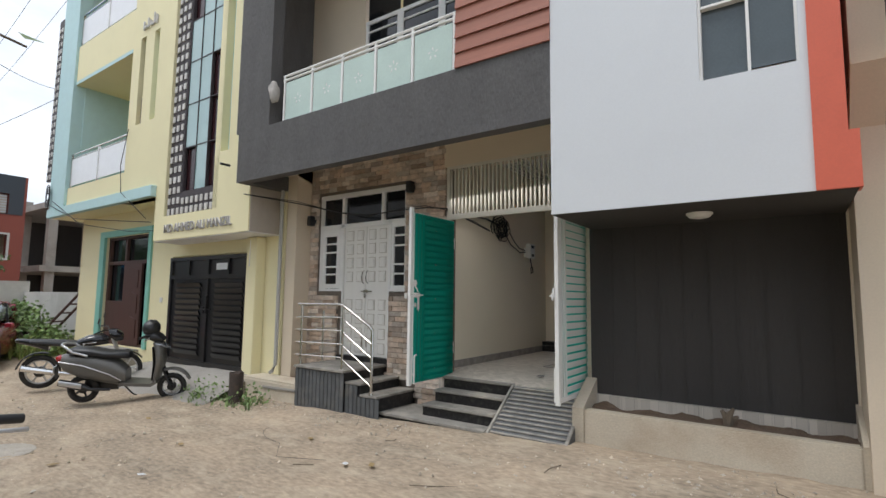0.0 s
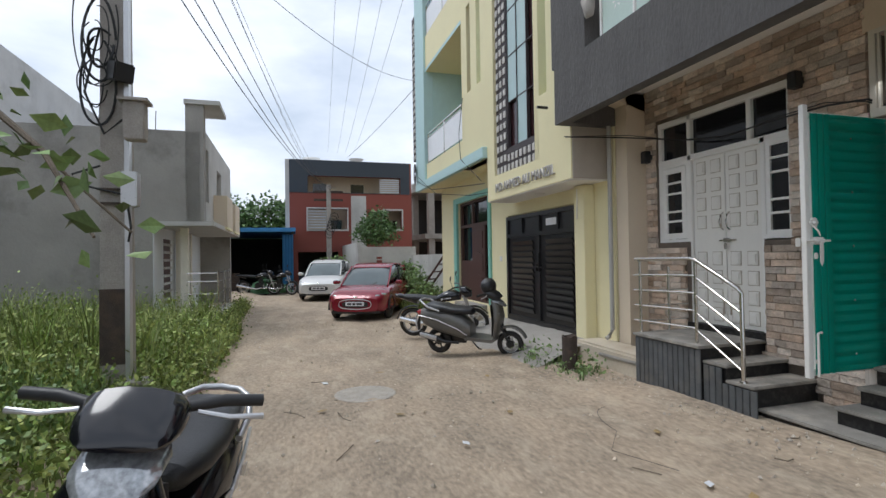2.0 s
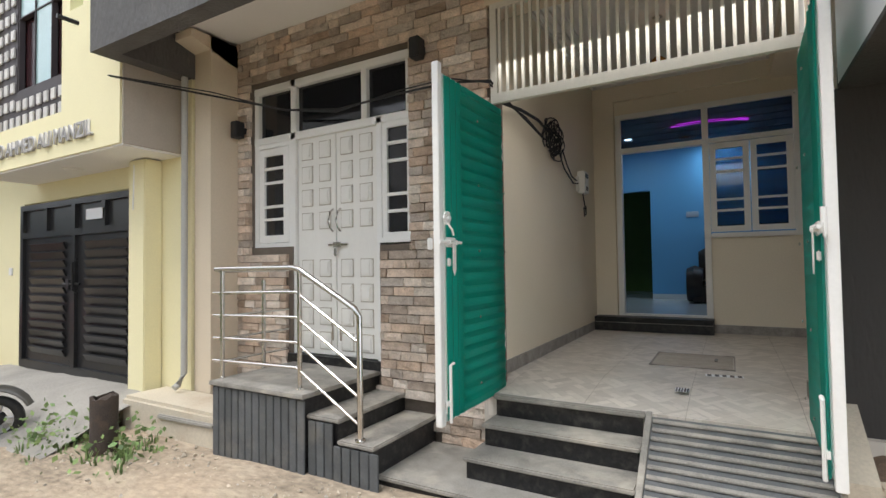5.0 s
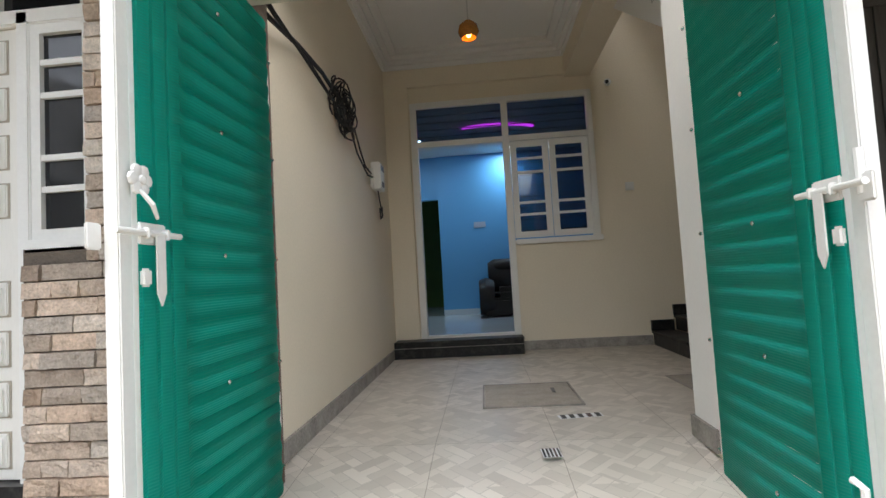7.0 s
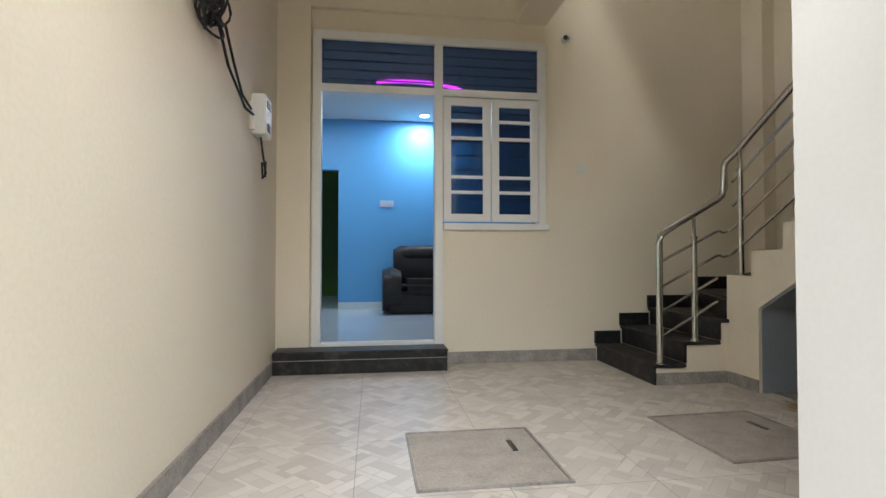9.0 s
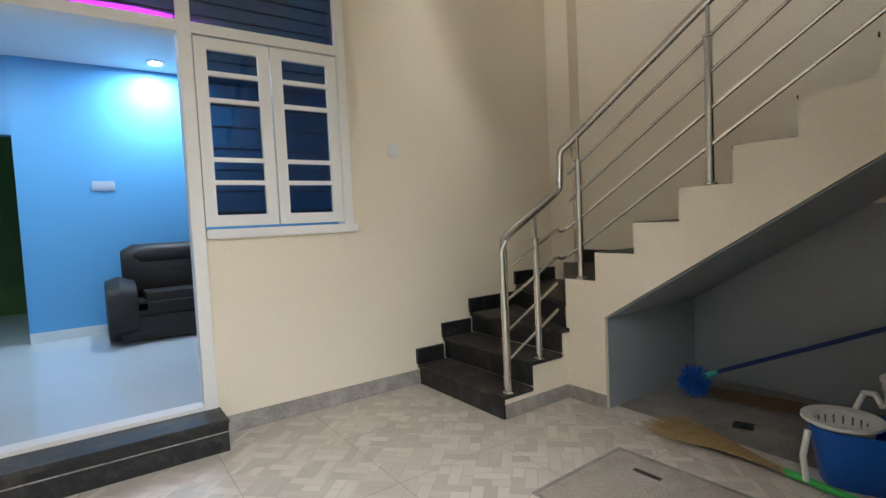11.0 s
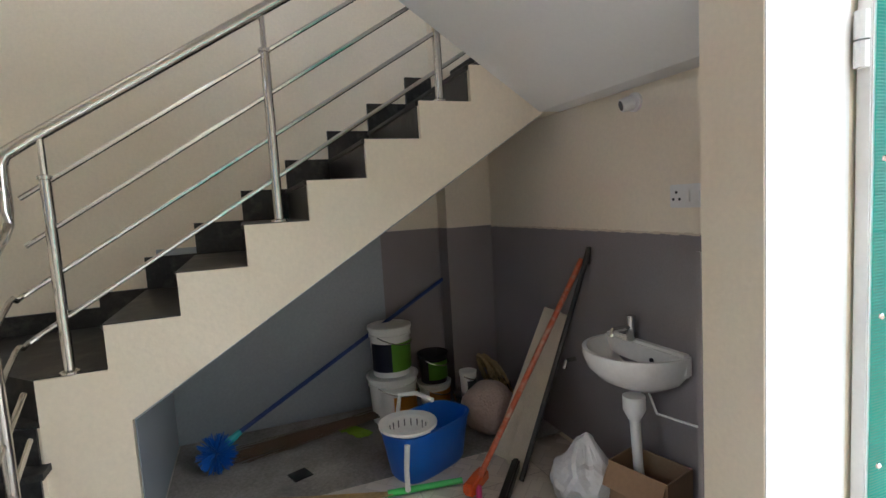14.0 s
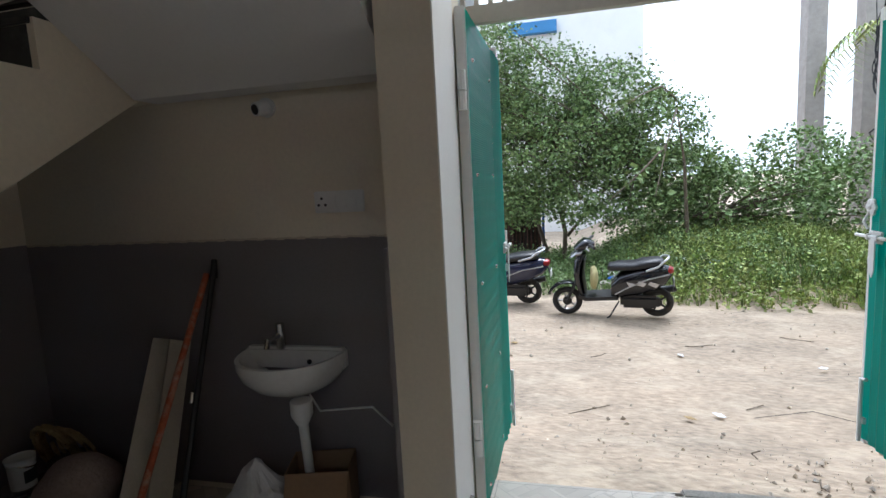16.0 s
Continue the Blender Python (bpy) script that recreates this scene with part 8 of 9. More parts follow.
for i in range(16):
    cy, cz, r0, sq_ = rg.normal() * 0.10 + 0.04 * i / 4, rg.normal() * 0.05, 0.09 + 0.09 * rg.random(), 0.6 + 0.6 * rg.random()
    ph = rg.random() * 6
    part("loop", tube(B(), [(0.035 + 0.03 * math.sin(a * 2 + i), cy + r0 * math.cos(a + ph), cz + sq_ * r0 * math.sin(a + ph)) for a in np.linspace(0, 5.9, 20)], 0.0065, 5), M["cable"], cb, "", True)
part("tail", tube(B(), [(0.03, 0.0, 0.05), (0.02, -0.4, 0.11), (0.03, -0.85, 0.08), (0.04, -1.3, 0.02)], 0.014, 6), M["cable"], cb, "", True)
part("tail", tube(B(), [(0.03, 0.2, -0.05), (0.03, 0.4, -0.22), (0.03, 0.75, -0.33), (0.02, 1.0, -0.3)], 0.008, 6), M["cable"], cb, "", True)
M["bulb"] = glow("amber_bulb_glow", (1.0, 0.45, 0.08), 6.0)
M["amber"] = mat("amber_glass_shade", (0.42, 0.17, 0.03), 0.15, vary=0.2, scale=30)
pd = thing("pendant_lamp", (-2.708, 8.6, 3.83), 0, "small amber glass ceiling pendant with a lit bulb", "lamp")
part("rod", rod(B(), (0, 0, -0.40), (0, 0, 0), 0.006), M["chrome"], pd)
part("canopy", lathe(B(), [(0.05, 0), (0.05, -0.01), (0.02, -0.03)], 16), M["chrome"], pd, "", True)
part("shade", lathe(B(), [(0.03, -0.40), (0.075, -0.44), (0.085, -0.49), (0.06, -0.54)], 18, caps=False), M["amber"], pd, "amber cut-glass shade", True)
part("bulb", lathe(B(), [(0.012, -0.42), (0.028, -0.46), (0.03, -0.50), (0.012, -0.53)], 12), M["bulb"], pd, "", True)
sw = thing("wall_switch", (-1.088, 10.15, 2.245), 0, "small white wall switch on the cream wall", "switch")
part("plate", box(B(), -0.045, -0.012, -0.045, 0.045, 0, 0.045, 0.004), M["white_plastic"], sw)
part("rocker", box(B(), -0.02, -0.018, -0.03, 0.02, -0.012, 0.03, 0.003), M["white_plastic"], sw)
sb = thing("switch_board", (-1.225, 6.87, 1.862), 0, "white switch board with socket above the basin", "switch")
part("plate", box(B(), -0.11, 0.0, -0.045, 0.11, 0.014, 0.045, 0.004), M["white_plastic"], sb)
for k in range(3):
    part("rocker", box(B(), -0.08 + k * 0.045, 0.014, -0.025, -0.045 + k * 0.045, 0.02, 0.025, 0.002), M["white_plastic"], sb)
for dx, dz in ((0.075, 0.015), (0.06, -0.012), (0.09, -0.012)):
    part("socket_hole", rod(B(), (dx, 0.0135, dz), (dx, 0.0155, dz), 0.006, seg=8), M["black_plastic"], sb)
for x, y, z, rz in ((-0.93, 6.87, 2.265, 0), (-1.235, 10.15, 3.40, 180)):
    bh = thing("bulb_holder", (x, y, z), rz, "empty round white bulb holder on the wall", "lamp holder", "bulb holders")
    part("base", rod(B(), (0, 0, 0), (0, 0.015, 0), 0.04, seg=18), M["white_plastic"], bh)
    part("socket", rod(B(), (0, 0.015, 0), (0.02, 0.06, -0.012), 0.032, 0.028, seg=16), M["white_plastic"], bh)
    part("opening", rod(B(), (0.02, 0.06, -0.012), (0.021, 0.0625, -0.0127), 0.021, seg=14), M["black_plastic"], bh)

# wash basin
basin = thing("wash_basin", (-0.98, 6.876, 1.20), 0, "small white ceramic wall basin with a pipe stand", "wash basin")
bm = B()
prof = [(1.0, 0.03), (1.0, 0.0), (0.93, -0.05), (0.75, -0.10), (0.45, -0.14), (0.2, -0.15)]
inn = [(0.93, 0.03), (0.86, 0.0), (0.7, -0.06), (0.4, -0.10), (0.1, -0.11)]
def bowl(scale_z):
    rows_ = []
    for k, z in scale_z:
        row = []
        for i in range(21):
            a = math.pi * i / 20
            row.append(bm.verts.new((0.235 * k * math.cos(a), 0.02 + 0.27 * k * math.sin(a) ** 0.85 if 0 < i < 20 else 0.02, z)))
        rows_.append(row)
    return rows_
ro, ri = bowl(prof), bowl(inn)
for rows_ in (ro, ri):
    for a, b_ in zip(rows_, rows_[1:]):
        for i in range(20):
            bm.faces.new((a[i], a[i + 1], b_[i + 1], b_[i]))
for i in range(20):
    bm.faces.new((ro[0][i], ro[0][i + 1], ri[0][i + 1], ri[0][i]))
bm.faces.new(ro[-1]); bm.faces.new(ri[-1][::-1])
part("bowl", bm, M["ceramic"], basin, "", True)
part("back_ledge", box(B(), -0.235, 0.0, -0.05, 0.235, 0.05, 0.045, 0.012), M["ceramic"], basin)
part("tap", tube(tube(B(), [(0.06, 0.04, 0.04), (0.06, 0.04, 0.15)], 0.02, 10), [(0.06, 0.05, 0.10), (0.06, 0.14, 0.10), (0.06, 0.15, 0.07)], 0.012, 8), M["chrome"], basin, "chrome tap", True)
part("overflow_hole", rod(B(), (-0.08, 0.062, -0.01), (-0.08, 0.066, -0.01), 0.011), M["black_plastic"], basin)
part("waste_cup", lathe(B(), [(0.025, -0.24), (0.045, -0.20), (0.045, -0.14)], 14, (-0.08, 0.16, 0)), M["white_plastic"], basin, "", True)
part("waste_pipe", tube(B(), [(-0.08, 0.16, -0.2), (-0.085, 0.15, -0.45), (-0.09, 0.12, -0.64)], [0.022, 0.020, 0.018], 10), M["white_plastic"], basin, "", True)
part("supply_hose", tube(B(), [(0.0, 0.06, -0.05), (-0.12, 0.08, -0.22), (-0.35, 0.06, -0.2), (-0.42, 0.02, -0.3)], 0.005, 6), M["white_plastic"], basin, "", True)
tapw = thing("bib_tap", (-0.45, 6.876, 1.02), 0, "small dull wall tap beside the basin", "tap")
part("body", tube(B(), [(0, 0, 0), (0, 0.06, 0), (0, 0.07, -0.04)], 0.012, 8), M["steel"], tapw, "", True)

# ---------------------------------------------------------------- things stored below the stairs
M["green_label"] = mat("green_paper_label", (0.14, 0.36, 0.03), 0.5, vary=0.1)
M["navy_label"] = mat("navy_paper_label", (0.01, 0.012, 0.04), 0.5)
M["orange_label"] = mat("orange_paper_label", (0.62, 0.25, 0.02), 0.5, vary=0.1)


def label_strip(parent, r, z0, z1, a0, a1, material, name="label_strip", text=""):
    bm = B()
    n = 10
    lo = [bm.verts.new((r * math.cos(a), r * math.sin(a), z0)) for a in np.linspace(a0, a1, n)]
    hi = [bm.verts.new((r * math.cos(a), r * math.sin(a), z1)) for a in np.linspace(a0, a1, n)]
    for i in range(n - 1):
        bm.faces.new((lo[i], lo[i + 1], hi[i + 1], hi[i]))
    bmesh.ops.solidify(bm, geom=bm.faces[:], thickness=0.001)
    return part(name, bm, material, parent)


def pail(loc, r, h, label, body, bands, rz=0, lid=True):
    p = thing("paint_bucket", loc, rz, label, "bucket", "stored paint buckets")
    part("body", lathe(B(), [(r * 0.86, 0), (r * 0.93, h * 0.6), (r * 0.94, h * 0.78), (r, h * 0.79), (r, h * 0.83), (r * 0.95, h * 0.835), (r * 1.0, h * 0.9), (r * 1.0, h * 0.95)], 26), M[body], p, "", True)
    if lid:
        part("lid", lathe(B(), [(r * 1.04, h * 0.93), (r * 1.05, h * 0.985), (r * 0.96, h), (r * 0.9, h * 0.97), (0.01, h * 0.97)], 26), M[body], p, "", True)
    for a0, a1, z0, z1, m_ in bands:
        label_strip(p, r * 0.945, z0 * h, z1 * h, radians(a0), radians(a1), M[m_])
    part("bail", tube(B(), [(r * 1.0 * math.cos(a), r * 1.02 * math.sin(a) if True else 0, h * 0.82 - 0.45 * r * max(0, math.sin(a - 2.3))) for a in np.linspace(2.3, 5.44, 12)], 0.004, 5), M["steel"], p, "", True)
    return p


pail((0.36, 7.67, FZ), 0.155, 0.30, "white paint bucket with an orange label", "white_plastic", [(165, 285, 0.15, 0.62, "orange_label")])
pail((0.36, 7.67, FZ + 0.30), 0.132, 0.31, "white paint bucket with navy and green label", "white_plastic", [(100, 168, 0.12, 0.68, "navy_label"), (168, 262, 0.12, 0.68, "green_label")])
pail((0.48, 7.35, FZ), 0.11, 0.15, "orange and white paint tin below another", "white_plastic", [(140, 300, 0.1, 0.7, "orange_label")])
pail((0.48, 7.35, FZ + 0.15), 0.10, 0.20, "black paint bucket with a green label", "black_plastic", [(140, 240, 0.15, 0.75, "green_label")])
pail((0.25, 7.20, FZ), 0.10, 0.12, "low grey paint tin", "steel", [(140, 300, 0.1, 0.6, "white_plastic")])
pail((0.25, 7.20, FZ + 0.12), 0.055, 0.14, "small white paint tin on a larger one", "white_plastic", [(150, 290, 0.2, 0.6, "granite_grey")])
M["jute"] = mat("straw_brown_jute", (0.34, 0.24, 0.11), 0.9, vary=0.3, scale=20, bump=0.6)
rope = thing("rope_hank", (0.20, 7.04, FZ + 0.22), 0, "hank of yellowish jute rope over stored tins", "rope")
for i in range(9):
    part("strand", tube(B(), [(0.05 * math.sin(i) + 0.1 * math.cos(a), 0.04 * math.cos(i * 2) + 0.05 * math.sin(a), 0.14 * math.sin(a) - 0.02 * (i % 3)) for a in np.linspace(0.2 * i, 0.2 * i + 5.8, 16)], 0.010, 6), M["jute"], rope, "", True)
sack = thing("round_sack", (-0.08, 7.22, FZ), 0, "round dusty pinkish cloth sack on the floor", "sack")
bm = B()
bmesh.ops.create_icosphere(bm, subdivisions=4, radius=0.16)
for v in bm.verts:
    v.co = Vector((v.co.x, v.co.y, max(v.co.z, -0.14) * 0.95)) * (1 + 0.1 * noise.noise(v.co * 9)); v.co.z += 0.14
M["sack"] = mat("dusty_pinkish_cloth", (0.36, 0.27, 0.23), 0.9, vary=0.2, bump=0.5)
part("body", bm, M["sack"], sack, "", True)
under_tin = thing("tin_base", (0.20, 7.02, FZ), 0, "old grey cement tin below the rope", "tin")
part("body", lathe(B(), [(0.09, 0), (0.09, 0.16), (0.08, 0.165)], 18), M["rust"], under_tin, "", True)

# mop bucket
mb = thing("mop_bucket", (-0.28, 7.68, FZ), -66, "bright blue mop bucket with a white spin basket", "mop bucket")
bm = B()
rings = [(0.0, 0.19, 0.10), (0.02, 0.20, 0.115), (0.22, 0.235, 0.14), (0.25, 0.245, 0.15), (0.25, 0.232, 0.137), (0.10, 0.21, 0.12), (0.03, 0.195, 0.105)]
rv = []
for z, hx_, hy_ in rings:
    rv.append([bm.verts.new((hx_ * math.copysign(abs(math.cos(a)) ** 0.6, math.cos(a)), hy_ * math.copysign(abs(math.sin(a)) ** 0.6, math.sin(a)), z)) for a in np.linspace(0, math.tau, 32, endpoint=False)])
for a, b_ in zip(rv, rv[1:]):
    for i in range(32):
        bm.faces.new((a[i], a[(i + 1) % 32], b_[(i + 1) % 32], b_[i]))
bm.faces.new(rv[0][::-1]); bm.faces.new(rv[-1])
part("tub", bm, M["blue_plastic"], mb, "", True)
part("spin_basket", lathe(B(), [(0.06, 0.13), (0.10, 0.16), (0.115, 0.25), (0.145, 0.262), (0.145, 0.275), (0.10, 0.268), (0.09, 0.17), (0.05, 0.15)], 26, (-0.12, 0, 0)), M["white_plastic"], mb, "white perforated spin basket", True)
bm = B()
for k in range(18):
    a = k * math.tau / 18
    box(bm, -0.003, -0.001, 0.185, 0.003, 0.003, 0.25, m=pose(-0.12 + 0.097 * math.cos(a), 0.097 * math.sin(a), 0, 0, 0, math.degrees(a) + 90))
part("basket_slots", bm, M["granite_grey"], mb)
part("handle", tube(B(), [(-0.25, -0.14, 0.25), (-0.268, -0.145, 0.14), (-0.255, -0.13, 0.03)], 0.013, 8), M["white_plastic"], mb, "white carrying handle", True)
part("bail", tube(B(), [(-0.06, 0.15, 0.25), (-0.02, 0.17, 0.34), (0.0, 0.06, 0.37), (0.0, -0.06, 0.36)], 0.012, 8), M["white_plastic"], mb, "", True)

# round ceiling brush
cbz = thing("cobweb_brush", (0.16, 8.69, FZ), 0, "blue cobweb brush with a long blue handle", "brush")
rg = np.random.default_rng(14)
bm = B()
for i in range(340):
    d = Vector(rg.normal(size=3)); d.normalize()
    e = Vector((0, 0, 0.11)) + d * (0.085 + 0.025 * rg.random())
    if e.z < 0.004:
        e.z = 0.004
    tube(bm, [Vector((0, 0, 0.11)) + d * 0.02, e], [0.004, 0.003], 3)
part("bristles", bm, M["blue_plastic"], cbz, "tufted blue plastic bristles")["kind"] = "stuff"
part("ferrule", rod(B(), (0.02, -0.05, 0.14), (0.05, -0.12, 0.18), 0.022, 0.016), mat("turquoise_plastic", (0.05, 0.4, 0.4), 0.4), cbz)
part("handle", rod(B(), (0.05, -0.12, 0.18), (0.43, -1.50, 0.82), 0.013, seg=10), mat("dark_blue_tube", (0.012, 0.035, 0.16), 0.35), cbz)

# grass broom and stick brooms
br = thing("grass_broom", (-0.38, 8.55, FZ), 0, "straw grass broom with a bright green handle", "broom")
rg = np.random.default_rng(15)
bm = B()
for i in range(150):
    s_ = rg.normal() * 0.055
    tube(bm, [(-0.10 + 0.004 * rg.normal(), -0.62, 0.02 + 0.01 * rg.random()), (-0.06 + s_ * 0.5, -0.35, 0.025 + 0.02 * rg.random()), (-0.01 + s_ * 1.5, 0.02 + 0.05 * rg.normal(), 0.012 + 0.03 * rg.random())], [0.004, 0.003, 0.0015], 3)
part("straw", bm, M["jute"], br)["kind"] = "stuff"
part("handle", rod(B(), (-0.095, -0.60, 0.025), (-0.15, -0.95, 0.025), 0.016, 0.014), mat("bright_green_plastic", (0.05, 0.42, 0.08), 0.4), br, "bright green plastic handle")
sbm = thing("stick_broom", (0.22, 8.55, FZ), 0, "old brown coconut-stick brooms lying on the floor", "broom")
bm = B()
for i in range(110):
    s_ = rg.normal() * 0.05
    tube(bm, [(0.12 + 0.02 * rg.normal(), -0.85, 0.06 + 0.02 * rg.random()), (0.02 + s_, 0.1 * rg.normal(), 0.01 + 0.05 * rg.random())], [0.003, 0.0015], 3)
part("broom_head", bm, mat("dark_brown_stick", (0.10, 0.062, 0.038), 0.9, vary=0.3), sbm)["kind"] = "stuff"
dr = thing("floor_drain", (-0.07, 8.30, FZ), 20, "small square black floor drain cover", "drain")
part("cover", box(B(), -0.05, -0.05, 0.0, 0.05, 0.05, 0.008, 0.003), M["black_plastic"], dr)
cl = thing("green_cloth", (0.27, 7.95, FZ), 30, "crumpled lime green cleaning cloth", "cloth")
bm = B()
bmesh.ops.create_grid(bm, x_segments=14, y_segments=8, size=0.5, matrix=Matrix.Diagonal((0.22, 0.09, 1, 1)))
for v in bm.verts:
    v.co.z = 0.02 + 0.018 * noise.noise(v.co * 22)
bmesh.ops.solidify(bm, geom=bm.faces[:], thickness=0.004)
part("cloth", bm, mat("lime_green_cloth", (0.25, 0.42, 0.03), 0.85, vary=0.15), cl, "", True)

# boards, poles and squeegee leaning on the wall
M["ply"] = mat("pale_dirty_board", (0.50, 0.45, 0.36), 0.8, vary=0.15, scale=6, stretch=(4, 4, 0.5), stain=0.3)
for (x0, y0, x1, y1, z1, w) in ((-0.40, 7.33, -0.33, 6.92, 1.27, 0.05), (-0.52, 7.31, -0.40, 6.91, 1.26, 0.045)):
    pk = thing("leaning_board", (x0, y0, FZ), 0, "pale painted board leaning in the corner", "board", "leaning boards")
    d = Vector((x1 - x0, y1 - y0, z1 - FZ))
    m_ = Matrix.Translation((0, 0, 0.0)) @ d.to_track_quat("Z", "Y").to_matrix().to_4x4() @ pose(0, 0, 0, 0, 0, 35)
    part("board", box(B(), -w, -0.012, 0.012, w, 0.012, d.length, 0.003, m=m_), M["ply"], pk)
M["orange_mottled"] = mat("orange_red_mottled_sleeve", (0.45, 0.10, 0.04), 0.5, vary=0.3, stain=0.9, stain_color=(0.45, 0.36, 0.29), stain_scale=16)
sq1 = thing("floor_squeegee", (-0.58, 7.53, FZ), 0, "orange floor squeegee with a mottled sleeve handle", "squeegee")
part("handle", rod(B(), (0.0, 0.0, 0.05), (0.0, -0.62, 1.02), 0.014, seg=10), M["orange_mottled"], sq1, "", True)
part("head", box(B(), -0.09, -0.03, 0.0, 0.09, 0.03, 0.06, 0.012, m=pose(0, 0.02, 0, 0, 0, -50)), mat("orange_plastic", (0.6, 0.1, 0.02), 0.4), sq1)
sq2 = thing("floor_wiper", (-0.67, 7.36, FZ), 0, "black floor wiper leaning on the dado wall", "wiper")
part("handle", rod(B(), (0.0, 0.0, 0.03), (0.06, -0.46, 1.03), 0.013, seg=10), M["black_metal"], sq2, "", True)
part("head", box(B(), -0.2, -0.02, 0.0, 0.2, 0.02, 0.05, 0.008, m=pose(0.02, 0.05, 0, 0, 0, -40)), M["black_plastic"], sq2)
part("tip", rod(B(), (0.058, -0.45, 1.0), (0.063, -0.475, 1.08), 0.018, 0.012), M["black_plastic"], sq2)
pb = thing("toilet_brush", (-0.78, 7.62, FZ), 0, "white brush stick with a pink grip", "brush")
part("stick", rod(B(), (-0.16, 0.1, 0.02), (0.02, 0.0, 0.03), 0.011), M["white_plastic"], pb)
part("grip", rod(B(), (0.02, 0.0, 0.03), (0.15, -0.06, 0.03), 0.015), mat("pink_plastic", (0.6, 0.05, 0.2), 0.4), pb)
cx = thing("cardboard_box", (-1.12, 7.02, FZ), 14, "open brown cardboard box below the basin", "box")
M["card"] = mat("brown_cardboard", (0.30, 0.19, 0.11), 0.85, vary=0.12)
part("wall_panel", wall_boxes(B(), -0.13, 0.13, -0.09, 0.09, 0.0, 0.24, [(-0.124, 0.124, -0.084, 0.084)]), M["card"], cx)
cx.children[-1].matrix_basis = pose(0, 0, 0.24, -90)
part("bottom", box(B(), -0.125, -0.085, 0.0, 0.125, 0.085, 0.008), M["card"], cx)
part("flap", box(B(), -0.125, 0.0, -0.004, 0.125, 0.10, 0.0, m=pose(0, 0.09, 0.24, -55)), M["card"], cx)
bg_ = thing("plastic_bag", (-0.90, 7.17, FZ), 0, "crumpled white plastic carrier bag", "bag")
bm = B()
bmesh.ops.create_icosphere(bm, subdivisions=4, radius=0.13)
for v in bm.verts:
    q = v.co.copy()
    v.co = Vector((q.x, q.y, max(q.z, -0.11) * 1.05)) * (1 + 0.28 * noise.fractal(q * 9, 1, 2, 3))
    if q.z > 0.1:
        v.co.x *= 0.55; v.co.y *= 0.55; v.co.z += 0.05
    v.co.z = max(v.co.z + 0.12, 0.002)
part("bag", bm, mat("white_thin_plastic", (0.62, 0.62, 0.63), 0.3, vary=0.08), bg_, "", False)
pk = thing("pale_carton", (-1.0, 7.42, FZ), 35, "small pale pink carton on the floor", "box")
part("carton", box(B(), -0.10, -0.07, 0, 0.10, 0.07, 0.09, 0.004), mat("pale_pink_card", (0.5, 0.38, 0.38), 0.7), pk)

# sofa in the blue room
sofa = thing("sofa", (-2.13, 12.9, 0.72), 0, "puffy black leather sofa against the blue wall", "sofa")
part("base", box(B(), -0.62, -0.42, 0.02, 0.62, 0.40, 0.30, 0.05), M["sofa"], sofa)
part("seat_cushion", box(B(), -0.42, -0.44, 0.28, 0.62, 0.15, 0.46, 0.08), M["sofa"], sofa, "", True)
part("armrest", loft(B(), [(-0.66, -0.05, 0.30, 0.42, 0.28), (-0.55, -0.05, 0.32, 0.45, 0.30), (-0.42, -0.05, 0.30, 0.42, 0.27)], 16, 3), M["sofa"], sofa, "", True)
part("backrest", loft(B(), [(-0.50, 0.26, 0.60, 0.12, 0.26), (-0.40, 0.25, 0.62, 0.16, 0.30), (0.5, 0.25, 0.62, 0.16, 0.30), (0.62, 0.26, 0.6, 0.12, 0.26)], 16, 3), M["sofa"], sofa, "", True)
part("headrest", loft(B(), [(-0.40, 0.2, 0.80, 0.10, 0.09), (-0.3, 0.2, 0.81, 0.13, 0.11), (0.5, 0.2, 0.81, 0.13, 0.11), (0.6, 0.2, 0.8, 0.1, 0.09)], 14, 2.4), M["sofa"], sofa, "", True)
M["switch_grey"] = mat("bluish_white_plastic", (0.4, 0.5, 0.6), 0.4)
sw2 = thing("switch_board", (-2.72, 13.35, 2.26), 0, "white switch plate on the blue wall", "switch")
part("plate", box(B(), -0.10, -0.012, -0.05, 0.10, 0, 0.05, 0.004), M["switch_grey"], sw2)
for k in range(4):
    part("rocker", box(B(), -0.085 + k * 0.045, -0.017, -0.028, -0.05 + k * 0.045, -0.012, 0.028, 0.002), M["switch_grey"], sw2)

# ---------------------------------------------------------------- across the lane
og = thing("old_iron_gate", (-0.95, -4.0, gz(-0.9, -4) - 0.05), 0, "rusty brown wrought-iron gate under the tree", "gate")
M["red_iron"] = mat("rusty_red_brown_iron", (0.13, 0.055, 0.045), 0.8, vary=0.3)
part("frame", wall_boxes(B(), -0.72, 0.72, 0.1, 1.75, -0.02, 0.02, [(-0.68, -0.02, 0.15, 1.7), (0.02, 0.68, 0.15, 1.7)]), M["red_iron"], og)
for i in range(15):
    part("bar", rod(B(), (-0.66 + i * 0.094, 0, 0.12), (-0.66 + i * 0.094, 0, 1.72), 0.010, seg=6), M["red_iron"], og)
for i in range(6):
    part("scroll", tube(B(), [(-0.58 + i * 0.23 + 0.08 * math.cos(a), 0.015, 1.1 + 0.1 * math.sin(a)) for a in np.linspace(0, 5.5, 12)], 0.008, 5), M["red_iron"], og, "", True)
part("back_sheet", box(B(), -0.7, -0.06, 0.1, 0.7, -0.05, 1.7), M["rust"], og)
part("post", rod(B(), (-0.78, 0, 0), (-0.78, 0, 1.9), 0.035), mat("blue_painted_pipe", (0.03, 0.1, 0.35), 0.5), og)
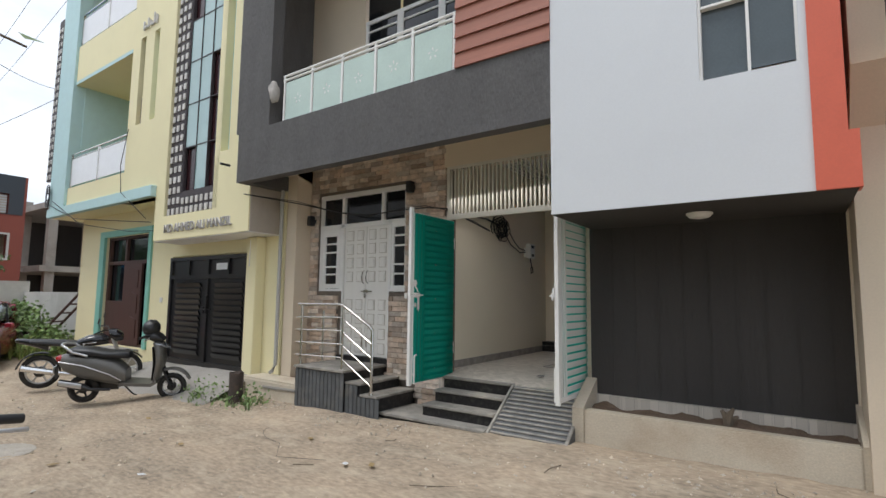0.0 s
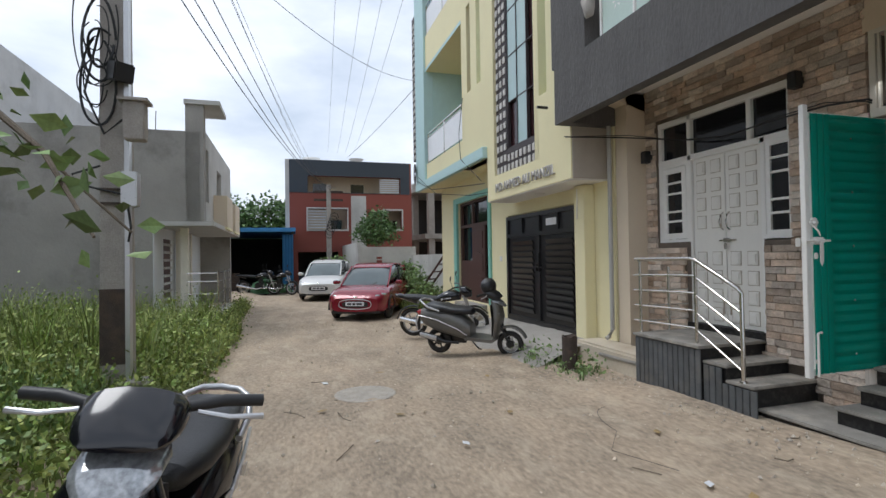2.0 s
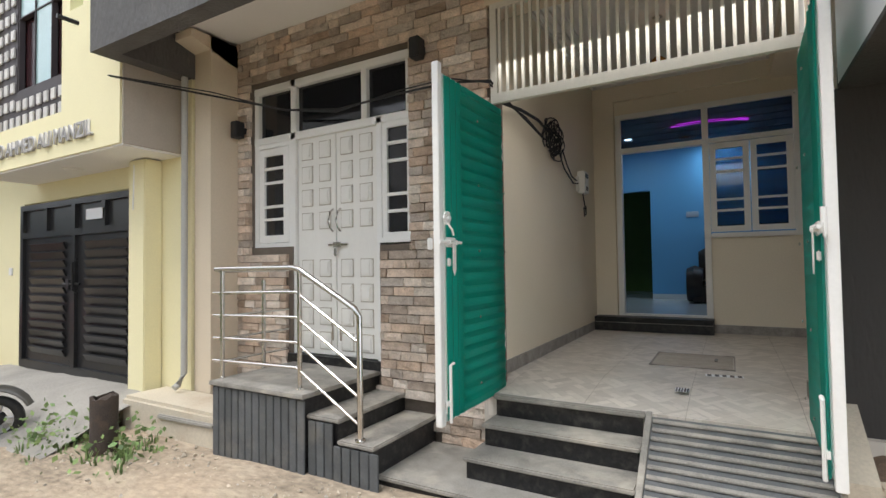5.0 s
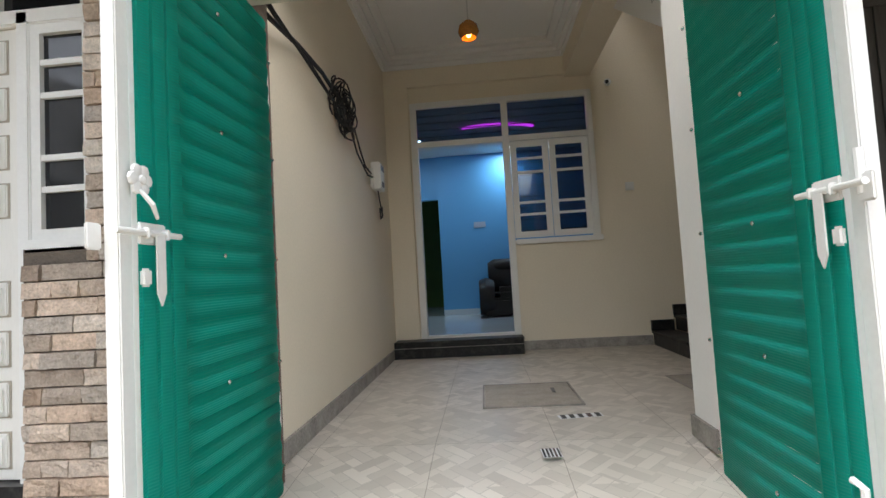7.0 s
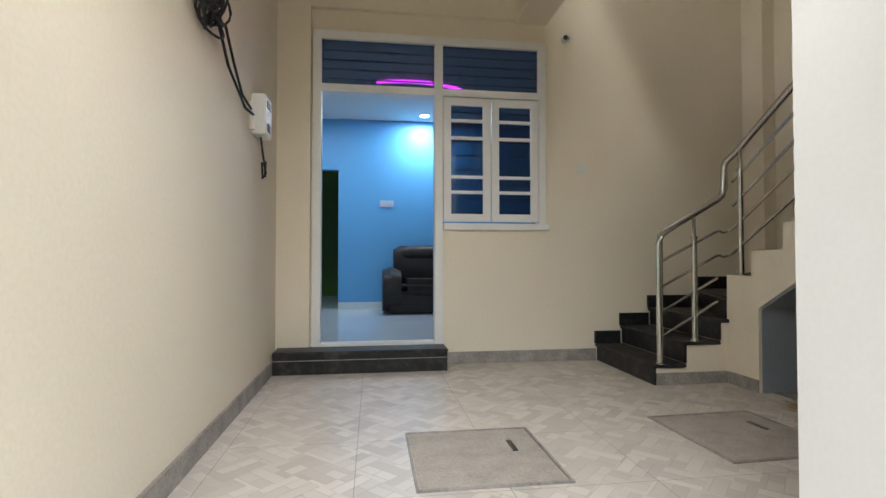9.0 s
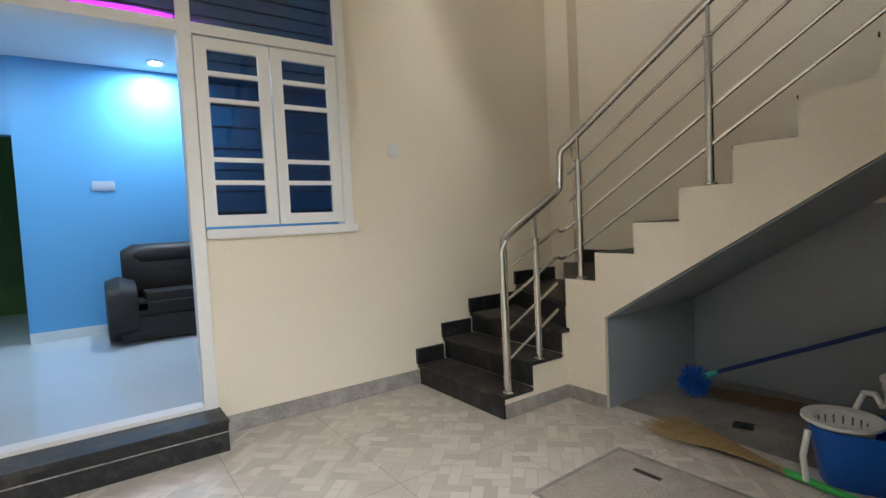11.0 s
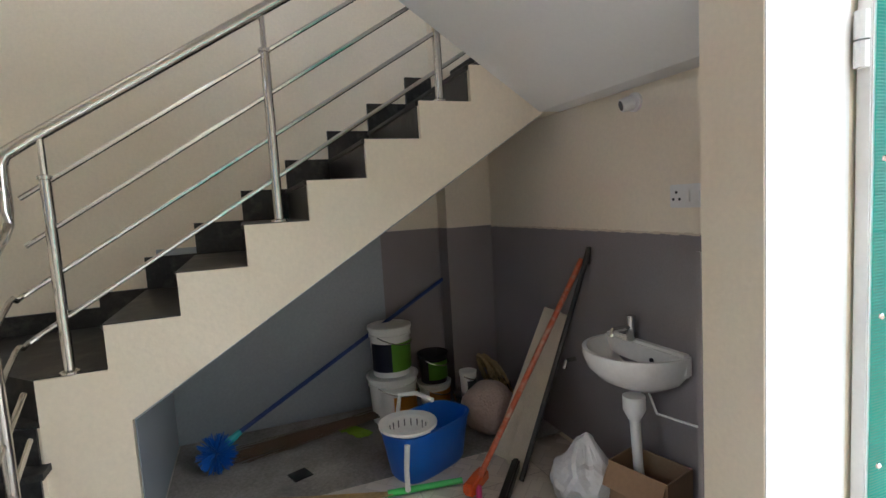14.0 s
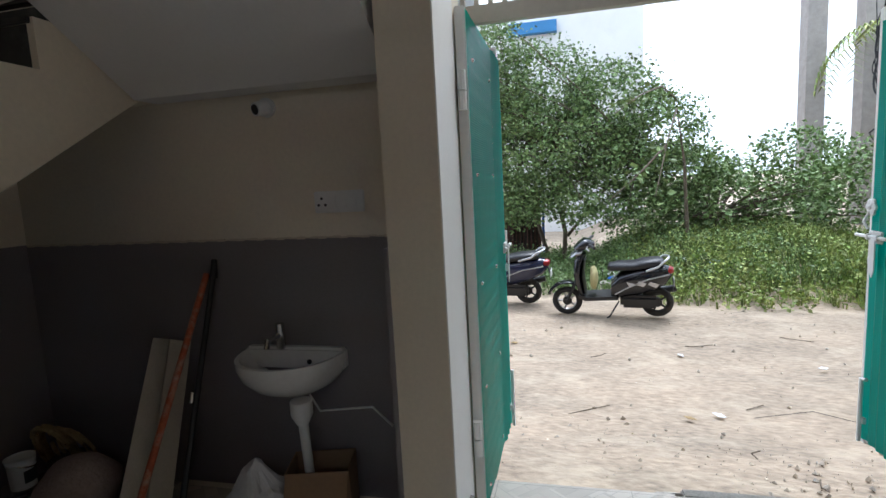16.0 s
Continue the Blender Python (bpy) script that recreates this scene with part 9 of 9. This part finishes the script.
blk = thing("block_wall", (1.2, -4.0, gz(1, -4) - 0.1), 0, "rough grey block wall with a faded yellow board", "wall")
part("wall", box(B(), -1.1, -0.12, 0, 4.5, 0.12, 1.7), M["concrete"], blk)
part("notice_board", box(B(), -1.05, 0.12, 1.25, -0.2, 0.15, 1.75), mat("faded_yellow_board", (0.45, 0.33, 0.08), 0.8, vary=0.2, stain=0.5, stain_color=(0.2, 0.13, 0.06)), blk)
M["pale_far"] = mat("pale_far_wall_paint", (0.78, 0.78, 0.76), 0.9, vary=0.08, scale=0.6, stain=0.15, stain_color=(0.5, 0.48, 0.45))
far_b = thing("far_white_building", (-2.0, -14, 0), 0, "pale building with blue roof sheet behind the tree", "building")
part("wall", box(B(), -3.2, -3, -0.5, 9, 3, 7.6), M["pale_far"], far_b)
part("roof_sheet", box(B(), -0.2, 3.0, 7.3, 1.6, 3.3, 7.7), M["blue_metal"], far_b)
part("parapet", box(B(), -3.2, 2.8, 7.6, 9, 3.0, 8.2), M["pale_far"], far_b)
for k in range(3):
    part("window", box(B(), -1.5 + k * 2.6, 3.0, 4.2, -0.4 + k * 2.6, 3.03, 5.4), M["dark_glass"], far_b)
for x, y in ((-10.3, -10.5), (-11.9, -10.5)):
    cp = thing("concrete_pillar", (x, y, -0.3), 0, "tall bare concrete pillar beyond the hedge", "pillar", "bare pillars")
    part("shaft", box(B(), -0.28, -0.28, 0, 0.28, 0.28, 11), M["pole"], cp)
pm_ = thing("palm_tree", (-12.4, -9.0, -0.2), 0, "palm with hanging pale fronds beyond the hedge", "palm")
part("trunk", tube(B(), [(0, 0, 0), (0.1, 0, 3.0), (0.2, 0.1, 6.2)], [0.16, 0.13, 0.11], 10), M["bark"], pm_, "", True)
rg = np.random.default_rng(71)
for i in range(13):
    a = i * math.tau / 13
    V, F = [], []
    for k in range(22):
        f = k / 21
        r, z = 2.3 * math.sin(f * 1.5), 6.2 + 1.0 * f - 2.7 * f * f
        c = np.array([0.2 + r * math.cos(a), 0.1 + r * math.sin(a), z])
        for s_ in (-1, 1):
            d = np.array([-math.sin(a) * s_ * 0.5, math.cos(a) * s_ * 0.5, -0.35]) * (0.6 + 0.5 * math.sin(math.pi * f))
            w = np.array([math.cos(a), math.sin(a), 0]) * 0.03
            n0 = len(V)
            V += [c - w, c + w, c + d]
            F.append((n0, n0 + 1, n0 + 2))
    o = new("frond", cloud_mesh("frond", [tuple(v) for v in V], F, M["grass"])); o.parent = pm_
rub = thing("rubbish_heap", (-3.7, -0.55, gz(-3.7, -0.55)), 0, "scattered blue and white plastic rubbish on the mound", "rubbish")
rg = np.random.default_rng(72)
for i in range(16):
    bm = B()
    bmesh.ops.create_icosphere(bm, subdivisions=2, radius=0.07 + 0.06 * rg.random())
    for v in bm.verts:
        v.co = Vector((v.co.x * 1.5, v.co.y, v.co.z * 0.4)) * (1 + 0.5 * noise.noise(v.co * 14 + Vector((i, 0, 0))))
    x, y = rg.normal() * 0.7, rg.normal() * 0.45 - 0.2
    o = part("scrap", bm, M["blue_plastic"] if i % 4 == 0 else M["sheet_white"] if i % 2 else M["cloth"], rub)
    o.location = (x, y, gz(-3.7 + x, -0.55 + y) - gz(-3.7, -0.55) + 0.05)
mh = thing("manhole_cover", (-6.65, 2.78, gz(-6.65, 2.78) - 0.012), 0, "round dusty concrete manhole cover in the lane", "manhole")
part("cover", lathe(B(), [(0.36, -0.1), (0.36, 0.012), (0.33, 0.02), (0.3, 0.014), (0.01, 0.016)], 28), M["hatch"], mh, "", True)

# ---------------------------------------------------------------- loose stones, twigs, litter in the lane
rg = np.random.default_rng(81)
V, F = [], []
octa = np.array([[1, 0, 0], [-1, 0, 0], [0, 1, 0], [0, -1, 0], [0, 0, 1], [0, 0, -1]], float)
of = [(0, 2, 4), (2, 1, 4), (1, 3, 4), (3, 0, 4), (2, 0, 5), (1, 2, 5), (3, 1, 5), (0, 3, 5)]
for i in range(4200):
    if rg.random() < 0.4:
        x, y = rg.uniform(-9, 1.5), 5.6 + rg.normal() * 0.35
        if y > 6.1 and x > -7.2:
            y = 5.7 - 0.3 * rg.random()
    else:
        x, y = rg.uniform(-18, 2.5), rg.uniform(0.6, 6.0)
    if -4.2 < x < -1.6 and y > 5.9 or -5.7 < x < -4.1 and y > 5.75:
        continue
    s_ = 0.005 + 0.018 * rg.random() ** 5
    v = octa * s_ * rg.uniform(0.6, 1.3, 3) + rg.normal(size=(6, 3)) * s_ * 0.15 + np.array([x, y, gz(x, y) + 0.004])
    n0 = len(V)
    V += [tuple(q) for q in v]
    F += [tuple(n0 + k for k in f_) for f_ in of]
M["pebble"] = mat("pale_brown_pebble", (0.56, 0.47, 0.36), 0.95, vary=0.2, island=0.25, tint=(0.4, 0.36, 0.31))
tagged(new("loose_stones", cloud_mesh("loose_stones", V, F, M["pebble"])), "small loose stones and crumbs on the dirt", "stones", "", "stuff")
for i in range(14):
    x, y = rg.uniform(-8, 0.5), rg.uniform(2.0, 5.8)
    a, L_ = rg.random() * 6.3, 0.1 + 0.3 * rg.random()
    pts = [(x + math.cos(a) * L_ * t + 0.03 * rg.normal() * t, y + math.sin(a) * L_ * t + 0.03 * rg.normal() * t, gz(x, y) + 0.012) for t in (0, 0.5, 1)]
    tagged(part("twig", tube(B(), pts, 0.0045, 5), M["bark"]), "dry brown twig lying on the dirt", "twig", "lane twigs")
tagged(part("loose_cable", tube(B(), [(-4.9 + 0.5 * math.cos(a) + 0.12 * a, 4.9 + 0.28 * math.sin(a), gz(-4.9, 4.9) + 0.012) for a in np.linspace(1.5, 4.6, 14)] + [(-4.1, 4.35, gz(-4.1, 4.4) + 0.01), (-3.6, 4.55, gz(-3.6, 4.5) + 0.01)], 0.0022, 5), M["cable"], None, "", True), "thin dark cable curled on the dirt", "cable")
for i in range(14):
    x, y = rg.uniform(-8, 0.5), rg.uniform(2.2, 5.7)
    bm = B()
    plate(bm, [(-0.05, -0.015), (0.02, -0.03), (0.06, 0.01), (0.0, 0.03)], 0.0, 0.004, "z")
    o = part("litter_scrap", bm, M["sheet_white"] if i % 3 == 0 else M["jute"])
    o.matrix_basis = pose(x, y, gz(x, y) + 0.018, 4, 3, rg.random() * 360)
    tagged(o, "small pale scrap of litter on the dirt", "litter", "lane litter")

# ---------------------------------------------------------------- split-face stone cladding
clad = bpy.data.objects["wall_front"]
rg = np.random.default_rng(91)
stone_meshes = []
for i in range(8):
    w = 0.12 + 0.026 * i
    bm = B()
    box(bm, -w / 2, -0.028, -0.0345, w / 2, 0.0, 0.0345)
    bmesh.ops.subdivide_edges(bm, edges=bm.edges[:], cuts=1, use_grid_fill=True)
    for v in bm.verts:
        if v.co.y < -0.02:
            v.co += Vector((0, -0.014 * rg.random(), 0))
            v.co.x *= 0.975; v.co.z *= 0.94
    stone_meshes.append((w, mesh_of("stone", bm, M["stone"])))
holes = [(-6.21, -4.34, 1.57, 3.18), (-5.71, -4.63, 0.45, 3.18)]
low_hidden = (-5.66, -4.12, -0.2, 0.50)
placed, rest = 0, []
z = 0.035
while z < 3.64:
    x = -6.38 - 0.1 * rg.random()
    while x < -3.64:
        w, me = stone_meshes[rg.integers(8)]
        x0, x1 = max(x, -6.38), min(x + w, -3.64)
        cuts = [(x0, x1)]
        for h in holes:
            if h[2] - 0.02 < z < h[3] + 0.02:
                cuts = [c_ for a, b_ in cuts for c_ in ((a, min(b_, h[0])), (max(a, h[1]), b_)) if c_[1] - c_[0] > 0.03]
        if low_hidden[0] < (x0 + x1) / 2 < low_hidden[1] and z < low_hidden[3] - 0.1:
            cuts = []
        for a, b_ in cuts:
            k = (b_ - a) / w
            if placed < 300 and z > 0.5:
                o = new("stone", me)
                o.parent, o.matrix_parent_inverse = clad, Matrix()
                o.location, o.scale = ((a + b_) / 2, 6.64 - 0.012 * rg.random(), z), (k * 0.985, 1, 1)
                placed += 1
            else:
                rest.append(((a + b_) / 2, z, (b_ - a) * 0.985, me, 6.64 - 0.012 * rg.random()))
        x += w
    z += 0.073
V, F = [], []


def add_piece(me, loc, scale):
    n0 = len(V)
    V.extend((v.co.x * scale[0] + loc[0], v.co.y * scale[1] + loc[1], v.co.z * scale[2] + loc[2]) for v in me.vertices)
    F.extend(tuple(n0 + i for i in p.vertices) for p in me.polygons)


for x, z, wd, me, y in rest:
    w0 = next(w for w, m_ in stone_meshes if m_ is me)
    add_piece(me, (x, y, z), (wd / w0, 1, 1))
if V:
    o = new("stone_rest", cloud_mesh("stone_rest", V, F, M["stone_far"]))
    o.parent = clad
    o["kind"] = "stuff"
V, F = [], []
M["stone_n"] = mat("grey_brown_neighbour_stone", (0.21, 0.17, 0.14), 0.9, vary=0.25, bump=0.7, bscale=50, island=0.2, tint=(0.27, 0.23, 0.2))
z = 0.55
while z < 3.3:
    x = 0.9 - 0.15 * rg.random()
    while x < 3.2:
        w = 0.2 + 0.18 * rg.random()
        w0, me = stone_meshes[3]
        add_piece(me, (max(x, 0.9) + w / 2, 6.32, z), (w / w0 * 0.98, 1.2, 1.75))
        x += w
    z += 0.128
o = new("stone_rest", cloud_mesh("stone_rest", V, F, M["stone_n"]))
o.parent, o["kind"] = bpy.data.objects["wall_neighbour"], "stuff"
